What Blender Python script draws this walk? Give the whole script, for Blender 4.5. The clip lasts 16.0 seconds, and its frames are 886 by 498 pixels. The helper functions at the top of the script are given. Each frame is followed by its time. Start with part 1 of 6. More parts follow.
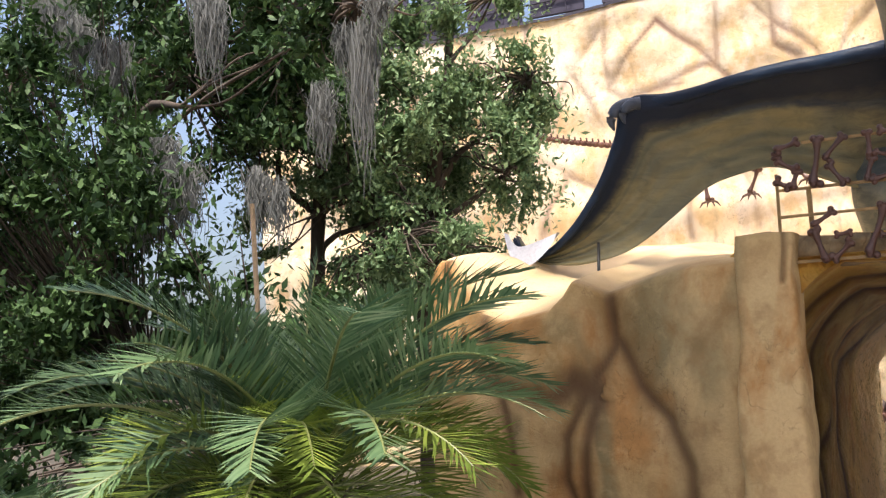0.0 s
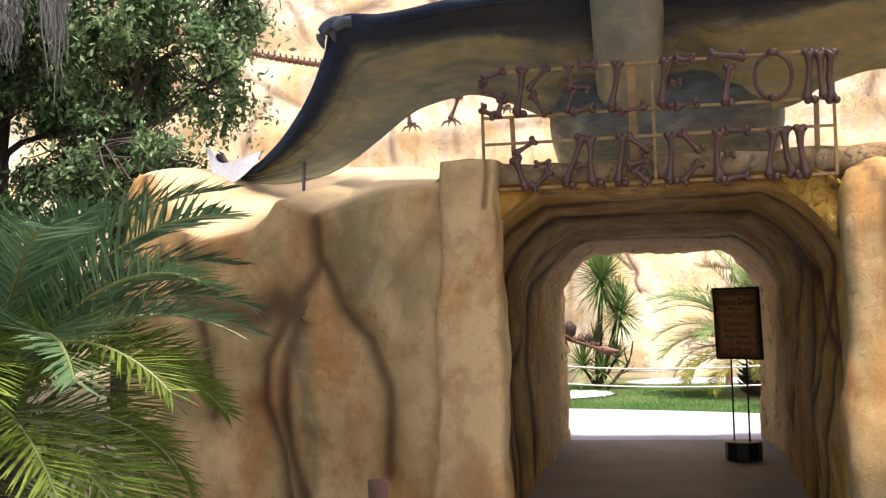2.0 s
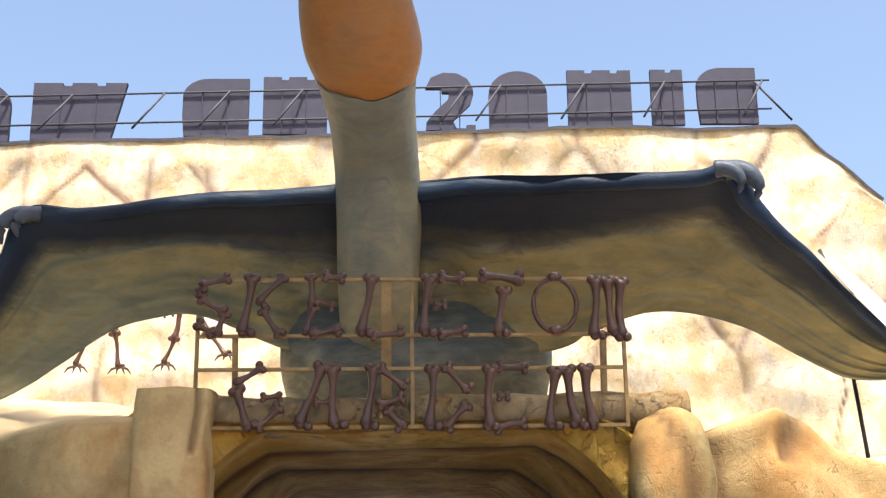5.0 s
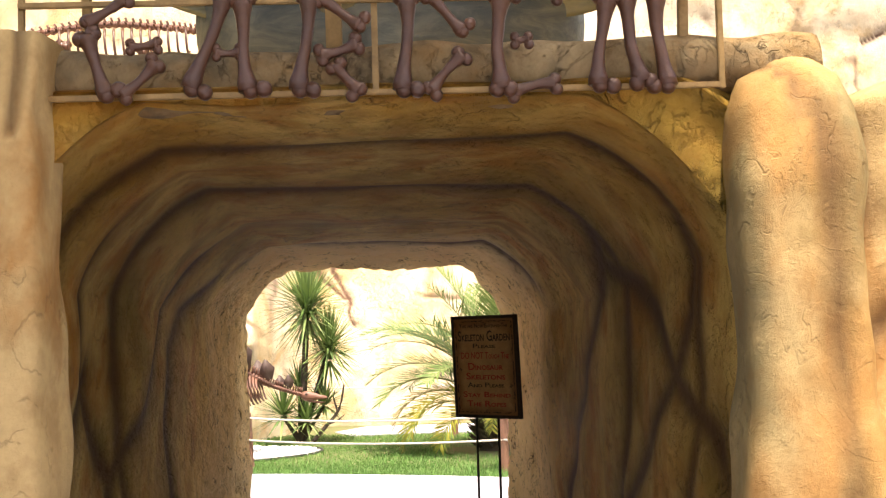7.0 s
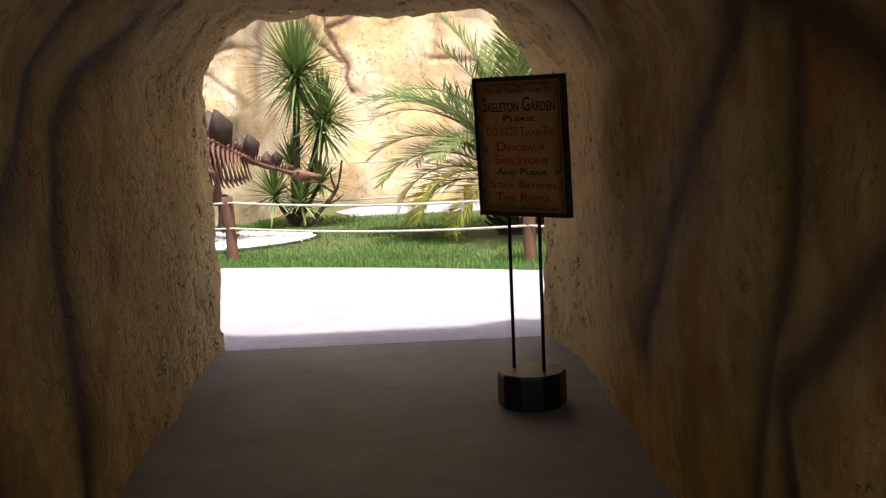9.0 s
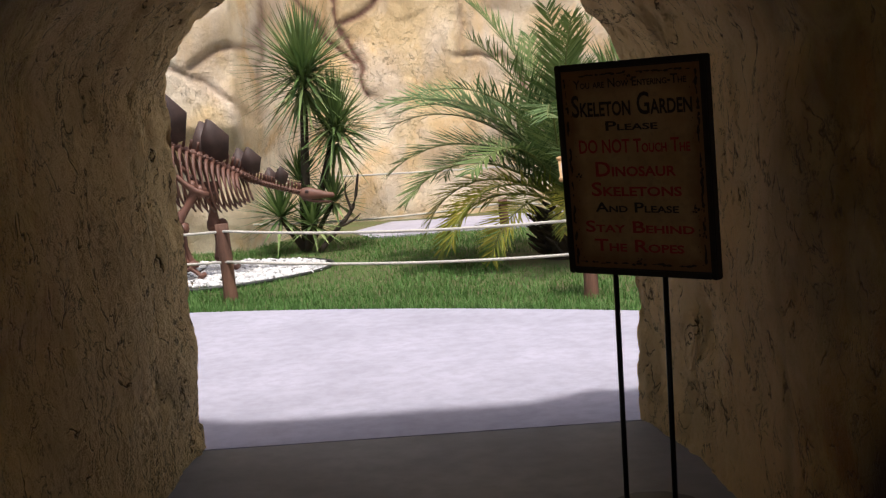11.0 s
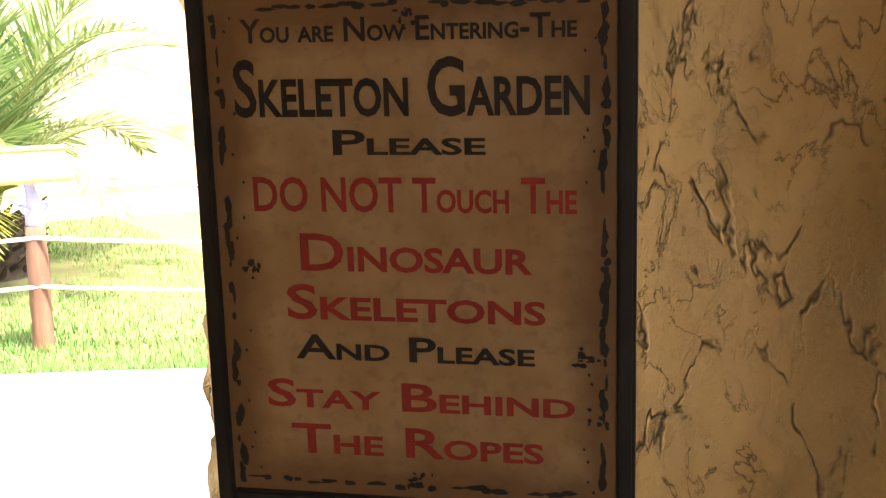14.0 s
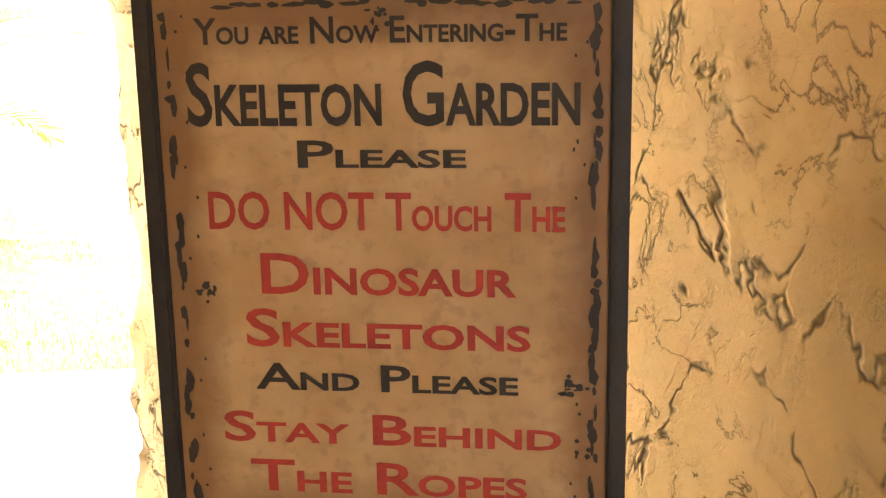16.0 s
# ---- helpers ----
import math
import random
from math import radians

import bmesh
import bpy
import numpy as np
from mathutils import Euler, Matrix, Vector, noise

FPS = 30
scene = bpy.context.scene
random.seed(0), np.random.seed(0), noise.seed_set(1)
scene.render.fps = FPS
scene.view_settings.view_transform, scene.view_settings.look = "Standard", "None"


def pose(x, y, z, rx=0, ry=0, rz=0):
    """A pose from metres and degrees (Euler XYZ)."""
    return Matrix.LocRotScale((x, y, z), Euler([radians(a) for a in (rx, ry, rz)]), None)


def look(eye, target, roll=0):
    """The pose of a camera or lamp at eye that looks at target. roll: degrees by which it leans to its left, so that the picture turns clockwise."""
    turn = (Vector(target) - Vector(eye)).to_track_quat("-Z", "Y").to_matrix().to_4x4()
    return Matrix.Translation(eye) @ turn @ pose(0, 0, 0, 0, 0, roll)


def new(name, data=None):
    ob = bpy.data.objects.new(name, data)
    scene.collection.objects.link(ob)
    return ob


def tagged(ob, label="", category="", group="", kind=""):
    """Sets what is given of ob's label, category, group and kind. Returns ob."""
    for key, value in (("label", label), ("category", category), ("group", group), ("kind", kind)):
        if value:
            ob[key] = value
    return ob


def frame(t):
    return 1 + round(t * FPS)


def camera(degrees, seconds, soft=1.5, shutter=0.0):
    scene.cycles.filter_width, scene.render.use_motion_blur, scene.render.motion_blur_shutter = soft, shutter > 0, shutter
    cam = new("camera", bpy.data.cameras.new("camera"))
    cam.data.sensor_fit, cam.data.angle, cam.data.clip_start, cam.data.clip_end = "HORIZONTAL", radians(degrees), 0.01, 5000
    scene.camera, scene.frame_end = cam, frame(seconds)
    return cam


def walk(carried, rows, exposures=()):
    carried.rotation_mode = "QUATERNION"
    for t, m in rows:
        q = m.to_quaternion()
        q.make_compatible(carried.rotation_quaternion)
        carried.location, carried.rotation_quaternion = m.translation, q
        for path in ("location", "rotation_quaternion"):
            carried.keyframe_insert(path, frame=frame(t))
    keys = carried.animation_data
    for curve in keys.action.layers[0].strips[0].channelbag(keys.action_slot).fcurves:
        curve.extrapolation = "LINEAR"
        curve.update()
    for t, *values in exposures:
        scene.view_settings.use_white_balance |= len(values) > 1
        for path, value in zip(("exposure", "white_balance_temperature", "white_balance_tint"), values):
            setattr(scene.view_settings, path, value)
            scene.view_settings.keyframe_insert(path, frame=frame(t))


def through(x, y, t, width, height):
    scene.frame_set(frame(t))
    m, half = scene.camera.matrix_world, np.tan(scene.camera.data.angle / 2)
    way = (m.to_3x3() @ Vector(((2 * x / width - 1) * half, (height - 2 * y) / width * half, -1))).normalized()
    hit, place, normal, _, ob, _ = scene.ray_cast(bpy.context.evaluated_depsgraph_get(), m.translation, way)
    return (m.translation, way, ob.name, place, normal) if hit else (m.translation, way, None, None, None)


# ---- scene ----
cam = camera(41.25, 16.0, soft=1.3)
# seconds, x, y, z, yaw, pitch, roll
ROWS = [
    (0.0, 0.065, 0.102, 1.568, 26.72, 7.19, 2.22),
    (0.5, 0.037, 0.151, 1.575, 23.74, 5.04, 1.72),
    (1.0, 0.005, 0.204, 1.586, 19.55, 3.36, 1.50),
    (1.5, -0.013, 0.224, 1.593, 15.73, 3.03, 1.50),
    (2.0, -0.017, 0.226, 1.589, 12.05, 2.76, 1.65),
    (2.5, -0.013, 0.210, 1.580, 8.01, 5.63, 0.82),
    (3.0, -0.036, 0.233, 1.580, 4.32, 9.98, 0.07),
    (5.5, -0.277, 2.306, 1.653, -1.90, 15.15, 0.83),
    (6.0, -0.246, 2.872, 1.639, -0.51, 14.51, 0.62),
    (6.5, -0.238, 3.471, 1.630, -0.60, 11.80, 0.74),
    (7.0, -0.139, 4.005, 1.575, -1.65, 4.08, 1.65),
    (7.5, -0.134, 4.603, 1.544, -0.59, -2.41, 1.27),
    (8.0, -0.123, 5.230, 1.591, 0.17, -6.73, 3.52),
    (8.5, -0.132, 5.733, 1.591, -1.30, -7.28, 2.40),
    (11.0, -0.273, 8.330, 1.593, -0.70, -7.11, 3.89),
    (11.5, -0.348, 8.826, 1.580, -0.62, -6.59, 4.83),
    (12.0, -0.321, 9.312, 1.550, -7.44, -7.60, 3.88),
    (12.5, -0.314, 9.890, 1.561, -16.52, -9.00, 4.10),
    (13.0, -0.327, 10.260, 1.589, -23.64, -9.70, 3.60),
    (13.5, -0.280, 10.611, 1.615, -24.98, -8.13, 1.60),
    (14.0, -0.318, 10.856, 1.594, -29.93, -9.70, 1.10),
    (14.5, -0.346, 10.965, 1.591, -34.01, -10.34, 1.00),
    (15.0, -0.321, 10.997, 1.595, -34.40, -11.21, 1.30),
    (15.5, -0.307, 10.998, 1.618, -34.79, -10.46, 0.80),
    (16.0, -0.319, 11.002, 1.614, -34.21, -10.40, 0.70),
]
EXPOSURES = [(0.0, 0.90, 6450, 15), (3.0, 0.83, 6350, 16), (5.5, 1.18, 6300, 8), (6.0, 1.3, 6300, 9), (6.4, 1.3, 6500, 10), (7.0, 1.42, 7250, 13), (7.7, 0.8, 7450, 15), (8.5, 0.58, 6950, 13), (11.0, -0.15, 6200, 14), (12.0, -0.66, 6050, 14),
             (12.5, -0.55, 6050, 11), (13.0, 0.35, 6450, 10), (13.5, 2.0, 6850, 10), (14.0, 2.85, 6900, 10), (14.6, 3.75, 7000, 11), (16.0, 4.3, 7100, 11)]
walk(cam, [(t, pose(x, y, z, 90 + pitch, roll, yaw)) for t, x, y, z, yaw, pitch, roll in ROWS], EXPOSURES)

# ---- world and sun ----
SUN_ELEVATION, SUN_AZIMUTH = 69.0, -14.0   # azimuth: degrees from straight behind the first view, towards the right
world = bpy.data.worlds.new("sky")
scene.world = world
world.use_nodes = True
wn = world.node_tree
sky = wn.nodes.new("ShaderNodeTexSky")
sky.sky_type = "NISHITA"
sky.sun_disc = False
sky.sun_elevation = radians(SUN_ELEVATION)
sky.air_density, sky.dust_density, sky.ozone_density = 1.0, 5.5, 1.0
wn.links.new(sky.outputs[0], wn.nodes["Background"].inputs[0])
wn.nodes["Background"].inputs[1].default_value = 0.15
sun_way = Vector((math.sin(radians(-SUN_AZIMUTH)) * math.cos(radians(SUN_ELEVATION)),
                  -math.cos(radians(SUN_AZIMUTH)) * math.cos(radians(SUN_ELEVATION)),
                  math.sin(radians(SUN_ELEVATION))))
sky.sun_rotation = math.atan2(sun_way.x, sun_way.y)
sun = new("sun", bpy.data.lights.new("sun", "SUN"))
sun.data.energy, sun.data.angle, sun.data.color = 4.3, radians(4.0), (1.0, 0.95, 0.86)
sun.matrix_world = look(sun_way * 60, (0, 0, 0))


# ---- materials ----
def node_material(name, rough=0.8, metal=0.0):
    m = bpy.data.materials.new(name)
    m.use_nodes = True
    t = m.node_tree
    b = t.nodes["Principled BSDF"]
    b.inputs["Roughness"].default_value = rough
    b.inputs["Metallic"].default_value = metal
    return m, t, b


def add(t, kind, **values):
    n = t.nodes.new(kind)
    for key, value in values.items():
        n.inputs[key.replace("_", " ")].default_value = value
    return n


def tex(t, kind, scale, detail=4.0, rough=0.6, stretch=(1, 1, 1), distort=0.0, coord="Object"):
    c = t.nodes.new("ShaderNodeTexCoord")
    mp = t.nodes.new("ShaderNodeMapping")
    mp.inputs["Scale"].default_value = stretch
    t.links.new(c.outputs[coord], mp.inputs[0])
    n = t.nodes.new(kind)
    n.inputs["Scale"].default_value = scale
    if kind == "ShaderNodeTexNoise":
        n.inputs["Detail"].default_value = detail
        n.inputs["Roughness"].default_value = rough
        n.inputs["Distortion"].default_value = distort
    t.links.new(mp.outputs[0], n.inputs["Vector"])
    return n


def ramp(t, source, stops):
    r = t.nodes.new("ShaderNodeValToRGB")
    while len(r.color_ramp.elements) < len(stops):
        r.color_ramp.elements.new(0.5)
    for e, (p, c) in zip(r.color_ramp.elements, stops):
        e.position = p
        e.color = (*c, 1) if len(c) == 3 else (c[0], c[0], c[0], 1)
    t.links.new(source, r.inputs[0])
    return r.outputs[0]


def mix(t, fac, a, b, mode="MIX"):
    n = t.nodes.new("ShaderNodeMix")
    n.data_type, n.blend_type = "RGBA", mode
    for value, socket in ((fac, n.inputs[0]), (a, n.inputs[6]), (b, n.inputs[7])):
        if isinstance(value, (int, float)):
            socket.default_value = value
        elif isinstance(value, tuple):
            socket.default_value = (*value, 1)
        else:
            t.links.new(value, socket)
    return n.outputs[2]


def times(t, a, k, op="MULTIPLY"):
    n = t.nodes.new("ShaderNodeMath")
    n.operation = op
    for value, socket in ((a, n.inputs[0]), (k, n.inputs[1])):
        if isinstance(value, (int, float)):
            socket.default_value = value
        else:
            t.links.new(value, socket)
    return n.outputs[0]


def bump(t, b, height, strength=0.4, distance=0.02):
    n = t.nodes.new("ShaderNodeBump")
    n.inputs["Strength"].default_value = strength
    n.inputs["Distance"].default_value = distance
    t.links.new(height, n.inputs["Height"])
    t.links.new(n.outputs[0], b.inputs["Normal"])


def paint_material(name, base, pale, warm, grey, seam, rough=0.75, grain=0.5, scale=1.0, streak=0.45, cracks=0.5, deep=0.035, spread=(0.5, 0.6), worn_from=None, bare=None):
    """Hand-painted plaster rock: mottled washes, vertical streaks, painted seams and a trowelled, torn skin."""
    m, t, b = node_material(name, rough)
    b.inputs["Specular IOR Level"].default_value = 0.22
    big = tex(t, "ShaderNodeTexNoise", 0.9 * scale, 3, 0.55, (1, 1, streak), 0.6)
    mid = tex(t, "ShaderNodeTexNoise", 2.6 * scale, 5, 0.6, (1, 1, streak), 0.3)
    third = tex(t, "ShaderNodeTexNoise", 1.7 * scale, 3, 0.5, (1.2, 0.8, streak * 0.8), 0.9)
    fine = tex(t, "ShaderNodeTexNoise", 45, 6, 0.7)
    c = mix(t, ramp(t, big.outputs[0], ((0.40, (0,)), (0.58, (1,)))), base, pale)
    c = mix(t, ramp(t, mid.outputs[0], ((0.48, (0,)), (0.62, (0.9,)))), c, warm)
    c = mix(t, ramp(t, third.outputs[0], ((0.50, (0,)), (0.66, (0.8,)))), c, grey)
    blot = tex(t, "ShaderNodeTexNoise", 5.0 * scale, 5, 0.62, (1, 1, 0.9), 0.1)
    c = mix(t, ramp(t, blot.outputs[0], ((0.36, (0.4,)), (0.50, (0,)))), c, tuple(v * 0.6 for v in warm))
    c = mix(t, ramp(t, blot.outputs[0], ((0.52, (0,)), (0.70, (0.45,)))), c, tuple(min(1, v * 1.12) for v in pale))
    c = mix(t, ramp(t, fine.outputs[0], ((0.3, (0.16,)), (0.6, (0,)))), c, tuple(v * 0.45 for v in base))
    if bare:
        # cream plaster tone towards the garden end, lifted to paint in its light
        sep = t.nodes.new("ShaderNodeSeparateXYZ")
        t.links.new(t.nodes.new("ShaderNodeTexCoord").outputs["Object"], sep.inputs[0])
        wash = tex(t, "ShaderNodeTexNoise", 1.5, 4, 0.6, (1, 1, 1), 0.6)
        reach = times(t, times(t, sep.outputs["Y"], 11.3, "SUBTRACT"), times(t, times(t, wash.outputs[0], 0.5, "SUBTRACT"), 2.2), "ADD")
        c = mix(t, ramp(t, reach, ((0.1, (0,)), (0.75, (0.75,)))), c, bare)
    # paler colour on the tops paints in the sun that strikes them
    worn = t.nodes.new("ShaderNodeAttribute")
    worn.attribute_name = "sunlit_top"
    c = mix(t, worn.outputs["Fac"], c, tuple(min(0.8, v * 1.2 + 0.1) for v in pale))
    at = t.nodes.new("ShaderNodeAttribute")
    at.attribute_name = "seam"
    c = mix(t, at.outputs["Fac"], c, seam)
    # torn plaster: thin irregular cracks in the skin
    rip = tex(t, "ShaderNodeTexNoise", 5.0, 4, 0.52, (1, 1, 0.8), 0.3)
    edge = times(t, times(t, rip.outputs[0], 0.5, "SUBTRACT"), 1, "ABSOLUTE")
    line = ramp(t, edge, ((0.0, (1,)), (0.005, (0.8,)), (0.013, (0,))))
    patch = ramp(t, tex(t, "ShaderNodeTexNoise", 1.6, 3, 0.5).outputs[0], ((spread[0], (0,)), (spread[1], (1,))))
    if worn_from:
        # the plaster is torn most towards the garden end
        sep = t.nodes.new("ShaderNodeSeparateXYZ")
        t.links.new(t.nodes.new("ShaderNodeTexCoord").outputs["Object"], sep.inputs[0])
        reach = times(t, times(t, sep.outputs["Y"], worn_from[0], "SUBTRACT"), 1 / (worn_from[1] - worn_from[0]))
        patch = times(t, patch, ramp(t, reach, ((0.0, (0.45,)), (1.0, (1,)))))
    gaps = ramp(t, tex(t, "ShaderNodeTexNoise", 11, 4, 0.6).outputs[0], ((0.46, (0,)), (0.54, (1,))))
    torn = times(t, times(t, line, gaps), patch)
    # a second, finer set of tears
    rip2 = tex(t, "ShaderNodeTexNoise", 9.5, 5, 0.6, (1, 1, 0.8), 0.5)
    edge2 = times(t, times(t, rip2.outputs[0], 0.47, "SUBTRACT"), 1, "ABSOLUTE")
    line2 = ramp(t, edge2, ((0.0, (0.9,)), (0.014, (0,))))
    torn = times(t, torn, times(t, times(t, line2, patch), ramp(t, tex(t, "ShaderNodeTexNoise", 3.1, 3, 0.5).outputs[0], ((0.47, (0,)), (0.56, (1,))))), "MAXIMUM")
    c = mix(t, times(t, torn, min(0.9, 0.8 * cracks)), c, tuple(v * 0.18 for v in base))
    t.links.new(c, b.inputs["Base Color"])
    tex2 = tex(t, "ShaderNodeTexNoise", 16, 9, 0.75, (1, 1, 0.9), 0.2)
    h = times(t, times(t, tex2.outputs[0], 0.6), times(t, fine.outputs[0], 0.15), "ADD")
    h = times(t, h, times(t, torn, 0.9 * cracks), "SUBTRACT")
    # flakes: plateaus of plaster with torn rims
    flake = tex(t, "ShaderNodeTexNoise", 3.6, 9, 0.62, (1, 1, 0.8), 0.5)
    steps = ramp(t, flake.outputs[0], ((0.40, (0.0,)), (0.415, (0.45,)), (0.52, (0.5,)), (0.532, (1.0,))))
    h = times(t, h, times(t, steps, 0.8 * cracks), "ADD")
    bump(t, b, h, grain, deep)
    return m


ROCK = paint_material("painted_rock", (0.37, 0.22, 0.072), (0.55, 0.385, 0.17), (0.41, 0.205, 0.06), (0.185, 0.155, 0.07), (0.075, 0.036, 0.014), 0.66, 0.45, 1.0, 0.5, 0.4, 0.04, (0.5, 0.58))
# the last colour is the cream that brightens the garden end
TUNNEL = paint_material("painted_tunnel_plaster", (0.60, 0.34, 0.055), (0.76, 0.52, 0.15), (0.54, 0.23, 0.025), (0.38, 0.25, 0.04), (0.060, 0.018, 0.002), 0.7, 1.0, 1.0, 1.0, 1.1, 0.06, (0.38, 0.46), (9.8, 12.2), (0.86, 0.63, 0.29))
CREAM = paint_material("cream_wall_plaster", (0.80, 0.60, 0.33), (0.87, 0.75, 0.56), (0.79, 0.55, 0.28), (0.74, 0.62, 0.49), (0.19, 0.105, 0.075), 0.85, 0.8, 0.6, 0.9, 0.5, 0.05, (0.48, 0.58))
LOG = paint_material("cracked_lintel_plaster", (0.27, 0.185, 0.09), (0.40, 0.29, 0.15), (0.30, 0.18, 0.07), (0.15, 0.115, 0.065), (0.05, 0.04, 0.03), 0.8, 0.9, 2.5, 1.0, 1.0)


def plain_material(name, colour, rough=0.6, metal=0.0, vary=0.25, scale=12.0, grain=0.25, stretch=(1, 1, 1), other=None, island=0.0, each=0.0, spread=(0.35, 0.65), coat=0.0):
    m, t, b = node_material(name, rough, metal)
    n = tex(t, "ShaderNodeTexNoise", scale, 5, 0.6, stretch)
    dark = other or tuple(v * (1 - vary) for v in colour)
    c = mix(t, ramp(t, n.outputs[0], ((spread[0], (1,)), (spread[1], (0,)))), colour, dark)
    n2 = tex(t, "ShaderNodeTexNoise", scale * 7, 4, 0.6, stretch)
    c = mix(t, ramp(t, n2.outputs[0], ((0.35, (0.3,)), (0.6, (0,)))), c, tuple(v * 0.5 for v in colour))
    if island:
        g = t.nodes.new("ShaderNodeNewGeometry")
        c = mix(t, island, c, ramp(t, g.outputs["Random Per Island"], ((0.0, tuple(v * 0.4 for v in colour)), (0.5, colour), (1.0, tuple(min(1, v * 1.7) for v in colour)))))
    if each:
        g = t.nodes.new("ShaderNodeObjectInfo")
        c = mix(t, each, c, ramp(t, g.outputs["Random"], ((0.0, tuple(v * 0.6 for v in colour)), (1.0, tuple(min(1, v * 1.5) for v in colour)))))
    t.links.new(c, b.inputs["Base Color"])
    if coat:
        b.inputs["Coat Weight"].default_value = coat
    if grain:
        bump(t, b, times(t, n.outputs[0], n2.outputs[0], "ADD"), grain, 0.01)
    return m


def leaf_material(name, dark, mid, light, rough=0.55, through=0.25, yellow=None):
    m, t, b = node_material(name, rough)
    b.inputs["Specular IOR Level"].default_value = 0.25
    g = t.nodes.new("ShaderNodeNewGeometry")
    c = ramp(t, g.outputs["Random Per Island"], ((0.0, dark), (0.5, mid), (1.0, light)))
    n = tex(t, "ShaderNodeTexNoise", 1.4, 2, 0.5)
    c = mix(t, ramp(t, n.outputs[0], ((0.4, (0,)), (0.7, (0.5,)))), c, yellow or light)
    t.links.new(c, b.inputs["Base Color"])
    tr = t.nodes.new("ShaderNodeBsdfTranslucent")
    t.links.new(c, tr.inputs[0])
    s = t.nodes.new("ShaderNodeMixShader")
    s.inputs[0].default_value = through
    t.links.new(b.outputs[0], s.inputs[1])
    t.links.new(tr.outputs[0], s.inputs[2])
    t.links.new(s.outputs[0], t.nodes["Material Output"].inputs[0])
    return m


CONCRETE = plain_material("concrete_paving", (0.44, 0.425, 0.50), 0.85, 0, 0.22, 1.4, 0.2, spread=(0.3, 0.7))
# set darker than the walk's concrete to hold the tunnel's light down
TUNNEL_FLOOR = plain_material("dimmed_tunnel_concrete", (0.22, 0.21, 0.20), 0.7, 0, 0.3, 1.2, 0.2)
SOIL = plain_material("soil_and_mulch", (0.075, 0.06, 0.035), 0.95, 0, 0.5, 5, 0.6)
TURF = plain_material("turf_soil", (0.10, 0.14, 0.035), 0.95, 0, 0.4, 6, 0.6, other=(0.13, 0.10, 0.05))
GRASS = leaf_material("grass_blades", (0.05, 0.13, 0.025), (0.09, 0.21, 0.045), (0.17, 0.30, 0.09), 0.6, 0.2)
OAK = leaf_material("oak_leaves", (0.012, 0.032, 0.012), (0.03, 0.07, 0.022), (0.075, 0.135, 0.04), 0.6, 0.15)
OAK_LIGHT = leaf_material("bright_tree_leaves", (0.06, 0.115, 0.05), (0.13, 0.21, 0.09), (0.24, 0.33, 0.16), 0.6, 0.28)
MOSS = leaf_material("spanish_moss", (0.07, 0.075, 0.068), (0.12, 0.125, 0.115), (0.19, 0.195, 0.185), 0.9, 0.15)
PALM = leaf_material("date_palm_leaflets", (0.035, 0.08, 0.04), (0.085, 0.15, 0.075), (0.19, 0.26, 0.14), 0.5, 0.15, (0.12, 0.19, 0.06))
PALM_GARDEN = leaf_material("garden_palm_leaflets", (0.055, 0.11, 0.035), (0.13, 0.20, 0.075), (0.28, 0.34, 0.15), 0.5, 0.2, (0.22, 0.28, 0.07))
PALM_OLD = leaf_material("yellowing_palm_leaflets", (0.05, 0.11, 0.018), (0.11, 0.18, 0.028), (0.22, 0.27, 0.05), 0.5, 0.2, (0.20, 0.24, 0.035))
PALM_YELLOW = leaf_material("yellow_garden_palm_leaflets", (0.11, 0.18, 0.03), (0.24, 0.29, 0.05), (0.44, 0.38, 0.06), 0.5, 0.25, (0.44, 0.36, 0.05))
YUCCA = leaf_material("yucca_blades", (0.05, 0.10, 0.03), (0.13, 0.21, 0.06), (0.30, 0.38, 0.15), 0.4, 0.12)
RACHIS = plain_material("palm_stalk", (0.20, 0.22, 0.07), 0.5, 0, 0.3, 8, 0.1)
BARK = plain_material("rough_bark", (0.10, 0.075, 0.055), 0.95, 0, 0.5, 9, 0.9, (1, 1, 0.25))
PALM_TRUNK = plain_material("palm_trunk_stubs", (0.085, 0.06, 0.04), 0.95, 0, 0.5, 12, 0.8)
BONE = plain_material("brown_stained_bone", (0.088, 0.036, 0.017), 0.36, 0, 0.5, 9, 0.35, other=(0.05, 0.021, 0.015), each=0.35)
FOSSIL = plain_material("rust_brown_fossil_bone", (0.15, 0.066, 0.042), 0.55, 0, 0.5, 8, 0.4, other=(0.085, 0.04, 0.028), each=0.4)
PLATE = plain_material("dark_fossil_plate", (0.085, 0.05, 0.04), 0.6, 0, 0.4, 10, 0.35)
FRAME_METAL = plain_material("ochre_painted_steel", (0.36, 0.22, 0.075), 0.5, 0.2, 0.4, 14, 0.15)
DARK_METAL = plain_material("black_painted_metal", (0.015, 0.014, 0.013), 0.45, 0.3, 0.3, 20, 0.1)
SIGN_FRAME = plain_material("black_sign_frame", (0.02, 0.017, 0.015), 0.5, 0, 0.3, 20, 0.15)
BOARD_BACK = plain_material("weathered_purple_grey_panel", (0.052, 0.046, 0.074), 0.7, 0, 0.25, 3, 0.1)
STEEL = plain_material("dark_steel_bracing", (0.055, 0.05, 0.065), 0.6, 0.0, 0.3, 10, 0.1)
ROPE = plain_material("white_rope", (0.68, 0.64, 0.56), 0.9, 0, 0.25, 60, 0.4)
POST = plain_material("round_timber_post", (0.21, 0.105, 0.065), 0.85, 0, 0.5, 10, 0.5, (1, 1, 0.2))
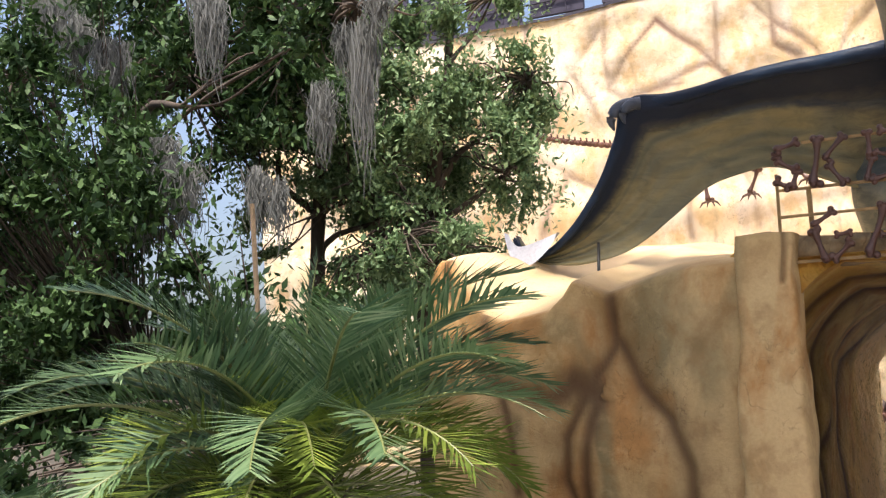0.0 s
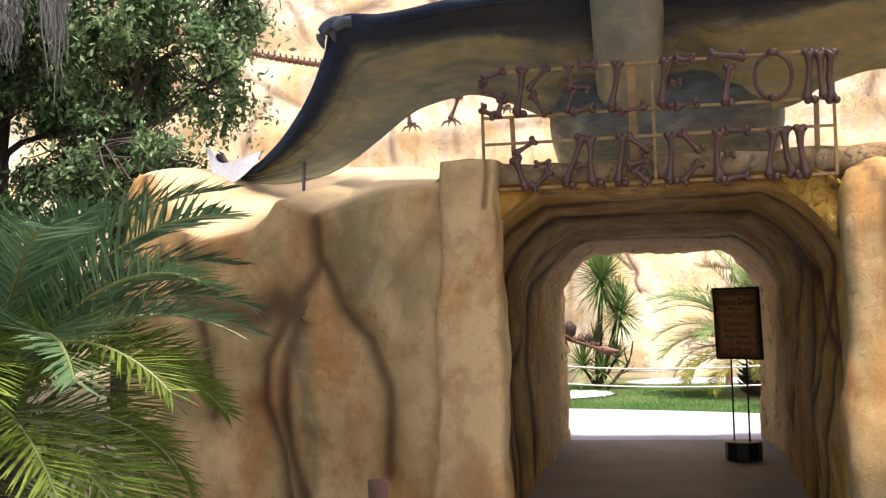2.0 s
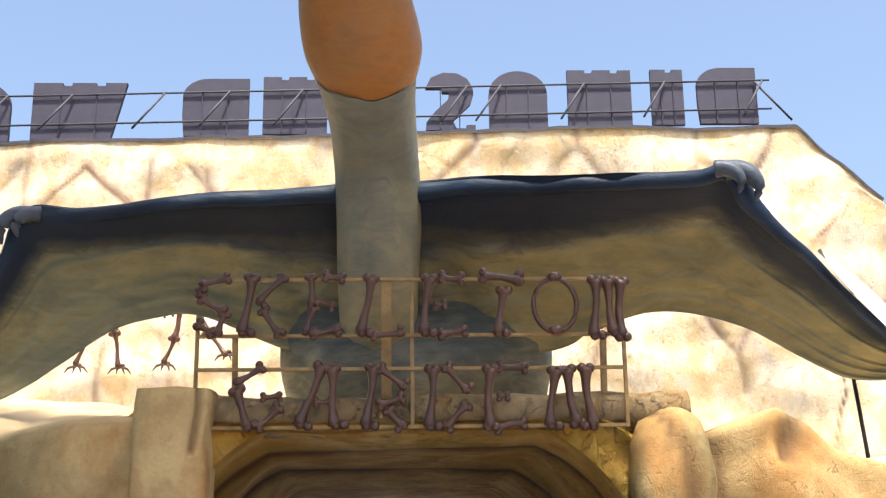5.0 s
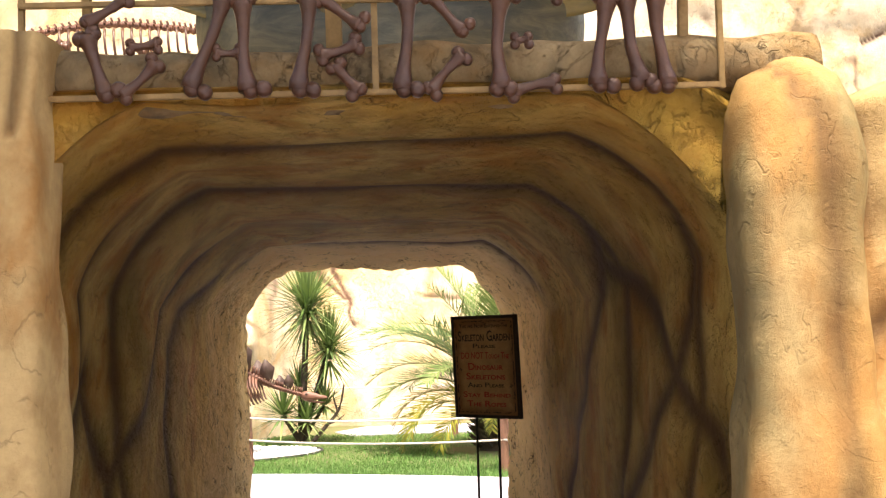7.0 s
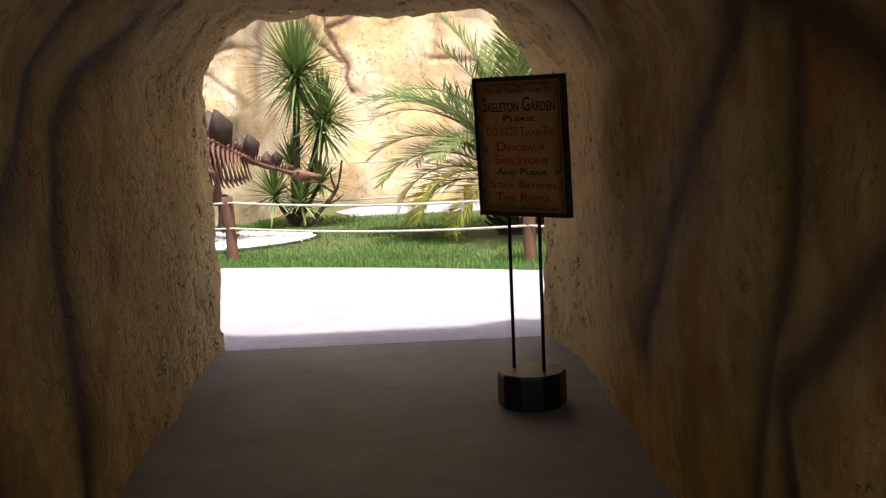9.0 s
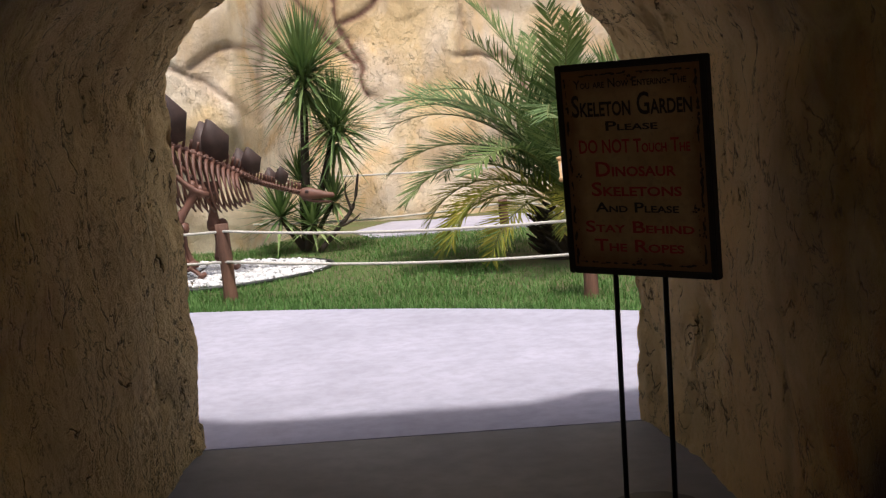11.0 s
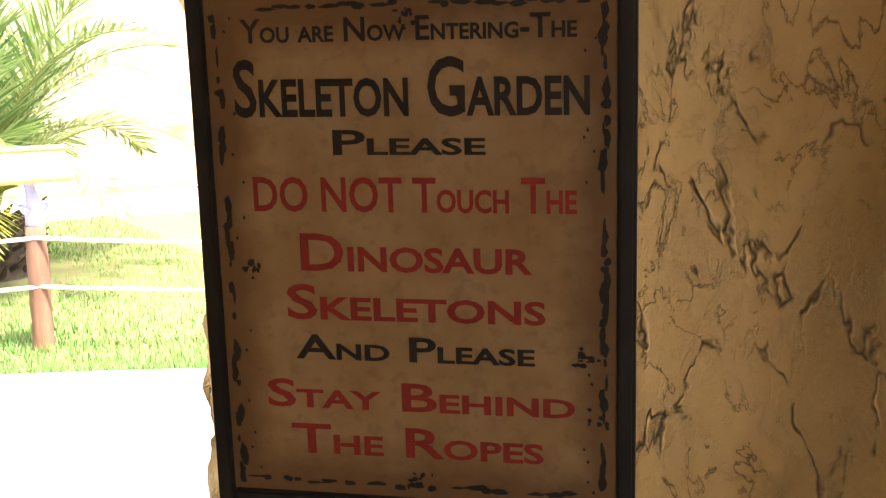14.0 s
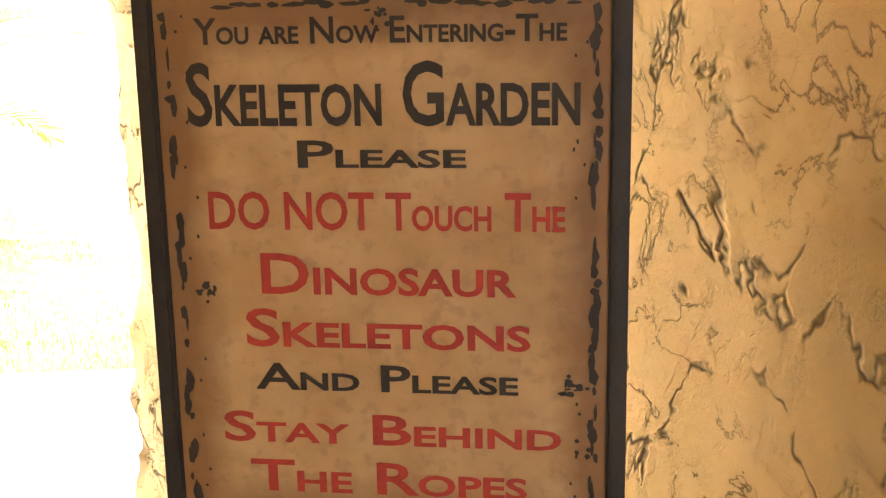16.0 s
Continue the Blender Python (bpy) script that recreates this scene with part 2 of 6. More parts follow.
PEBBLE = plain_material("white_marble_pebbles", (0.72, 0.71, 0.69), 0.7, 0, 0.2, 30, 0.2, island=0.5)
EDGING = plain_material("black_bed_edging", (0.03, 0.03, 0.03), 0.6, 0, 0.3, 20, 0.1)
BLUE_GREY = plain_material("blue_grey_bracket", (0.34, 0.36, 0.50), 0.5, 0, 0.35, 14, 0.2)
PINE = plain_material("honey_pine_board", (0.55, 0.34, 0.14), 0.55, 0, 0.3, 8, 0.15, (0.3, 3, 3))
PANEL_PRINT = plain_material("printed_panel", (0.45, 0.45, 0.46), 0.4, 0, 0.2, 20, 0.0)
INK = plain_material("dark_print", (0.03, 0.022, 0.016), 0.6, 0, 0.3, 30, 0.0)
INK_RED = plain_material("red_print", (0.42, 0.035, 0.025), 0.6, 0, 0.25, 30, 0.0)
BAMBOO = plain_material("dry_bamboo_cane", (0.45, 0.30, 0.15), 0.6, 0, 0.3, 12, 0.2)


# ---- mesh helpers ----
rng = np.random.default_rng(7)


def mesh_object(name, verts, faces, material, parent=None, label="", smooth=True, seam=None):
    me = bpy.data.meshes.new(name)
    me.from_pydata([tuple(v) for v in np.asarray(verts, float)], [], [tuple(int(i) for i in f) for f in faces])
    me.materials.append(material)
    if smooth:
        me.shade_smooth()
    if seam is not None:
        me.attributes.new("seam", "FLOAT", "POINT").data.foreach_set("value", np.asarray(seam, np.float32).ravel())
    ob = new(name, me)
    if parent:
        ob.parent = parent
    if label:
        ob["label"] = label
    return ob


def part(name, bm, material, parent, label="", smooth=False):
    """One mesh object from a bmesh, under a thing or a part."""
    me = bpy.data.meshes.new(name)
    bm.to_mesh(me)
    bm.free()
    me.materials.append(material)
    if smooth:
        me.shade_smooth()
    ob = new(name, me)
    ob.parent = parent
    if label:
        ob["label"] = label
    return ob


def thing(name, place, label, category, group="", turn=0):
    ob = new(name)
    ob.empty_display_size = 0.1
    ob.matrix_basis = pose(*place, 0, 0, turn)
    return tagged(ob, label, category, group)


def box_bm(size, centre=(0, 0, 0), bevel=0.004, m=None):
    bm = bmesh.new()
    bmesh.ops.create_cube(bm, size=1)
    bmesh.ops.scale(bm, vec=size, verts=bm.verts)
    bmesh.ops.translate(bm, vec=centre, verts=bm.verts)
    if bevel:
        bmesh.ops.bevel(bm, geom=bm.edges[:], offset=bevel, segments=2, affect="EDGES")
    if m:
        bmesh.ops.transform(bm, matrix=m, verts=bm.verts)
    return bm


def grid_faces(nu, nv, close_u=False):
    out = []
    for i in range(nu if close_u else nu - 1):
        for j in range(nv - 1):
            a, b = i * nv + j, ((i + 1) % nu) * nv + j
            out.append((a, b, b + 1, a + 1))
    return out


def tube(points, radii, sides=8, cap=True, squash=1.0):
    """Verts and faces of a round bar along points, with a radius at each."""
    P = np.asarray(points, float)
    n = len(P)
    radii = np.broadcast_to(radii, n)
    verts, faces = [], []
    ref = np.array([0.13, 0.21, 0.97])
    for i in range(n):
        d = P[min(i + 1, n - 1)] - P[max(i - 1, 0)]
        d = d / (np.linalg.norm(d) + 1e-9)
        if abs(d @ ref) > 0.95:
            r2 = np.array([0.9, 0.3, 0.1])
        else:
            r2 = ref
        a = np.cross(d, r2)
        a /= np.linalg.norm(a)
        b = np.cross(d, a)
        for k in range(sides):
            w = 2 * math.pi * k / sides
            verts.append(P[i] + radii[i] * (math.cos(w) * a + squash * math.sin(w) * b))
    for i in range(n - 1):
        for k in range(sides):
            k2 = (k + 1) % sides
            faces.append((i * sides + k, i * sides + k2, (i + 1) * sides + k2, (i + 1) * sides + k))
    if cap:
        faces.append(tuple(range(sides))[::-1])
        faces.append(tuple((n - 1) * sides + k for k in range(sides)))
    return np.array(verts), faces


class Heap:
    """Gathers pieces that belong to one mesh."""

    def __init__(self):
        self.v, self.f, self.n = [], [], 0

    def put(self, verts, faces):
        verts = np.asarray(verts, float).reshape(-1, 3)
        self.v.append(verts)
        self.f += [tuple(i + self.n for i in f) for f in faces]
        self.n += len(verts)
        return self

    def make(self, name, material, parent=None, label="", smooth=True):
        return mesh_object(name, np.concatenate(self.v), self.f, material, parent, label, smooth)


def rod(name, a, b, r, material, parent, label="", sides=8):
    v, f = tube([a, b], r, sides)
    return mesh_object(name, v, f, material, parent, label, True)


def fbm(P, scale, octaves=4):
    return np.array([noise.fractal(Vector(p) * scale, 0.9, 2.1, octaves) for p in P])


def wave(P, seed, scale, n=9):
    """Cheap smooth noise: a sum of waves in random directions."""
    r = np.random.default_rng(seed)
    d = r.normal(size=(n, 3))
    d /= np.linalg.norm(d, axis=1)[:, None]
    k = r.uniform(0.6, 2.4, n) * scale
    return (np.sin(P @ (d * k[:, None]).T + r.uniform(0, 6.28, n)) / np.sqrt(k / scale)).sum(1) / math.sqrt(n)


def cell_seams(U, V, size, seed, width, stretch=1.0, keep=1.0):
    """Distance-to-border of a jittered cell pattern, as 0..1 seam strength with a soft edge."""
    r = np.random.default_rng(seed)
    u0, u1, v0, v1 = U.min() - 2 * size, U.max() + 2 * size, V.min() - 2 * size, V.max() + 2 * size
    gx, gy = np.meshgrid(np.arange(u0, u1, size), np.arange(v0, v1, size * stretch))
    S = np.stack([gx.ravel(), gy.ravel()], 1) + r.uniform(-0.42, 0.42, (gx.size, 2)) * [size, size * stretch]
    P = np.stack([U.ravel(), V.ravel()], 1)
    out = np.zeros(len(P))
    for i in range(0, len(P), 4000):
        q = P[i:i + 4000]
        dd = np.sqrt(((q[:, None, :] - S[None]) ** 2 / [1, stretch ** 2]).sum(2))
        o = np.argpartition(dd, 2, axis=1)[:, :2]
        a, b = np.take_along_axis(dd, o[:, :1], 1)[:, 0], np.take_along_axis(dd, o[:, 1:], 1)[:, 0]
        lo, hi = np.minimum(a, b), np.maximum(a, b)
        pair = (np.sort(o, 1) * [7919, 104729]).sum(1) % 97 / 97.0
        out[i:i + 4000] = np.exp(-((hi - lo) / width) ** 2) * (pair < keep)
    return out


# ---- ground ----
def flat(name, outline, z, material, label, category="ground"):
    bm = bmesh.new()
    bm.faces.new([bm.verts.new((x, y, z)) for x, y in outline])
    bmesh.ops.triangulate(bm, faces=bm.faces[:])
    me = bpy.data.meshes.new(name)
    bm.to_mesh(me)
    bm.free()
    me.materials.append(material)
    return tagged(new(name, me), label, category, kind="structure")


ground = flat("ground", [(-900, -900), (900, -900), (900, 900), (-900, 900)], -0.03, SOIL, "dark soil and leaf litter ground sheet")


def lawn_edge(x):
    return 17.30 - 0.42 * x - 0.045 * x * x


def slab(name, outline, z, depth, material, label, category):
    bm = bmesh.new()
    f = bm.faces.new([bm.verts.new((x, y, z)) for x, y in outline])
    if f.normal.z < 0:
        f.normal_flip()
    r = bmesh.ops.extrude_face_region(bm, geom=[f])
    bmesh.ops.translate(bm, vec=(0, 0, -depth), verts=[g for g in r["geom"] if isinstance(g, bmesh.types.BMVert)])
    bmesh.ops.recalc_face_normals(bm, faces=bm.faces[:])
    me = bpy.data.meshes.new(name)
    bm.to_mesh(me)
    bm.free()
    me.materials.append(material)
    return tagged(new(name, me), label, category, kind="structure")


slab("pavement", [(-3.0, -6), (4.0, -6), (4.0, 7.25), (-1.9, 7.25), (-1.9, 5.6), (-3.0, 3.0)], -0.004, 0.1, CONCRETE, "pale grey concrete walk before the tunnel", "pavement")
slab("floor", [(-1.75, 7.25), (1.2, 7.25), (1.2, 13.88), (-1.75, 13.88)], 0.0, 0.1, TUNNEL_FLOOR, "grey concrete tunnel floor, toned down to dim the tunnel", "floor")
edge = [(x, lawn_edge(x) - 0.01) for x in np.linspace(5, -7, 60)]
slab("path", [(-7, 13.90), (5, 13.90)] + edge, -0.002, 0.1, CONCRETE, "pale concrete garden path, shaded near the tunnel", "path")
far_path = [(x, 22.85 + 0.05 * math.sin(x) - (0.02 * x * x if x > 0 else 0)) for x in np.linspace(-1.1, 9, 30)]
slab("path", far_path + [(9, 24.3), (-0.9, 24.6), (-1.4, 23.6)], 0.0, 0.1, CONCRETE, "pale concrete path along the garden wall", "path")


def lawn():
    xs = np.linspace(-7, 5, 120)
    ys = np.linspace(0, 1, 50)
    X, T = np.meshgrid(xs, ys, indexing="ij")
    Y0 = lawn_edge(X)
    Y = Y0 + T * (25.2 - Y0)
    P = np.stack([X.ravel(), Y.ravel(), np.zeros(X.size)], 1)
    P[:, 2] = -0.012 + 0.012 * wave(P, 3, 2.0) * np.minimum(1, T.ravel() * 10)
    ob = mesh_object("lawn", P, grid_faces(120, 50), TURF)
    return tagged(ob, "short green turf with thin brown patches", "lawn", kind="structure")


lawn()


# ---- the tunnel ----
def arch(left, right, top, shoulder, n=64):
    """Points of the arch from the floor on the left over the top to the floor on the right, evenly spaced."""
    pts = [(left, -0.05), (left, top - shoulder)]
    for k in range(1, 10):
        w = math.pi / 2 * k / 10
        q = k / 10
        pts.append((left + shoulder * 0.92 * (0.45 * (1 - math.cos(w)) + 0.55 * q), top - shoulder + shoulder * (0.45 * math.sin(w) + 0.55 * q)))
    pts.append((left + shoulder * 0.92, top))
    pts.append((right - shoulder * 0.92, top))
    for k in range(1, 10):
        w = math.pi / 2 * k / 10
        q = k / 10
        pts.append((right - shoulder * 0.92 * (0.45 * (1 - math.sin(w)) + 0.55 * (1 - q)), top - shoulder + shoulder * (0.45 * math.cos(w) + 0.55 * (1 - q))))
    pts += [(right, top - shoulder), (right, -0.05)]
    P = np.array(pts)
    s = np.concatenate([[0], np.cumsum(np.linalg.norm(np.diff(P, axis=0), axis=1))])
    u = np.linspace(0, s[-1], n)
    return np.stack([np.interp(u, s, P[:, 0]), np.interp(u, s, P[:, 1])], 1), u


FRONT, BACK = 7.56, 13.92
# painted crevices on the tunnel's two sides, as (y, z)
RIGHT_SEAMS = (((9.34, 2.0), (10.2, 1.4), (10.9, 0.9), (11.25, 0.5)), ((8.02, 1.9), (8.09, 1.61), (8.37, 1.39), (8.88, 1.06), (9.3, 0.74), (9.21, 0.2)), ((9.45, 1.85), (8.67, 1.57), (8.37, 1.39), (7.99, 1.19), (7.7, 0.9)))
LEFT_SEAMS = (((11.27, 1.95), (10.62, 1.5), (10.55, 0.98), (10.56, 0.1)), ((10.57, 2.05), (10.13, 1.45), (9.48, 1.09), (9.29, 0.91), (9.4, 0.2)), ((8.64, 1.95), (8.66, 1.52), (9.02, 1.18), (9.34, 0.97)), ((8.9, 1.42), (8.45, 1.19), (8.21, 0.6)))


def soft_line(d, width):
    """Sprayed crevice paint: a dark core in a wide soft halo."""
    return 0.62 * np.exp(-(d / width) ** 2) + 0.38 * np.exp(-(d / (3.2 * width)) ** 2)


def near_line(u, v, line):
    """Distance of points (u, v) from a bent line."""
    best = np.full(len(u), 9.0)
    for (a0, b0), (a1, b1) in zip(line, line[1:]):
        da, db = a1 - a0, b1 - b0
        k = np.clip(((u - a0) * da + (v - b0) * db) / (da * da + db * db), 0, 1)
        best = np.minimum(best, np.hypot(u - a0 - k * da, v - b0 - k * db))
    return best




def tunnel():
    ys = np.concatenate([np.linspace(FRONT, 11.3, 150)[:-1], np.linspace(11.3, BACK, 165)])
    ny, n = len(ys), 250
    P = np.zeros((ny, n, 3))
    C = np.zeros((ny, n, 2))
    S = np.zeros((ny, n))
    for i, y in enumerate(ys):
        k = (y - FRONT) / (BACK - FRONT)
        left = np.interp(y, [7.56, 7.9, 10, 13, 13.92], [-1.34, -1.40, -1.44, -1.48, -1.50])
        right = np.interp(y, [7.56, 7.9, 10, 13, 13.92], [0.86, 0.84, 0.82, 0.77, 0.655])
        top = np.interp(y, [7.56, 8.15, 9.4, 12, 13.92], [2.30, 2.23, 2.21, 2.185, 2.145])
        a, u = arch(left, right, top, 0.46, n)
        P[i, :, 0], P[i, :, 1], P[i, :, 2] = a[:, 0], y, a[:, 1]
        C[i, :, 0], C[i, :, 1] = (left + right) / 2, 1.05
        S[i] = u
    F = P.reshape(-1, 3)
    inward = np.stack([C[..., 0].ravel() - F[:, 0], np.zeros(len(F)), C[..., 1].ravel() - F[:, 2]], 1)
    inward /= np.linalg.norm(inward, axis=1)[:, None]
    y, s = F[:, 1], S.ravel()
    side = np.minimum(s, s.max() - s)
    bend = 0.30 * np.sin(2.1 * side + 0.6) + 0.05 * wave(F, 5, 3.0)
    seam = np.zeros(len(F))
    relief = np.zeros(len(F))
    for k, (y0, lean, wide) in enumerate(((8.16, 0.25, 0.075), (9.34, 0.3, 0.085), (11.9, -0.2, 0.08))):
        low = np.clip(1.75 - side, 0, 2)
        d = y - (y0 + (bend * (0.4 + 0.8 * low / 1.75) + lean * low * low * 0.28) * (1 if k % 2 == 0 else 0.8) * (side < 9))
        seam = np.maximum(seam, soft_line(np.abs(d), wide * 0.95) * (1 if k < 2 else np.clip((side - 1.9) / 0.3, 0, 1)))
        relief += 0.010 * np.tanh(d / 0.25) * np.exp(-(d / 0.8) ** 2)
    ends = np.clip((y - FRONT) / 0.35, 0, 1) * np.clip((BACK - y) / 0.5, 0, 1)
    cross = 0.25 * cell_seams(y * 1.0, s, 1.25, 11, 0.09, 1.6, 0.35) * np.clip(1.9 - side, 0, 1)
    z = F[:, 2]
    wob = 0.04 * wave(F, 16, 4.0)
    right_side = F[:, 0] > 0
    for lines, mask in ((RIGHT_SEAMS, right_side), (LEFT_SEAMS, ~right_side)):
        for line in lines:
            cross = np.maximum(cross, mask * soft_line(near_line(y + wob, z, line), 0.08))
    seam = np.clip(np.maximum(seam * 0.9, 0.95 * cross) * (0.35 + 0.65 * ends), 0, 1)
    low_noise = wave(F, 9, 2.2)
    push = 0.040 * low_noise + 0.014 * wave(F, 10, 7.0) + relief - 0.022 * seam
    rough = np.clip((y - 11.6) / 1.5, 0, 1)
    knots = fbm(F, 2.6, 6)
    coarse = fbm(F + [3.0, 7.0, 1.0], 7.0, 5)
    # torn plaster: plateaus with ragged rims, rougher towards the garden end
    ledge = np.tanh(9 * (knots - 0.12)) + 0.8 * np.tanh(12 * (knots + 0.35))
    push = push + (0.12 + 0.88 * rough) * 0.011 * ledge + (0.02 + 0.98 * rough) * 0.016 * coarse
    F = F + inward * push[:, None]
    F[:, 1] += np.where(y > BACK - 0.02, 0.02 * wave(F, 14, 5.0) + 0.02 * coarse, 0) + np.where(y < FRONT + 0.02, 0.02 * wave(F, 15, 5.0), 0)
    # the crown of the garden opening lies further in than its sides
    def set_back(Q):
        Q[:, 1] -= 0.40 * np.clip((Q[:, 2] - 1.75) / 0.4, 0, 1) * np.clip((Q[:, 1] - 12.6) / 1.3, 0, 1)
    set_back(F)
    inner = F
    # outer shell closes the thickness
    outer = np.zeros((ny, n, 3))
    for i, yy in enumerate(ys):
        a, u = arch(np.interp(yy, [7.56, 7.9], [-1.48, -1.85]), np.interp(yy, [7.56, 7.9], [1.0, 1.2]), np.interp(yy, [7.56, 7.9, 12.6, 13.5], [2.335, 2.50, 2.50, 2.28]), 0.3, n)
        outer[i, :, 0], outer[i, :, 1], outer[i, :, 2] = a[:, 0], yy, a[:, 1]
    O = outer.reshape(-1, 3)
    set_back(O)
    V = np.concatenate([inner, O])
    q = len(inner)
    fs = [f[::-1] for f in grid_faces(ny, n)]
    fo = [tuple(i + q for i in f) for f in grid_faces(ny, n)]
    rim = []
    for j in range(n - 1):
        rim.append((j, j + 1, q + j + 1, q + j))
        b = (ny - 1) * n
        rim.append((b + j + 1, b + j, q + b + j, q + b + j + 1))
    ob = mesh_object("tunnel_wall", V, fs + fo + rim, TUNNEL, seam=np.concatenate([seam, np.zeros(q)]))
    return tagged(ob, "sculpted tan plaster tunnel with dark brown painted seams", "tunnel", kind="structure")


tunnel()


# ---- rock masses beside and over the tunnel ----
def rock_mass(name, xs, yf, ztop, ridge_y, ridge_z, back_y, z0, label, seed, material=ROCK, size=1.35, keep=0.75, lines=(), bulges=()):
    """A loft along x: front face, rounded top edge, a slope back up to the ridge, and down the back."""
    nu, nf, nt, nb = len(xs), 80, 26, 14
    deep = back_y
    rows = []
    for x in xs:
        f, zt, ry, rz = yf(x), ztop(x), ridge_y(x), ridge_z(x)
        back_y = deep
        if -1.62 < x < -1.3 and z0 < 1:
            ry, back_y, rz = 8.1, 8.4, zt
        z = np.linspace(z0, zt - 0.05, nf)
        p = [(f + 0.10 * ((a - z0) / max(zt - z0, 0.1)) ** 2, a) for a in z]
        p += [(f + 0.115, zt - 0.02), (f + 0.15, zt), (f + 0.22, zt + 0.005)]
        for k in range(1, nt + 1):
            w = k / nt
            p.append((f + 0.22 + (ry - f - 0.22) * w, zt + 0.005 + (rz - zt - 0.005) * (w ** 0.85)))
        for k in range(1, nb + 1):
            w = k / nb
            p.append((ry + (back_y - ry) * min(1, w * 1.6), rz + (z0 - rz) * w ** 1.6))
        rows.append([(x, a, b) for a, b in p])
    P = np.array(rows)
    nv = P.shape[1]
    F = P.reshape(-1, 3)
    s = np.tile(np.concatenate([[0], np.cumsum(np.linalg.norm(np.diff(P[nu // 2], axis=0), axis=1))]), nu)
    warp = 0.28 * wave(F, seed + 1, 1.6)
    seam = cell_seams(F[:, 0] + warp, s * 0.62 + 0.2 * warp, size, seed, 0.10, 1.25, keep)
    swell = np.zeros(len(F))
    for line in lines:
        w = 0.05 * wave(F, seed + 7, 3.0)
        d = near_line(F[:, 0] + w, F[:, 2], line)
        seam = np.maximum(seam, soft_line(d, 0.042))
        swell = swell - 0.05 * np.exp(-(d / 0.22) ** 2)
    for bx, bz, wide, high, far in bulges:
        swell = swell + far * np.clip(1.6 * (1 - np.hypot((F[:, 0] - bx) / wide, (F[:, 2] - bz) / high)), 0, 1)
    front = np.clip((F[:, 1] < np.array([yf(x) for x in F[:, 0]]) + 0.16), 0, 1)
    seam = seam * (0.25 + 0.75 * front)
    push = 0.10 * wave(F, seed + 2, 1.5) * np.clip(F[:, 2] * 2, 0.3, 1) + 0.03 * wave(F, seed + 3, 5.0) - 0.05 * seam + swell + 0.008 * wave(F, seed + 4, 20)
    F[:, 1] -= push * np.where(front > 0, 1.0, 0.3)
    F[:, 2] += np.where(front > 0, 0, 0.3) * push
    ob = mesh_object(name, F, [f for f in grid_faces(nu, nv)], material, seam=np.clip(seam * 0.85, 0, 1))
    # the tops are mixed paler, putting the sun's glare into the colour
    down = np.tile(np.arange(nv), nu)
    top_glare = np.clip((down - nf) / 3.0, 0, 1) * np.clip(0.85 + 0.35 * wave(F, seed + 9, 2.5), 0, 1)
    ob.data.attributes.new("sunlit_top", "FLOAT", "POINT").data.foreach_set("value", top_glare.astype(np.float32))
    return tagged(ob, label, "rock wall", kind="structure")


def curve(xs, zs):
    return lambda x: float(np.interp(x, xs, zs))


left_top = curve([-4.16, -4.08, -4.0, -3.9, -3.76, -3.66, -3.53, -3.41, -3.23, -3.01, -2.86, -2.76, -2.69, -2.47, -2.21, -2.02, -1.8, -1.4], [0.2, 1.5, 2.2, 2.46, 2.56, 2.56, 2.37, 2.14, 2.08, 2.11, 2.13, 2.22, 2.32, 2.22, 2.28, 2.33, 2.35, 2.36])
left_front = curve([-4.16, -4.05, -3.95, -3.80, -3.66, -3.4, -2.6, -2.3, -1.8, -1.4], [8.4, 8.1, 7.85, 7.65, 7.55, 7.5, 7.50, 7.54, 7.5, 7.48])
left_ridge = curve([-4.16, -3.9, -3.4, -3.05, -2.6, -2.3, -1.4], [2.66, 2.76, 2.74, 2.80, 2.92, 2.86, 2.62])
left_back = curve([-4.16, -3.4, -2.6], [8.7, 8.9, 11.0])
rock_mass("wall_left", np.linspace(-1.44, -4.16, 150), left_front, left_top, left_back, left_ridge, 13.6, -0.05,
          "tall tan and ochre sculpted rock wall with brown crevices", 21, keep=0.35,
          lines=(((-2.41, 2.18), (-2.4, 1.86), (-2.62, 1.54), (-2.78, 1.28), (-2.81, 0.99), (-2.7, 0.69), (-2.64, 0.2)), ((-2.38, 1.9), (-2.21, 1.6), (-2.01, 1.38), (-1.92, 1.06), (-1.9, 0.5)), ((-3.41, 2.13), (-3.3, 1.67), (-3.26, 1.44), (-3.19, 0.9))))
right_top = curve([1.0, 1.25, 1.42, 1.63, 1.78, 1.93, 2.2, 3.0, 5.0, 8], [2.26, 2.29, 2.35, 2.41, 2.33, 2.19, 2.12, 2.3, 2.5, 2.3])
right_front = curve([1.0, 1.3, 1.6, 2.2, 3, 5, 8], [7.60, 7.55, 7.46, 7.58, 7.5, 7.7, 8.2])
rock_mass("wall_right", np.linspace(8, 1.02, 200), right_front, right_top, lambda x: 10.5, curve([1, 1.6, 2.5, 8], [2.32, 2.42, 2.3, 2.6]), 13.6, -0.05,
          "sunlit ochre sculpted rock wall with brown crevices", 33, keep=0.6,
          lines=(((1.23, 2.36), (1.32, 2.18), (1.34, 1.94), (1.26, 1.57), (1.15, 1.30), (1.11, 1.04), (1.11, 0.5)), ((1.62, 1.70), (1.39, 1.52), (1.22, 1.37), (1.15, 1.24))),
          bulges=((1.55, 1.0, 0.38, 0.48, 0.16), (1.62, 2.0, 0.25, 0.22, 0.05)))
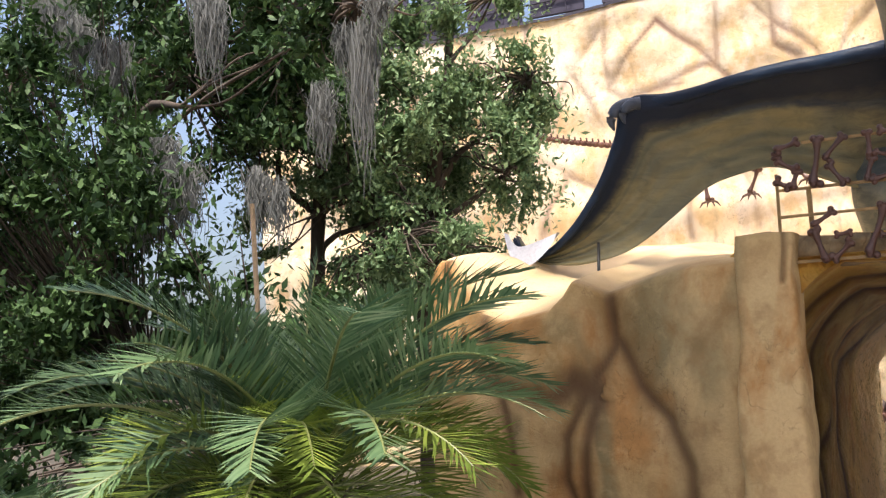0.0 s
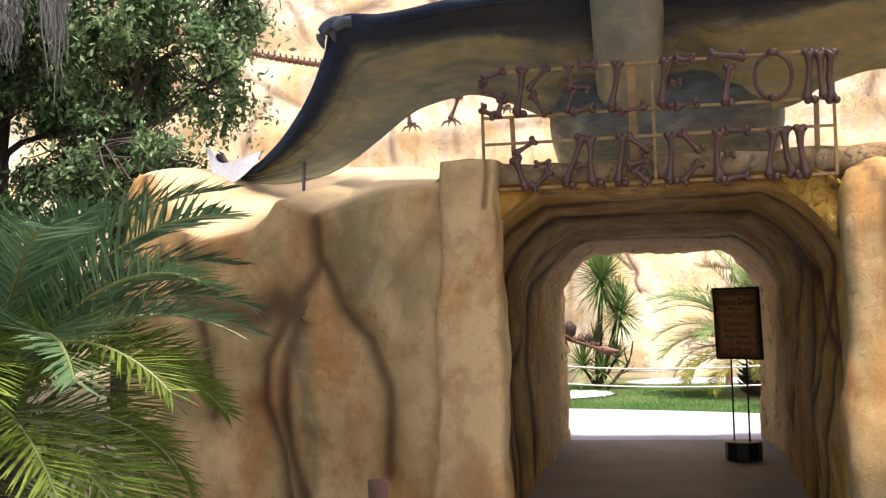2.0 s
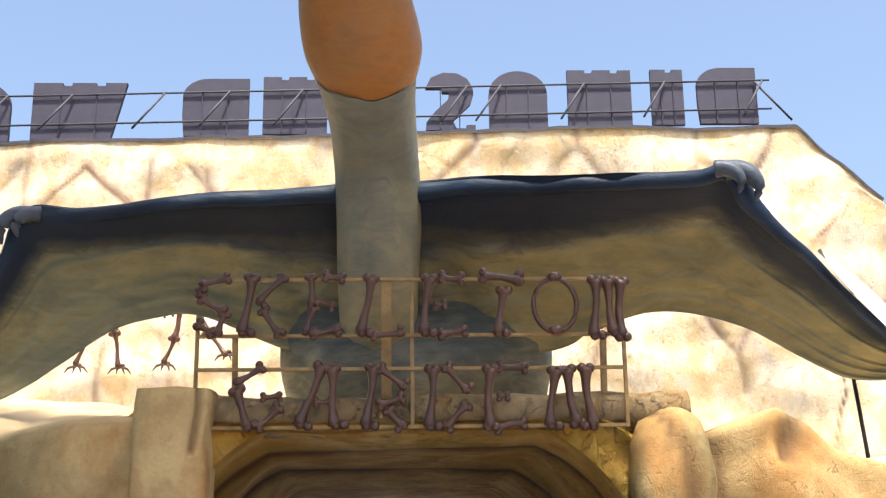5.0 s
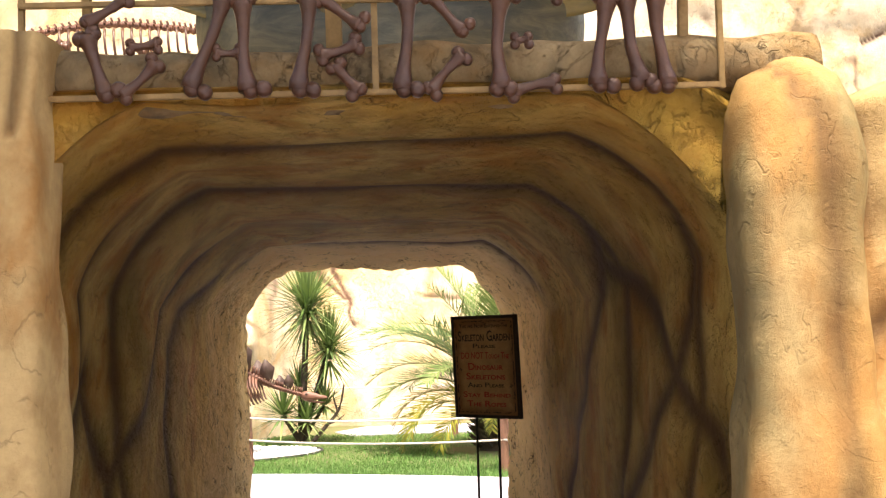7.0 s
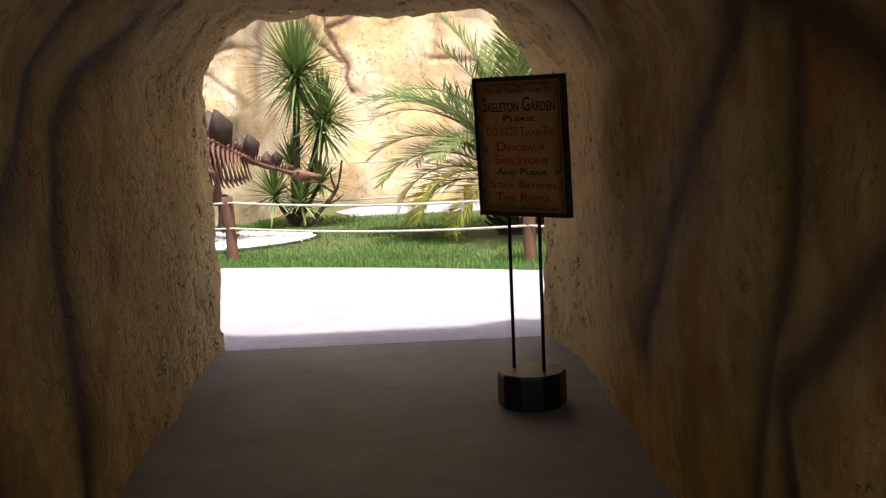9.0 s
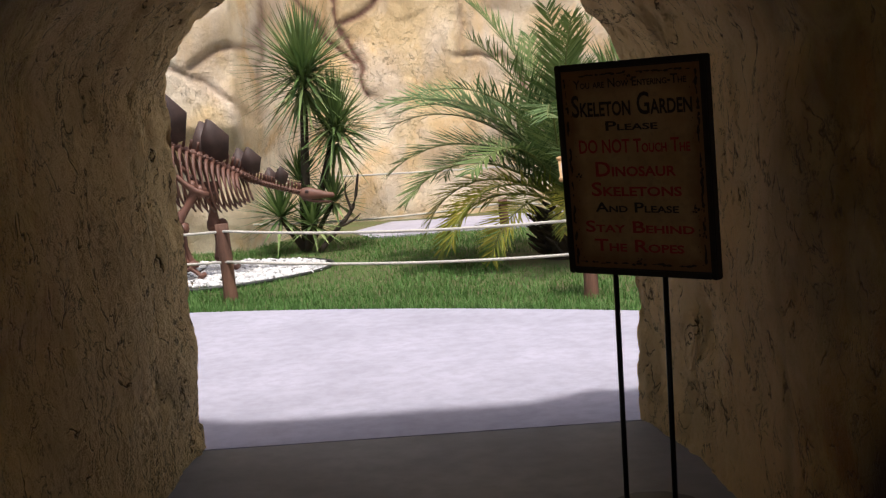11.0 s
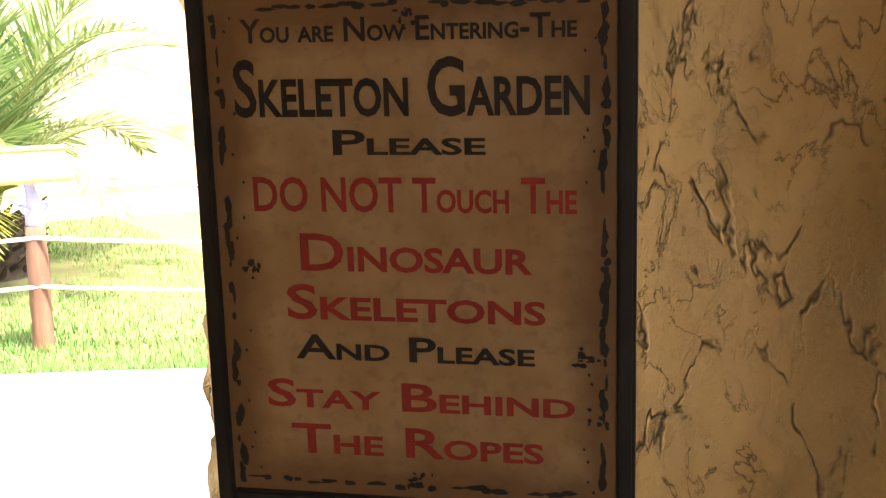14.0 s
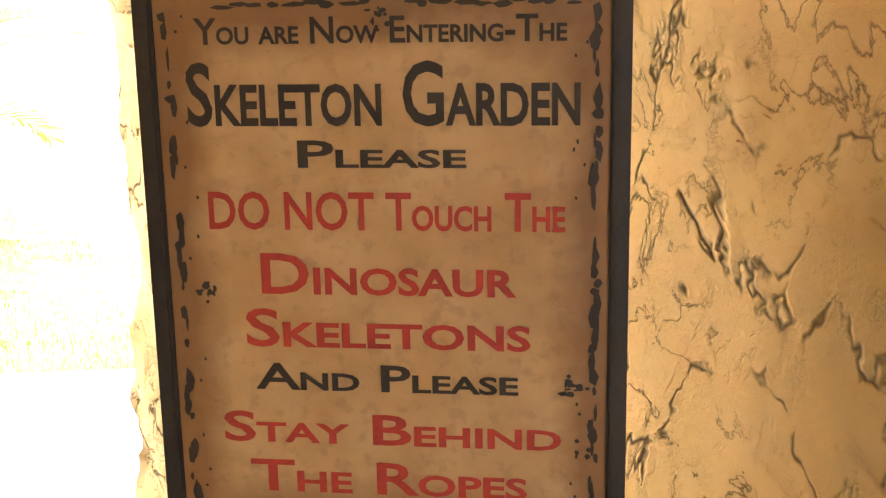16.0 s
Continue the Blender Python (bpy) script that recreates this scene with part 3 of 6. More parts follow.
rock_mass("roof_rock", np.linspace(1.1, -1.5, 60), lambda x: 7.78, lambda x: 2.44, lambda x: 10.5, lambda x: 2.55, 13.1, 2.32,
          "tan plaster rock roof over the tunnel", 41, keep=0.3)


def column(name, rings, n, power, label, seed, material=ROCK, pattern=0.7, cap=0.2):
    """A sculpted pier: rings of (z, cx, cy, half width, half depth)."""
    R = np.array(rings)
    zs = np.linspace(R[0, 0], R[-1, 0], 70)
    V = []
    for z in zs:
        cx, cy, a, b = (np.interp(z, R[:, 0], R[:, k]) for k in (1, 2, 3, 4))
        for k in range(n):
            w = 2 * math.pi * k / n
            c, s = math.cos(w), math.sin(w)
            V.append((cx + a * math.copysign(abs(c) ** (2 / power), c), cy + b * math.copysign(abs(s) ** (2 / power), s), z))
    top = R[-1]
    for q in (0.8, 0.5, 0.15):
        for k in range(n):
            w = 2 * math.pi * k / n
            c, s = math.cos(w), math.sin(w)
            V.append((top[1] + q * top[3] * math.copysign(abs(c) ** (2 / power), c), top[2] + q * top[4] * math.copysign(abs(s) ** (2 / power), s), top[0] + 0.03 * (1 - q)))
    F = np.array(V)
    rowsn = len(F) // n
    seam = cell_seams(F[:, 0] * 1.3 + F[:, 1], F[:, 2] * 0.8 + 0.25 * wave(F, seed, 2.0), 0.75, seed, 0.06, 1.6, pattern)
    d = F - np.array([np.interp(F[:, 2], R[:, 0], R[:, 1]), np.interp(F[:, 2], R[:, 0], R[:, 2]), F[:, 2]]).T
    d /= np.linalg.norm(d, axis=1)[:, None] + 1e-6
    F = F + d * (0.035 * wave(F, seed + 1, 3.0) + 0.012 * wave(F, seed + 2, 11) - 0.03 * seam)[:, None]
    faces = []
    for i in range(rowsn - 1):
        for k in range(n):
            k2 = (k + 1) % n
            faces.append((i * n + k, i * n + k2, (i + 1) * n + k2, (i + 1) * n + k))
    faces.append(tuple((rowsn - 1) * n + k for k in range(n)))
    ob = mesh_object(name, F, faces, material, seam=np.clip(seam * 0.7, 0, 1))
    return tagged(ob, label, "pillar", kind="structure")


column("pillar_left", [(-0.05, -1.40, 7.50, 0.215, 0.17), (1.0, -1.385, 7.50, 0.20, 0.16), (2.0, -1.38, 7.51, 0.20, 0.16), (2.35, -1.38, 7.54, 0.195, 0.18), (2.49, -1.38, 7.55, 0.185, 0.17)], 44, 6.0,
       "square ochre plaster pier with a flat broken top", 51, pattern=0.15)
column("pillar_right", [(-0.05, 1.06, 7.54, 0.26, 0.22), (1.0, 1.05, 7.52, 0.24, 0.20), (1.7, 1.03, 7.52, 0.21, 0.19), (2.0, 1.02, 7.54, 0.20, 0.19), (2.22, 1.03, 7.60, 0.185, 0.20), (2.33, 1.04, 7.66, 0.15, 0.18), (2.40, 1.05, 7.68, 0.09, 0.10)], 44, 3.6,
       "rounded golden ochre plaster pier", 57, pattern=0.2)


def lintel():
    n, k = 130, 22
    V = []
    for i in range(n):
        x = -1.27 + 2.44 * i / (n - 1)
        for j in range(k):
            w = 2 * math.pi * j / k
            c, s = math.cos(w), math.sin(w)
            V.append((x, 7.75 + 0.17 * math.copysign(abs(c) ** 0.7, c), 2.395 + 0.098 * math.copysign(abs(s) ** 0.7, s)))
    F = np.array(V)
    F[:, 2] += 0.012 * wave(F, 61, 4) + 0.010 * wave(F, 62, 15)
    F[:, 1] += 0.018 * wave(F, 63, 6) + 0.008 * wave(F, 64, 25)
    faces = []
    for i in range(n - 1):
        for j in range(k):
            j2 = (j + 1) % k
            faces.append((i * k + j, i * k + j2, (i + 1) * k + j2, (i + 1) * k + j))
    faces += [tuple(range(k)), tuple((n - 1) * k + j for j in range(k))[::-1]]
    seam = cell_seams(F[:, 0], F[:, 2] * 3, 0.55, 66, 0.02, 1.0, 0.6)
    ob = mesh_object("lintel", F, faces, LOG, seam=seam * 0.6)
    tagged(ob, "rounded grey-tan plaster lintel with cracked skin", "lintel", kind="structure")


lintel()


# ---- the tall painted wall behind ----
# painted folds and cracks, as (x, z)
UPPER_FOLDS = (((-10.0, 10.8), (-10.0, 9.5)), ((-8.2, 9.84), (-8.86, 9.02), (-9.6, 7.9), (-9.9, 7.4)), ((-9.0, 9.04), (-8.63, 8.3), (-8.3, 7.6)), ((-8.1, 10.4), (-8.1, 9.4), (-8.1, 8.3), (-7.7, 8.1), (-6.4, 8.2)),
               ((-8.1, 8.36), (-7.5, 9.06), (-6.8, 9.78), (-6.0, 9.0), (-5.35, 8.25)), ((-7.2, 8.1), (-6.65, 8.27), (-5.8, 8.6), (-5.3, 8.3)), ((-5.5, 9.9), (-5.6, 9.2), (-5.57, 8.5)),
               ((-4.7, 9.77), (-3.9, 8.9), (-3.4, 8.3)), ((-4.34, 9.7), (-4.3, 8.8), (-3.85, 8.4)), ((-2.3, 9.3), (-2.8, 8.8), (-3.06, 8.36)))
UPPER_FOLDS_2 = (((1.28, 10.55), (1.27, 10.28), (0.39, 9.40), (-0.30, 8.65)), ((0.23, 9.30), (0.86, 8.60)), ((3.40, 10.63), (3.41, 10.16), (3.03, 9.87), (2.33, 8.65)), ((3.41, 10.16), (3.58, 9.96), (4.15, 9.11), (4.91, 8.59)), ((6.07, 10.72), (5.98, 9.83), (5.65, 9.14), (5.39, 8.64)),
                 ((5.99, 9.96), (6.51, 9.69), (6.88, 9.43), (6.66, 8.12)), ((7.71, 10.67), (7.42, 9.98), (6.94, 9.23), (6.69, 8.18)), ((6.21, 8.50), (6.87, 7.74), (7.21, 7.24), (7.04, 6.76)), ((7.21, 7.18), (7.51, 7.73), (7.88, 7.97)), ((-1.91, 9.0), (-2.18, 8.56)))
LOWER_CRACKS_2 = (((5.49, 7.27), (5.99, 6.56), (6.52, 5.75), (6.68, 5.01)), ((7.28, 6.89), (6.72, 6.11), (6.52, 5.75)), ((3.52, 5.58), (3.89, 6.35)))
LOWER_CRACKS = (((-9.95, 6.9), (-9.27, 6.63), (-9.15, 6.35), (-9.6, 5.75), (-9.84, 5.1)), ((-9.14, 6.5), (-8.55, 6.15)), ((-5.2, 6.25), (-5.0, 5.74), (-4.9, 4.9)), ((-6.37, 5.9), (-6.3, 4.8)))
GARDEN_CRACKS = (((-2.27, 3.3), (-2.2, 2.8), (-2.3, 2.5), (-2.32, 2.2), (-2.3, 1.8), (-2.33, 1.5)), ((-2.0, 3.14), (-1.75, 2.76), (-1.45, 2.38), (-1.27, 2.22)), ((-3.23, 2.22), (-2.93, 2.1), (-2.7, 1.9), (-2.39, 1.6)), ((-2.92, 2.2), (-2.7, 2.35), (-2.34, 2.39)))
GARDEN_CRACKS_2 = (((-1.57, 3.3), (-1.55, 3.0), (-1.45, 2.7), (-1.26, 2.33), (-1.2, 2.0), (-1.08, 1.78)), ((-1.45, 2.8), (-1.17, 2.9), (-0.97, 3.03), (-0.84, 3.2)), ((0.3, 3.2), (0.2, 2.25)), ((0.16, 2.25), (0.78, 2.16), (1.06, 1.87), (1.2, 1.55)))


def far_wall():
    xs = np.concatenate([np.linspace(-17.6, -4.0, 230)[:-1], np.linspace(-4.0, 2.4, 230)[:-1], np.linspace(2.4, 9.9, 110)])
    nx, nz = len(xs), 230
    P = np.zeros((nx, nz, 3))
    for i, x in enumerate(xs):
        top = 10.52 + 0.025 * x
        if x > 8.2:
            top = 10.72 - (x - 8.2) * 0.98
        P[i, :, 0], P[i, :, 1], P[i, :, 2] = x, 25.2, np.concatenate([np.linspace(-0.05, 3.4, 120)[:-1], np.linspace(3.4, top, 111)])
    F = P.reshape(-1, 3)
    x, z = F[:, 0], F[:, 2]
    warp = 0.42 * wave(F, 71, 0.9) + 0.10 * wave(F, 70, 4.0)
    big = cell_seams(x + warp, z * 0.8 + 0.5 * warp, 2.3, 72, 0.06, 1.3, 0.55)
    # raised zigzag folds in the upper half
    zig = np.abs(((x + 0.35 * wave(F, 73, 0.9)) / 2.75) % 1 - 0.5) * 2
    line = 9.45 - 1.35 * zig + 0.12 * wave(F, 78, 0.6)
    fold = np.exp(-((z - line) / 0.10) ** 2) * np.clip(0.7 + 0.6 * wave(F, 79, 1.2), 0, 1)
    slope = np.where(z < line, np.exp(-np.clip(line - z, 0, 9) / 0.7), np.exp(-np.clip(z - line, 0, 9) / 0.06))
    low = np.clip((4.3 - z) / 0.8, 0, 1)
    here = np.clip((x + 10.4) / 0.6, 0, 1) * np.clip((8.4 - x) / 0.6, 0, 1) * (1 - low)
    fold, slope, big = fold * (1 - here), slope * (1 - here), big * (1 - 0.75 * here) * (1 - 0.8 * low * (x > -3.6))
    seam = np.clip(big * (0.85 + 0.3 * wave(F, 76, 0.8)) + 0.95 * fold, 0, 1)
    groove = np.zeros(len(F))
    wob = 0.05 * wave(F, 83, 3.0)
    for lines, wide, strong in ((UPPER_FOLDS, 0.06, 0.85), (UPPER_FOLDS_2, 0.065, 0.85), (LOWER_CRACKS_2, 0.06, 0.8), (LOWER_CRACKS, 0.06, 0.75), (GARDEN_CRACKS, 0.032, 1.0), (GARDEN_CRACKS_2, 0.032, 1.0)):
        if lines[0][0][1] < 4:
            wob = 0.035 * wave(F, 84, 8.0) + 0.012 * wave(F, 85, 25.0)
        for crack in lines:
            d = near_line(x + wob, z + 0.6 * wob, crack)
            seam = np.maximum(seam, strong * soft_line(d, wide) * (0.8 + 0.3 * wave(F, 86, 2.0)))
            groove = np.maximum(groove, np.exp(-(d / (1.6 * wide)) ** 2))
    seam = np.clip(seam, 0, 1)
    out = 0.16 * wave(F, 74, 0.8) + 0.06 * wave(F, 75, 3.0) - 0.05 * big + 0.16 * slope
    # a buttress of rock bulges into the garden at the foot
    foot = np.clip((-1.6 - x) / 0.9, 0, 1) * np.clip((x + 13) / 2, 0, 1) * np.clip((4.3 - z) / 1.2, 0, 1)
    out = out + foot * (2.9 + 0.3 * wave(F, 77, 1.4))
    ledge = np.clip((1.2 - np.abs(z - 2.3)) / 0.4, 0, 1) * foot
    out = out + 0.15 * ledge - 0.035 * groove + 0.012 * low * np.tanh(6 * wave(F, 87, 5.0)) * (x > -4)
    F[:, 1] -= out
    fs = [f for f in grid_faces(nx, nz)]
    # back and top
    Bk = np.concatenate([F[0::nz], F[nz - 1::nz]])
    Bk[:, 1] = 25.75
    q = len(F)
    rim = []
    for i in range(nx - 1):
        a, b = i * nz + nz - 1, (i + 1) * nz + nz - 1
        rim.append((a, b, q + nx + i + 1, q + nx + i))
    for a, b in ((0, 0), (nx - 1, (nx - 1) * nz)):
        rim.append(tuple(range(b, b + nz)) + (q + nx + a, q + a))
    V = np.concatenate([F, Bk])
    back = [(q + i, q + i + 1, q + nx + i + 1, q + nx + i) for i in range(nx - 1)]
    ob = mesh_object("wall_north", V, [f[::-1] for f in fs] + back + rim, CREAM, seam=np.concatenate([seam, np.zeros(len(Bk))]))
    # dark sheet-metal coping along the top
    top = F[nz - 1::nz]
    jag = 0.012 * wave(top, 88, 6.0)
    C = np.concatenate([np.stack([top[:, 0], top[:, 1] + dy, top[:, 2] + dz + jag], 1) for dy, dz in ((-0.05, -0.035), (-0.05, 0.035), (0.55, 0.045), (0.55, -0.03))])
    fc = [(a * nx + i, a * nx + i + 1, b * nx + i + 1, b * nx + i) for a, b in ((0, 1), (1, 2), (2, 3)) for i in range(nx - 1)]
    tagged(mesh_object("coping", C, fc, STEEL, smooth=False), "dark uneven sheet-metal coping on the wall top", "coping", kind="structure")
    tagged(ob, "tall cream plaster cliff wall with brown painted cracks and folds", "wall", kind="structure")


far_wall()


# ---- flying reptile over the entrance ----
def skin_material(name, top, mid, low, rough=0.55, shoulder=None):
    m, t, b = node_material(name, rough)
    b.inputs["Specular IOR Level"].default_value = 0.2
    n = tex(t, "ShaderNodeTexNoise", 1.6, 4, 0.55, (1, 1, 1.8), 0.6)
    n2 = tex(t, "ShaderNodeTexNoise", 7, 8, 0.7, (0.5, 1, 1.6), 0.8)
    c = mix(t, ramp(t, n.outputs[0], ((0.38, (0,)), (0.64, (1,)))), mid, low)
    c = mix(t, ramp(t, n2.outputs[0], ((0.45, (0,)), (0.75, (0.6,)))), c, top)
    if shoulder:
        at = t.nodes.new("ShaderNodeAttribute")
        at.attribute_name = "seam"
        c = mix(t, ramp(t, times(t, at.outputs["Fac"], times(t, n2.outputs[0], 0.35), "ADD"), ((0.45, (0,)), (0.66, (0.75,)), (0.85, (1,)))), c, shoulder)
    t.links.new(c, b.inputs["Base Color"])
    bump(t, b, n2.outputs[0], 0.35, 0.03)
    return m


NAVY = skin_material("dark_navy_hide", (0.005, 0.009, 0.018), (0.009, 0.017, 0.034), (0.018, 0.034, 0.062), 0.42)
MEMBRANE = skin_material("grey_olive_membrane", (0.075, 0.078, 0.055), (0.165, 0.155, 0.092), (0.27, 0.23, 0.115), 0.45, (0.013, 0.021, 0.038))
NECK = skin_material("grey_green_neck_hide", (0.07, 0.085, 0.09), (0.18, 0.185, 0.15), (0.26, 0.24, 0.16), 0.4, (0.03, 0.04, 0.045))
BEAK = skin_material("orange_beak", (0.20, 0.10, 0.04), (0.36, 0.15, 0.04), (0.30, 0.18, 0.08), 0.4)
CLAW = skin_material("blue_grey_claw", (0.018, 0.024, 0.034), (0.035, 0.045, 0.06), (0.085, 0.098, 0.12), 0.28)
WHITE = plain_material("white_wing_tip", (0.75, 0.77, 0.80), 0.5, 0, 0.12, 6, 0.1)

reptile_bits = Heap()


def ring_loft(rings, n=28, power=2.0):
    """rings: (x, y, z, half width, half depth, tilt); the loft of ellipses that lie across the axis."""
    V, F = [], []
    for x, y, z, a, b, tilt in rings:
        for k in range(n):
            w = 2 * math.pi * k / n
            c, s = math.cos(w), math.sin(w)
            dy = b * math.copysign(abs(s) ** (2 / power), s)
            V.append((x + a * math.copysign(abs(c) ** (2 / power), c), y + dy * math.cos(tilt), z + dy * math.sin(tilt)))
    for i in range(len(rings) - 1):
        for k in range(n):
            k2 = (k + 1) % n
            F.append((i * n + k, i * n + k2, (i + 1) * n + k2, (i + 1) * n + k))
    F += [tuple(range(n))[::-1], tuple((len(rings) - 1) * n + k for k in range(n))]
    return np.array(V), F


def smooth_rings(keys, steps):
    K = np.array(keys, float)
    t = np.linspace(0, len(K) - 1, steps)
    out = []
    for v in t:
        i = min(int(v), len(K) - 2)
        f = v - i
        p0, p1, p2, p3 = K[max(i - 1, 0)], K[i], K[i + 1], K[min(i + 2, len(K) - 1)]
        out.append(0.5 * (2 * p1 + (p2 - p0) * f + (2 * p0 - 5 * p1 + 4 * p2 - p3) * f * f + (3 * p1 - p0 - 3 * p2 + p3) * f ** 3))
    return out


chest_rings = smooth_rings([(-0.17, 9.50, 2.42, 0.30, 0.22, 0.0), (-0.17, 9.38, 2.52, 0.74, 0.36, 0.1), (-0.18, 9.28, 2.76, 0.85, 0.40, 0.1), (-0.18, 9.20, 3.02, 0.87, 0.34, 0.2), (-0.20, 9.24, 3.24, 0.80, 0.28, 0.2), (-0.24, 9.36, 3.46, 0.60, 0.20, 0.2), (-0.30, 9.42, 3.62, 0.30, 0.12, 0.2), (-0.30, 9.42, 3.66, 0.05, 0.05, 0.2)], 40)
VC, FC = ring_loft(chest_rings, 36)
VC[:, 1] += 0.02 * wave(VC, 82, 4.0)
body_rings = smooth_rings([(-0.42, 9.36, 2.80, 0.20, 0.24, 0.1), (-0.42, 9.08, 3.04, 0.24, 0.28, 0.1), (-0.42, 8.84, 3.36, 0.25, 0.29, 0.2),
                           (-0.41, 8.66, 3.74, 0.262, 0.27, 0.3), (-0.42, 8.50, 3.98, 0.258, 0.25, 0.5), (-0.435, 8.25, 4.14, 0.255, 0.24, 0.8), (-0.455, 8.02, 4.24, 0.265, 0.24, 1.0), (-0.47, 7.82, 4.30, 0.285, 0.23, 1.1)], 60)
V, F = ring_loft(body_rings, 36)
fold = np.exp(-((V[:, 0] + 0.42) / 0.06) ** 2) * 0.03
V[:, 1] -= fold * (V[:, 2] < 4.0)
for q, s in ((-0.62, 0.05), (-0.22, 0.045), (0.02, 0.06)):
    V[:, 1] += 0.035 * np.exp(-((V[:, 0] - q - 0.35 * (3.6 - V[:, 2]) * np.sign(q + 0.42)) / s) ** 2) * (V[:, 1] < 8.7)
V[:, 1] += 0.02 * wave(V, 81, 4.0) + 0.012 * np.sin(V[:, 0] * 55 + 3 * wave(V * [1, 1, 0.3], 80, 3.0)) * (V[:, 2] < 4.2)
reptile_head = smooth_rings([(-0.47, 7.84, 4.32, 0.29, 0.24, 1.15), (-0.48, 7.66, 4.40, 0.325, 0.27, 1.2), (-0.51, 7.40, 4.52, 0.30, 0.26, 1.2), (-0.55, 7.0, 4.72, 0.22, 0.18, 1.2), (-0.62, 6.4, 5.0, 0.12, 0.10, 1.2), (-0.68, 5.9, 5.2, 0.03, 0.03, 1.2)], 30)
VH, FH = ring_loft(reptile_head, 28)

# leading and trailing edges of the wings, as (x, y, z)
LEAD_L = [(-0.46, 8.62, 3.93), (-0.95, 8.66, 3.89), (-1.55, 8.70, 3.87), (-2.21, 8.70, 3.78), (-2.54, 8.66, 3.77), (-2.66, 8.68, 3.50), (-2.79, 8.70, 3.24), (-2.98, 8.70, 2.95), (-3.15, 8.70, 2.78), (-3.30, 8.70, 2.68), (-3.47, 8.68, 2.65), (-3.56, 8.66, 2.81)]
TRAIL_L = [(-0.50, 9.04, 2.88), (-1.00, 9.02, 2.97), (-1.36, 8.95, 3.12), (-1.62, 8.88, 3.17), (-1.92, 8.82, 3.11), (-2.15, 8.78, 2.98), (-2.45, 8.74, 2.74), (-2.68, 8.72, 2.61), (-2.90, 8.70, 2.56), (-3.12, 8.68, 2.55), (-3.38, 8.67, 2.60), (-3.56, 8.66, 2.80)]
LEAD_R = [(-0.34, 8.62, 3.90), (0.20, 8.45, 3.89), (0.62, 8.30, 3.84), (1.06, 8.15, 3.81), (1.40, 8.00, 3.78), (1.55, 7.90, 3.79), (1.68, 7.95, 3.62), (1.86, 8.00, 3.43), (2.04, 8.10, 3.31), (2.26, 8.20, 3.12), (2.60, 8.32, 2.86), (2.95, 8.45, 2.80)]
TRAIL_R = [(-0.34, 9.04, 2.86), (0.66, 8.98, 2.95), (0.90, 8.88, 3.05), (1.12, 8.78, 3.12), (1.30, 8.72, 3.14), (1.52, 8.66, 3.11), (1.75, 8.60, 3.02), (1.92, 8.56, 2.92), (2.18, 8.52, 2.76), (2.38, 8.50, 2.67), (2.65, 8.48, 2.68), (2.96, 8.46, 2.79)]


def resample(points, n):
    P = np.array(smooth_rings(points, 80))
    s = np.concatenate([[0], np.cumsum(np.linalg.norm(np.diff(P, axis=0), axis=1))])
    u = np.linspace(0, s[-1], n)
    return np.stack([np.interp(u, s, P[:, k]) for k in range(P.shape[1])], 1)


def wing(lead, trail, seed):
    n, m = 90, 34
    A, B = resample(lead, n), resample(trail, n)
    V = np.zeros((n, m, 3))
    for j in range(m):
        w = j / (m - 1)
        V[:, j] = A + (B - A) * w
        V[:, j, 1] += 0.20 * math.sin(w * math.pi * 0.9) * np.linspace(1, 0.3, n)
    P = V.reshape(-1, 3)
    root = np.repeat(np.linspace(1, 0, n), m)
    w = np.tile(np.linspace(0, 1, m), n)
    P[:, 1] += 0.03 * wave(P * [0.6, 1, 1.6], seed, 3.5) + 0.008 * wave(P, seed + 1, 14) + 0.045 * root ** 2 * np.sin(P[:, 0] * 13 + 4 * P[:, 2]) * np.clip(w * 3 - 0.5, 0, 1)
    # a padded arm along the leading edge, and the crease where the skin leaves it
    crease = 0.30 + 0.05 * wave(P * [1, 0, 0], seed + 2, 1.6)
    P[:, 1] += -0.055 * np.exp(-((w - 0.12) / 0.10) ** 2) + 0.030 * np.exp(-((w - crease) / 0.035) ** 2) - 0.028 * np.exp(-((w - crease - 0.07) / 0.04) ** 2) * np.clip(1.2 - root, 0, 1)
    # stretch lines that run with the wing
    P[:, 1] += 0.012 * np.sin(40 * w + 9 * wave(P * [0.5, 1, 0.5], seed + 3, 2.0)) * np.clip((w - 0.35) * 4, 0, 1)
    back = P + np.array([0.0, 0.035, 0.02])
    q = len(P)
    faces = grid_faces(n, m)
    rim = [(i * m + m - 1, (i + 1) * m + m - 1, q + (i + 1) * m + m - 1, q + i * m + m - 1) for i in range(n - 1)]
    reptile_bits.put(np.concatenate([P, back]), faces + [tuple(i + q for i in f[::-1]) for f in faces] + rim)
    t = np.linspace(0, 1, n)
    rad = np.interp(t, [0, 0.1, 0.35, 0.50, 0.56, 0.62, 0.85, 1.0], [0.06, 0.045, 0.036, 0.04, 0.055, 0.034, 0.026, 0.012])
    av, af = tube(A - np.array([0, 0.0, 1.0]) * rad[:, None], rad, 16, squash=1.3)
    av[:, 1] += 0.012 * wave(av, seed + 5, 9)
    return n, m, av, af


# a statue is one mesh: several materials on one object
statue = Heap()
slots, tone = [], []


def lay(verts, faces, slot, dark=None):
    """dark: reach of the darker paint, 0..1 for each vertex; shoulder paint on the wings, painted shade on the body."""
    statue.put(verts, faces)
    tone.append(np.zeros(len(verts)) if dark is None else dark)
    slots.extend([slot] * len(faces))


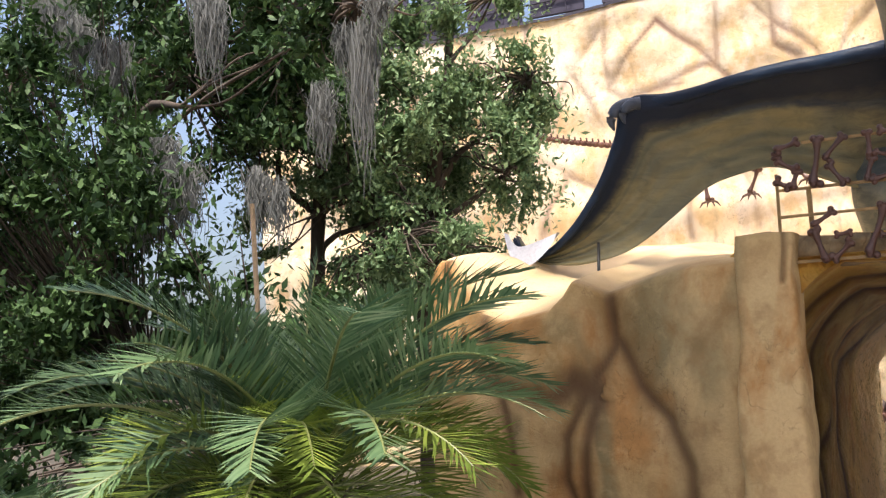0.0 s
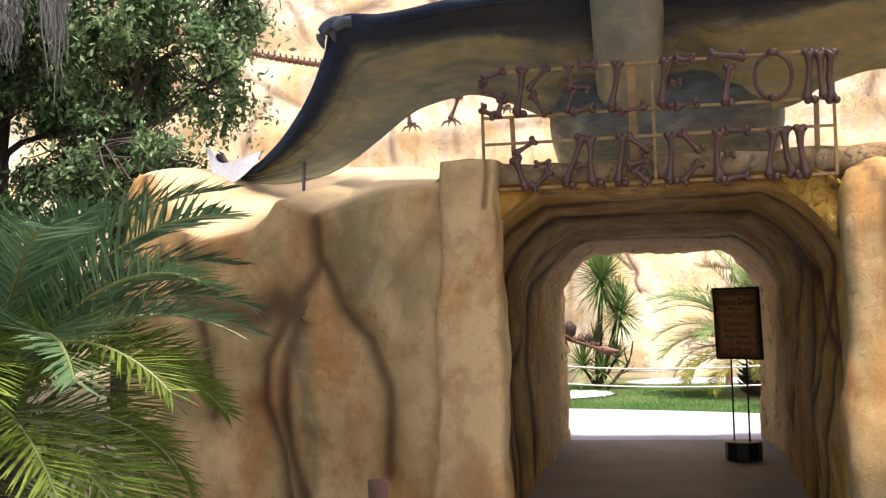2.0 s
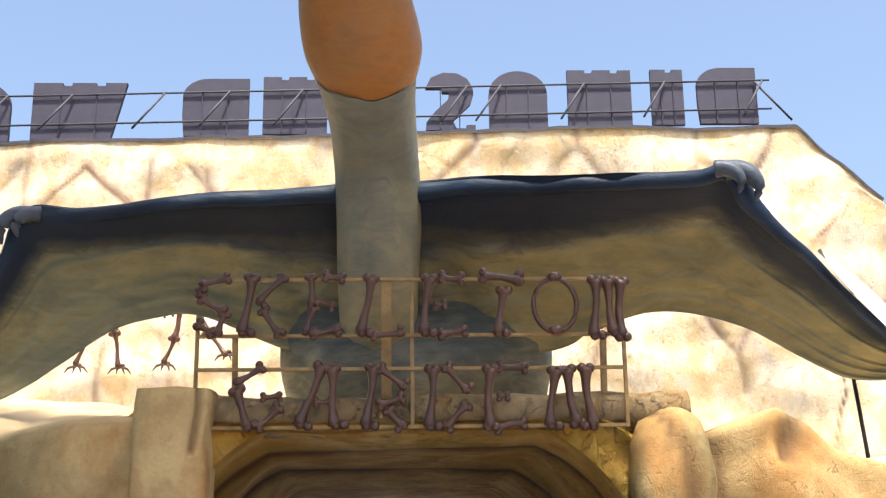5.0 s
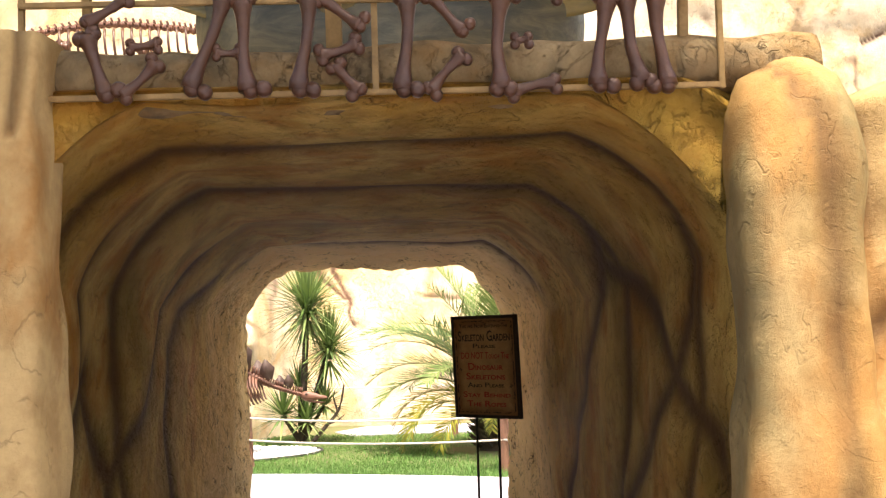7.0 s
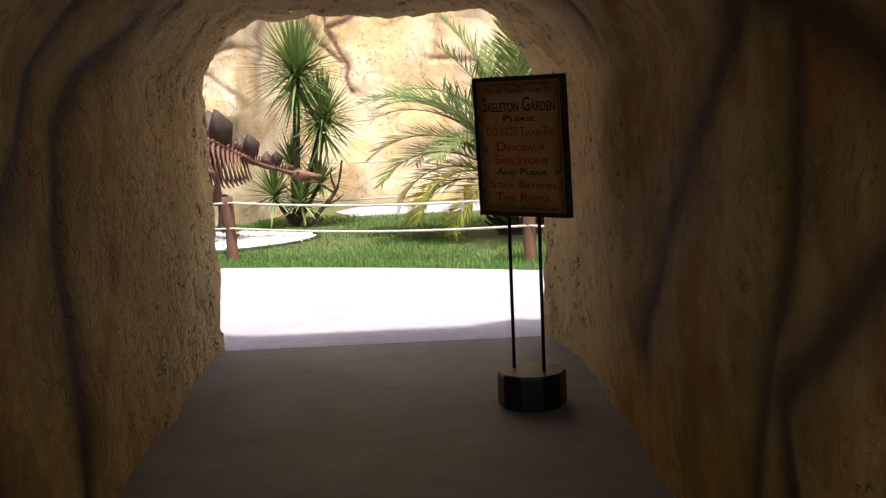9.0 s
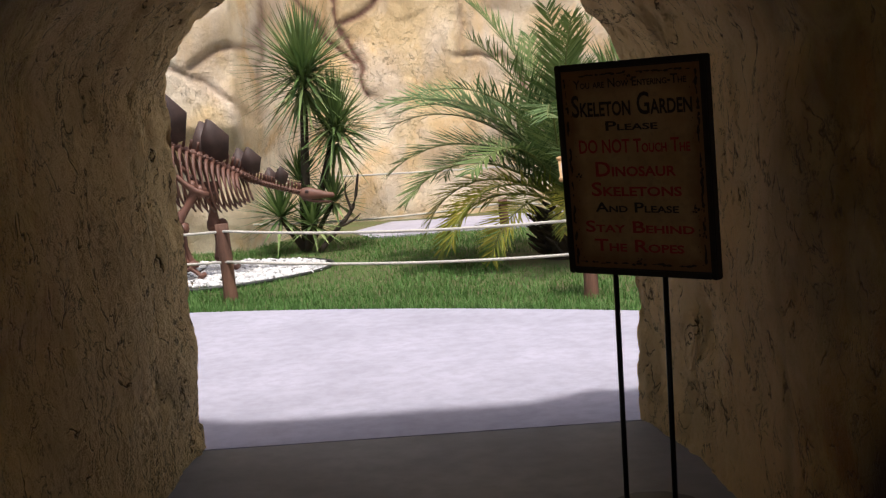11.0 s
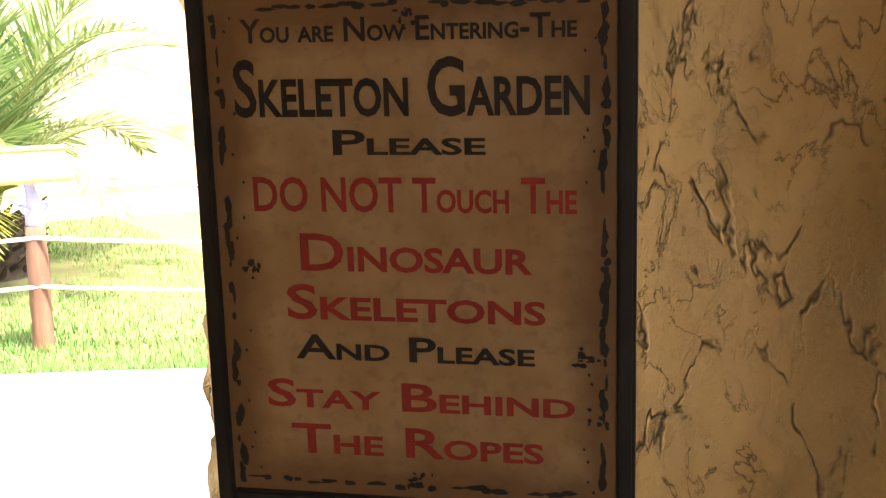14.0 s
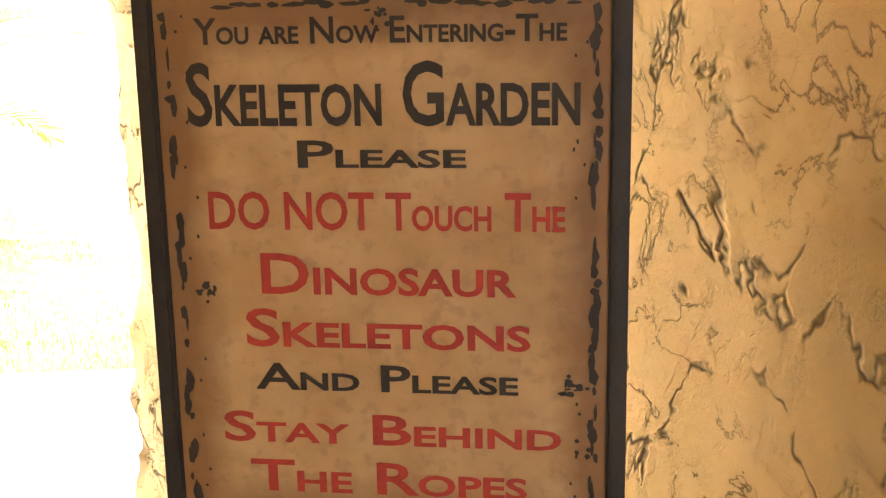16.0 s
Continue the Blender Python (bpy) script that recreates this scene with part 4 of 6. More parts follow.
# chest and neck foot are toned darker, their shade put into the colour
lay(VC, FC, 2, np.full(len(VC), 0.45))
lay(V, F, 2, 0.35 * np.clip((3.3 - V[:, 2]) / 0.35, 0, 1))
lay(VH, FH, 3)
for lead, trail, seed in ((LEAD_L, TRAIL_L, 90), (LEAD_R, TRAIL_R, 96)):
    reptile_bits = Heap()
    n, m, av, af = wing(lead, trail, seed)
    across = np.tile(np.linspace(1, 0, m), n)
    along = np.repeat(np.linspace(1, 0, n), m)
    lay(np.concatenate(reptile_bits.v), reptile_bits.f, 1, np.tile(np.clip(np.clip((across - 0.58) / 0.30, 0, 1) * np.interp(along, [0, 0.6, 0.8, 1], [1, 1, 0.72, 0.3]) + 0.42 * np.clip(along - 0.5, 0, 1) / 0.5, 0, 1), 2))
    lay(av, af, 0)
    out = -1 if lead is LEAD_L else 1
    knuckle = np.array(lead[4] if lead is LEAD_L else lead[5])
    for back_off, size in ((0.0, 1.0), (0.07, 0.8)):
        a = knuckle + np.array([-out * (0.02 + back_off), -0.02 - 0.5 * back_off, -0.045])
        c = [a, a + np.array([out * 0.06, -0.03, -0.005]) * size, a + np.array([out * 0.12, -0.05, -0.04]) * size, a + np.array([out * 0.155, -0.06, -0.11]) * size, a + np.array([out * 0.135, -0.05, -0.19]) * size]
        cv, cf = tube(smooth_rings(c, 14), np.interp(np.linspace(0, 1, 14), [0, 0.3, 0.5, 0.75, 1], [0.062, 0.056, 0.050, 0.036, 0.006]) * size, 12)
        lay(cv, cf, 4)
    tip = np.array([lead[-1], lead[-2], lead[-3], lead[-4]]) + [[0, 0, 0], [0, -0.03, 0.01], [0, -0.03, 0.01], [-out * 0.02, 0, 0]]
    tv, tf = [], []
    Q = np.array(smooth_rings(tip, 16))
    for i, q in enumerate(Q):
        w = math.sin(math.pi * i / 15) ** 0.7 * 0.125
        tv += [q + [out * 0.05, -0.07, 0.03 - 1.1 * w], q + [out * 0.05, -0.01, 0.03 + 0.35 * w]]
    tf = [(2 * i, 2 * i + 1, 2 * i + 3, 2 * i + 2) for i in range(15)]
    lay(tv, tf, 5)
statue_mesh = mesh_object("pterosaur_statue", np.concatenate(statue.v), statue.f, NAVY, seam=np.concatenate(tone))
for m in (MEMBRANE, NECK, BEAK, CLAW, WHITE):
    statue_mesh.data.materials.append(m)
statue_mesh.data.polygons.foreach_set("material_index", slots)
tagged(statue_mesh, "huge grey-blue pterosaur statue with spread wings over the entrance", "statue")

for x, y, z0, z1 in ((-2.84, 8.55, 2.30, 2.62), (2.40, 8.45, 2.10, 2.72)):
    prop = rod("prop_rod", (x, y, z0 - 0.12), (x - 0.02, y + 0.12, z1 + 0.08), 0.012, DARK_METAL, None)
    tagged(prop, "thin dark steel rod propping the statue's wing", "rod", "wing props")


# ---- sign of bones over the entrance ----
def bone_mesh(name, length, r, seed=0):
    """A long bone along +x from 0 to length, with two knobs at each end."""
    k = np.linspace(0, 1, 13)
    rad = r * np.interp(k, [0, 0.08, 0.2, 0.5, 0.8, 0.92, 1], [1.55, 1.5, 1.05, 0.82, 1.05, 1.5, 1.5])
    h = Heap()
    sway = 0.05 * length * np.sin(k * math.pi + seed)
    v, f = tube(np.stack([k * length, 0 * k, sway - sway[0]], 1), rad, 10)
    h.put(v, f)
    for x in (0.0, length):
        for s in (-1, 1):
            b = bmesh.new()
            bmesh.ops.create_uvsphere(b, u_segments=10, v_segments=7, radius=r * 1.25)
            bv = np.array([(p.co.x + x, p.co.y, p.co.z + s * r * 0.95) for p in b.verts])
            b.verts.index_update()
            h.put(bv, [[q.index for q in fc.verts] for fc in b.faces])
            b.free()
    V = np.concatenate(h.v)
    V += 0.10 * r * np.stack([wave(V, 3 + seed, 0.9 / r), wave(V, 4 + seed, 0.9 / r), wave(V, 5 + seed, 0.9 / r)], 1)
    me = bpy.data.meshes.new(name)
    me.from_pydata([tuple(p) for p in V], [], h.f)
    me.materials.append(BONE)
    me.shade_smooth()
    return me


def bone_between(a, b, r, parent, material=None, name="bone", seed=0):
    a, b = Vector(a), Vector(b)
    me = bone_mesh(name, (b - a).length, r, seed)
    if material:
        me.materials[0] = material
    ob = new(name, me)
    ob.parent = parent
    d = (b - a).normalized()
    side = Vector((0, 1, 0))
    up = d.cross(side).normalized()
    side = up.cross(d)
    m = Matrix((d, side, up)).transposed().to_4x4()
    ob.matrix_basis = Matrix.Translation(a) @ m
    return ob


FY = 7.54
RAILS = (2.31, 2.597, 2.765, 3.052)
sign_frame = thing("sign_frame", (-0.215, FY, RAILS[0]), "ochre painted steel frame that carries the bone letters", "sign frame")


def bar(name, a, b, thick, parent, origin, material=FRAME_METAL):
    a, b = Vector(a) - Vector(origin), Vector(b) - Vector(origin)
    length = (b - a).length
    bm = box_bm((length, thick, thick), (length / 2, 0, 0), 0.003)
    d = (b - a).normalized()
    ref = Vector((0, 1, 0)) if abs(d.y) < 0.9 else Vector((0, 0, 1))
    up = d.cross(ref).normalized()
    m = Matrix((d, up.cross(d), up)).transposed().to_4x4()
    bmesh.ops.transform(bm, matrix=Matrix.Translation(a) @ m, verts=bm.verts)
    return part(name, bm, material, parent)


O = (-0.215, FY, RAILS[0])
for z, x0, x1 in ((RAILS[0], -1.295, 0.84), (RAILS[1], -1.295, 0.84), (RAILS[2], -1.28, 0.84), (RAILS[3], -1.12, 0.87)):
    bar("rail", (x0, FY, z), (x1, FY, z), 0.018, sign_frame, O)
for x, z0, z1 in ((-1.29, RAILS[0], RAILS[2] + 0.1), (0.845, RAILS[0], RAILS[2] + 0.1), (-0.22, RAILS[0], RAILS[3])):
    bar("upright", (x, FY + 0.019, z0 - 0.009), (x, FY + 0.019, z1 + 0.009), 0.019, sign_frame, O)
for x, wide in ((-1.105, 0.028), (0.745, 0.03)):
    bar("support", (x, FY + 0.09, 2.44), (x, FY + 0.04, RAILS[2] + 0.01), wide, sign_frame, O)
bar("support", (-0.35, FY + 0.14, 2.46), (-0.35, FY + 0.05, RAILS[3] + 0.02), 0.05, sign_frame, O)

# bones of each letter, as (x, z) to (x, z)
TOP_ROW = {
    "S": ((-1.134, 3.054, -1.267, 3.007), (-1.274, 2.999, -1.275, 2.957), (-1.269, 2.952, -1.153, 2.878), (-1.145, 2.878, -1.194, 2.772), (-1.204, 2.772, -1.284, 2.827)),
    "K": ((-1.019, 3.064, -1.038, 2.763), (-0.861, 3.060, -0.972, 2.913), (-0.963, 2.892, -0.869, 2.761)),
    "E": ((-0.728, 3.062, -0.707, 2.911), (-0.707, 2.906, -0.735, 2.766), (-0.661, 3.062, -0.561, 3.048), (-0.693, 2.932, -0.613, 2.903), (-0.718, 2.768, -0.581, 2.783)),
    "L": ((-0.425, 3.058, -0.452, 2.758), (-0.424, 2.758, -0.267, 2.783)),
    "E ": ((-0.131, 3.056, -0.137, 2.756), (-0.079, 3.053, 0.034, 3.042), (-0.107, 2.908, -0.051, 2.910), (-0.084, 2.761, 0.049, 2.773)),
    "T": ((0.128, 3.055, 0.332, 3.046), (0.245, 2.993, 0.227, 2.753)),
    "N": ((0.702, 3.044, 0.709, 2.739), (0.764, 3.043, 0.810, 2.757), (0.835, 3.038, 0.832, 2.733)),
}
LOW_ROW = {
    "G": ((-0.955, 2.606, -1.074, 2.513), (-1.081, 2.498, -0.998, 2.308), (-0.981, 2.303, -0.868, 2.411), (-0.956, 2.454, -0.862, 2.458)),
    "A": ((-0.665, 2.613, -0.750, 2.305), (-0.615, 2.603, -0.572, 2.304), (-0.700, 2.432, -0.618, 2.431)),
    "R": ((-0.414, 2.606, -0.426, 2.300), (-0.384, 2.598, -0.248, 2.511), (-0.389, 2.414, -0.264, 2.453), (-0.341, 2.391, -0.272, 2.296)),
    "D": ((-0.121, 2.596, -0.115, 2.294), (-0.056, 2.603, 0.063, 2.485), (0.049, 2.412, -0.056, 2.293)),
    "E  ": ((0.167, 2.596, 0.164, 2.291), (0.205, 2.596, 0.344, 2.587), (0.198, 2.448, 0.251, 2.450), (0.184, 2.291, 0.332, 2.317)),
    "N ": ((0.487, 2.586, 0.474, 2.293), (0.545, 2.590, 0.590, 2.304), (0.637, 2.597, 0.642, 2.291)),
}
for letter, strokes in (*TOP_ROW.items(), *LOW_ROW.items()):
    ends_x = [s[0] for s in strokes] + [s[2] for s in strokes]
    ends_z = [s[1] for s in strokes] + [s[3] for s in strokes]
    base = (sum(ends_x) / len(ends_x), FY - 0.045, min(ends_z))
    holder = thing("bone_letter", base, "letter " + letter.strip() + " built of brown stained bones on the sign frame", "sign letter", "bone letters of the sign")
    for k, (x0, z0, x1, z1) in enumerate(strokes):
        length = math.hypot(x1 - x0, z1 - z0)
        fat = 0.0205 if length > 0.2 else 0.0165 if length > 0.095 else 0.0125
        cut = min(0.35, 0.5 * fat / length)
        dx, dz = (x1 - x0) * cut, (z1 - z0) * cut
        bone_between((x0 + dx - base[0], 0.004 * k - 0.006, z0 + dz - base[2]), (x1 - dx - base[0], 0.004 * k - 0.006, z1 - dz - base[2]), fat, holder, None, "bone", k + len(letter))
base = (0.497, FY - 0.045, 2.77)
holder = thing("bone_letter", base, "letter O bent from a ring of brown stained bone", "sign letter", "bone letters of the sign")
w = np.linspace(0, 2 * math.pi, 41)[:-1]
ring = np.stack([0.108 * np.cos(w), 0 * w, 0.136 + 0.136 * np.sin(w)], 1)
rv, rf = tube(np.concatenate([ring, ring[:1]]), 0.0135, 10, cap=False)
mesh_object("ring", rv, rf, BONE, holder)
for z in (-0.003, 0.268):
    kv, kf = tube([(-0.03, -0.01, z), (-0.012, -0.01, z + 0.012), (0.012, -0.01, z + 0.012), (0.03, -0.01, z)], [0.018, 0.026, 0.026, 0.018], 10)
    mesh_object("knob", kv, kf, BONE, holder)


# ---- boards of tall letters on the wall top, seen from behind ----
def board(outline, label):
    """outline in metres from the lower left; a plate with two stiffening ribs."""
    xs = [p[0] for p in outline]
    x0, x1 = min(xs), max(xs)
    holder = thing("letter_board", ((x0 + x1) / 2, 25.95, 10.86 + 0.025 * x0), label, "letter board", "letter boards on the wall")
    bm = bmesh.new()
    f = bm.faces.new([bm.verts.new((x - (x0 + x1) / 2, 0, z)) for x, z in outline])
    r = bmesh.ops.extrude_face_region(bm, geom=[f])
    bmesh.ops.translate(bm, vec=(0, 0.12, 0), verts=[g for g in r["geom"] if isinstance(g, bmesh.types.BMVert)])
    bmesh.ops.recalc_face_normals(bm, faces=bm.faces[:])
    part("plate", bm, BOARD_BACK, holder)
    wide = x1 - x0
    for q in (0.3, 0.68):
        part("rib", box_bm((0.025, 0.03, 1.0), ((q - 0.5) * wide, -0.016, 0.55), 0.004), BOARD_BACK, holder)
    return holder


def top_notched(x0, x1, h, n):
    pts = [(x0, 0.02), (x1, 0.02), (x1, h)]
    w = (x1 - x0) / (2 * n + 1)
    for k in range(n, 0, -1):
        a = x0 + w * (2 * k)
        pts += [(a, h), (a, h - 0.07), (a - w * 0.6, h - 0.07), (a - w * 0.6, h)]
    return pts + [(x0, h)]


def top_round(x0, x1, h):
    c, a = (x0 + x1) / 2, (x1 - x0) / 2
    return [(x0, 0.02), (x1, 0.02)] + [(c + a * math.cos(w), h - 0.55 + 0.55 * math.sin(w)) for w in np.linspace(0, math.pi, 18)]


def half_round(x0, x1, h):
    return [(x0 + 0.04, 0.02), (x1, 0.02), (x1, h)] + [(x0 + 0.55 - 0.55 * math.sin(w), h - 0.42 * (1 - math.cos(w)) ) for w in np.linspace(0.0, math.pi / 2, 9)] + [(x0, 0.5)]


K = 1.043
board(half_round(6.02 * K, 7.30 * K, 1.35), "purple-grey letter-shaped plate with one rounded corner, seen from behind")
board(top_notched(5.03 * K, 5.72 * K, 1.33, 1), "narrow purple-grey letter plate with a notched top")
board(top_notched(3.24 * K, 4.60 * K, 1.36, 2), "wide purple-grey letter plate with a notched top")
board(top_round(1.56 * K, 2.80 * K, 1.38), "round-topped purple-grey letter plate")
S0 = 0.12
two = [(1.20, 0.02), (1.20, 0.14), (1.0, 0.14), (1.0, 0.06), (0.78, 0.06), (0.70, 0.24), (1.08, 0.62), (1.16, 0.86), (1.14, 1.04), (1.02, 1.24), (0.80, 1.36), (0.50, 1.38), (0.22, 1.26), (0.10, 1.0), (0.46, 1.0), (0.46, 0.90), (0.62, 0.90), (0.60, 0.74), (0.30, 0.44), (0.12, 0.2), (0.10, 0.02)]
board([(S0 * K + x, z) for x, z in two][::-1], "curled purple-grey letter plate seen from behind")
board(top_notched(-1.6 * K, -0.2 * K, 1.36, 1), "purple-grey letter plate behind the statue's neck")
board(top_notched(-3.20 * K, -1.86 * K, 1.36, 2), "wide purple-grey letter plate with a toothed top")
board(half_round(-4.88 * K, -3.50 * K, 1.36), "purple-grey letter plate with a rounded corner beside a brace")
board([(-8.0 * K, 0.02), (-6.35 * K, 0.02), (-6.05 * K, 1.34), (-6.5 * K, 1.34), (-6.5 * K, 1.27), (-6.7 * K, 1.27), (-6.7 * K, 1.34), (-7.2 * K, 1.34), (-7.2 * K, 1.27), (-7.4 * K, 1.27), (-7.4 * K, 1.34), (-8.0 * K, 1.34)], "wide slanted purple-grey letter plate with a notched top")
board(top_round(-9.75 * K, -8.45 * K, 1.40), "large round-topped purple-grey letter plate")
board(half_round(-11.4 * K, -10.0 * K, 1.38), "purple-grey letter plate with a rounded corner")
board(top_notched(-12.7 * K, -11.7 * K, 1.38, 1), "purple-grey letter plate farther along the wall")
board(half_round(-14.4 * K, -13.0 * K, 1.38), "purple-grey letter plate at the far end")
rack = thing("letter_rack", (0, 25.9, 10.86), "thin steel rails and slanted braces behind the letter boards", "rack")
for z in (0.32, 1.0):
    v, f = tube([(-15.2, 0, z - 0.36), (7.9, 0, z + 0.19)], 0.022, 6)
    mesh_object("rail", v, f, STEEL, rack)
for x in (-14, -12.4, -10.6, -9.0, -7.6, -5.6, -4.2, -2.6, 1.0, 1.75, 3.6, 5.4, 7.6):
    z = 0.024 * x
    v, f = tube([(x - 0.45, -0.42, z + 0.02), (x + 0.15, -0.02, z + 1.02)], 0.025, 6)
    mesh_object("brace", v, f, STEEL, rack)
v, f = tube([(8.3, -0.1, 0.2), (7.55, -0.02, 1.15)], 0.025, 6)
mesh_object("brace", v, f, STEEL, rack)


# ---- notice on a stand in the tunnel ----
def paper_material():
    m, t, b = node_material("aged_parchment_print", 0.45)
    n = tex(t, "ShaderNodeTexNoise", 9, 5, 0.6)
    n2 = tex(t, "ShaderNodeTexNoise", 45, 4, 0.6)
    n3 = tex(t, "ShaderNodeTexNoise", 4, 5, 0.65, (1, 1, 1), 0.8)
    c = mix(t, ramp(t, n.outputs[0], ((0.35, (0,)), (0.68, (1,)))), (0.47, 0.31, 0.145), (0.37, 0.22, 0.088))
    c = mix(t, ramp(t, n3.outputs[0], ((0.56, (0,)), (0.70, (0.55,)))), c, (0.25, 0.135, 0.05))
    c = mix(t, ramp(t, n2.outputs[0], ((0.36, (0.4,)), (0.46, (0,)))), c, (0.26, 0.16, 0.08))
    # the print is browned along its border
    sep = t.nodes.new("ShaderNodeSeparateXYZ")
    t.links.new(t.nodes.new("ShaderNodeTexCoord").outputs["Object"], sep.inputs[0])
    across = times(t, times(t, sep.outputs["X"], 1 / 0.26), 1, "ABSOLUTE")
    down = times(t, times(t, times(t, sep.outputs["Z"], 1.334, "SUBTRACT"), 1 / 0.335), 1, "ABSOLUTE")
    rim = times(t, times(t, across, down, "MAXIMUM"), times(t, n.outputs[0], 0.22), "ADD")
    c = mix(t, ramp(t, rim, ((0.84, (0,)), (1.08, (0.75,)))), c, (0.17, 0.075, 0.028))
    t.links.new(c, b.inputs["Base Color"])
    return m


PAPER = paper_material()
SIGN_MID = (0.375, 12.153)
turn = math.degrees(math.atan2(11.966 - 12.34, 0.586 - 0.164))
notice = thing("notice_stand", (SIGN_MID[0] + 0.012, SIGN_MID[1] + 0.014, 0), "framed parchment notice on two thin black legs in a dark drum", "sign", "", turn)
SW, SH, SB = 0.566, 0.708, 0.98
part("backing", box_bm((SW - 0.02, 0.016, SH - 0.02), (0, 0.004, SB + SH / 2), 0.002), DARK_METAL, notice)
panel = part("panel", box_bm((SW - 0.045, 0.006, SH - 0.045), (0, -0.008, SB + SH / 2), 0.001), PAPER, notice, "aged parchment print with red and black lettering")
for name, size, c in (("frame_side", (0.023, 0.036, SH), (-SW / 2 + 0.0115, 0, SB + SH / 2)), ("frame_side", (0.023, 0.036, SH), (SW / 2 - 0.0115, 0, SB + SH / 2)),
                      ("frame_rail", (SW - 0.046, 0.036, 0.023), (0, 0, SB + 0.0115)), ("frame_rail", (SW - 0.046, 0.036, 0.023), (0, 0, SB + SH - 0.0115))):
    part(name, box_bm(size, c, 0.004), SIGN_FRAME, notice, "black picture-frame moulding")
for x in (-0.105, 0.085):
    rod("leg", (x, 0.012, 0.15), (x, 0.012, SB + 0.05), 0.0095, DARK_METAL, notice)
dv, df = tube([(0, 0.02, 0.001), (0, 0.02, 0.012), (0, 0.02, 0.165), (0, 0.02, 0.18), (0, 0.02, 0.182)], [0.172, 0.178, 0.178, 0.172, 0.10], 10)
mesh_object("drum", dv, df, DARK_METAL, notice, "dark faceted drum base", smooth=False)


def lettering(words, width, height, z, material, parent, dx=0.0, y=-0.0125, small=0.64):
    cu = bpy.data.curves.new("words", "FONT")
    cu.body = words
    cu.small_caps_scale = small
    for ch in cu.body_format:
        ch.use_small_caps = True
    cu.extrude = 0.0
    cu.resolution_u = 3
    cu.offset = 0.018
    tmp = new("words", cu)
    bpy.context.view_layer.update()
    me = bpy.data.meshes.new_from_object(tmp.evaluated_get(bpy.context.evaluated_depsgraph_get()))
    bpy.data.objects.remove(tmp)
    P = np.array([tuple(v.co) for v in me.vertices])
    lo, hi = P.min(0), P.max(0)
    k = (P - (lo + hi) / 2) / (hi - lo + [0, 0, 1])
    for v, q in zip(me.vertices, k):
        v.co = (q[0] * width + dx, y, q[1] * height + z)
    # one object for each letter
    bm = bmesh.new()
    bm.from_mesh(me)
    left = set(bm.faces)
    while left:
        stack, island = [left.pop()], []
        while stack:
            f = stack.pop()
            island.append(f)
            for e in f.edges:
                for g in e.link_faces:
                    if g in left:
                        left.discard(g)
                        stack.append(g)
        vs = list({v for f in island for v in f.verts})
        at = {v: i for i, v in enumerate(vs)}
        mesh_object("letter", np.array([tuple(v.co) for v in vs]), [tuple(at[v] for v in f.verts) for f in island], material, parent, smooth=False)
    bm.free()


for words, v, wide, high, ink, dx in (("You are Now Entering-The", 0.112, 0.424, 0.030, INK, 0.0), ("Skeleton Garden", 0.213, 0.452, 0.074, INK, 0.001), ("Please", 0.310, 0.196, 0.032, INK, 0.001),
                                      ("DO NOT Touch The", 0.404, 0.418, 0.046, INK_RED, 0.002), ("Dinosaur", 0.511, 0.303, 0.050, INK_RED, 0.004), ("Skeletons", 0.605, 0.341, 0.048, INK_RED, 0.001),
                                      ("And Please", 0.691, 0.318, 0.034, INK, -0.002), ("Stay Behind", 0.783, 0.412, 0.040, INK_RED, 0.002), ("The Ropes", 0.872, 0.340, 0.042, INK_RED, -0.003)):
    lettering(words, wide, high, SB + 0.010 + SH * (1 - v), ink, panel, dx)


def blots(parent):
    """Dark worn border of the print: ragged blots along the edges."""
    bm = bmesh.new()
    r = random.Random(5)

    def blot(x, z, a, b):
        n = r.randint(5, 9)
        bm.faces.new([bm.verts.new((x + a * r.uniform(0.55, 1.1) * math.cos(-2 * math.pi * k / n), -0.0128, z + b * r.uniform(0.55, 1.1) * math.sin(-2 * math.pi * k / n))) for k in range(n)][::-1])
    for side in (-1, 1):
        z = SB + 0.045
        while z < SB + SH - 0.04:
            if r.random() < 0.72:
                blot(side * (SW / 2 - 0.038 + r.uniform(-0.004, 0.004)), z, r.uniform(0.002, 0.007), r.uniform(0.006, 0.022))
            if r.random() < 0.30:
                blot(side * (SW / 2 - 0.054 + r.uniform(-0.012, 0.006)), z, 0.002, 0.003)
            z += r.uniform(0.009, 0.02)
    for zz in (SB + 0.04, SB + SH - 0.04):
        x = -SW / 2 + 0.06
        while x < SW / 2 - 0.05:
            if r.random() < 0.8:
                blot(x, zz + r.uniform(-0.003, 0.003), r.uniform(0.006, 0.02), r.uniform(0.002, 0.006))
            x += r.uniform(0.012, 0.03)
    for cx, cz in ((-SW / 2 + 0.065, SB + SH * 0.47), (SW / 2 - 0.06, SB + SH * 0.31), (0.0, SB + 0.05), (0.0, SB + SH - 0.055)):
        for k in range(12):
            blot(cx + r.gauss(0, 0.008), cz + r.gauss(0, 0.008), r.uniform(0.0015, 0.006), r.uniform(0.0015, 0.006))
    for x, z in ((0.226, 0.222), (0.226, 0.202), (0.240, 0.207), (0.238, 0.196)):
        blot(x, SB + z * SH, 0.004, 0.004)
    for f in bm.faces:
        f.normal_update()
        if f.normal.y > 0:
            f.normal_flip()
    return tagged(part("worn_border", bm, INK, parent, "dark ragged border print"), kind="stuff")


blots(panel)
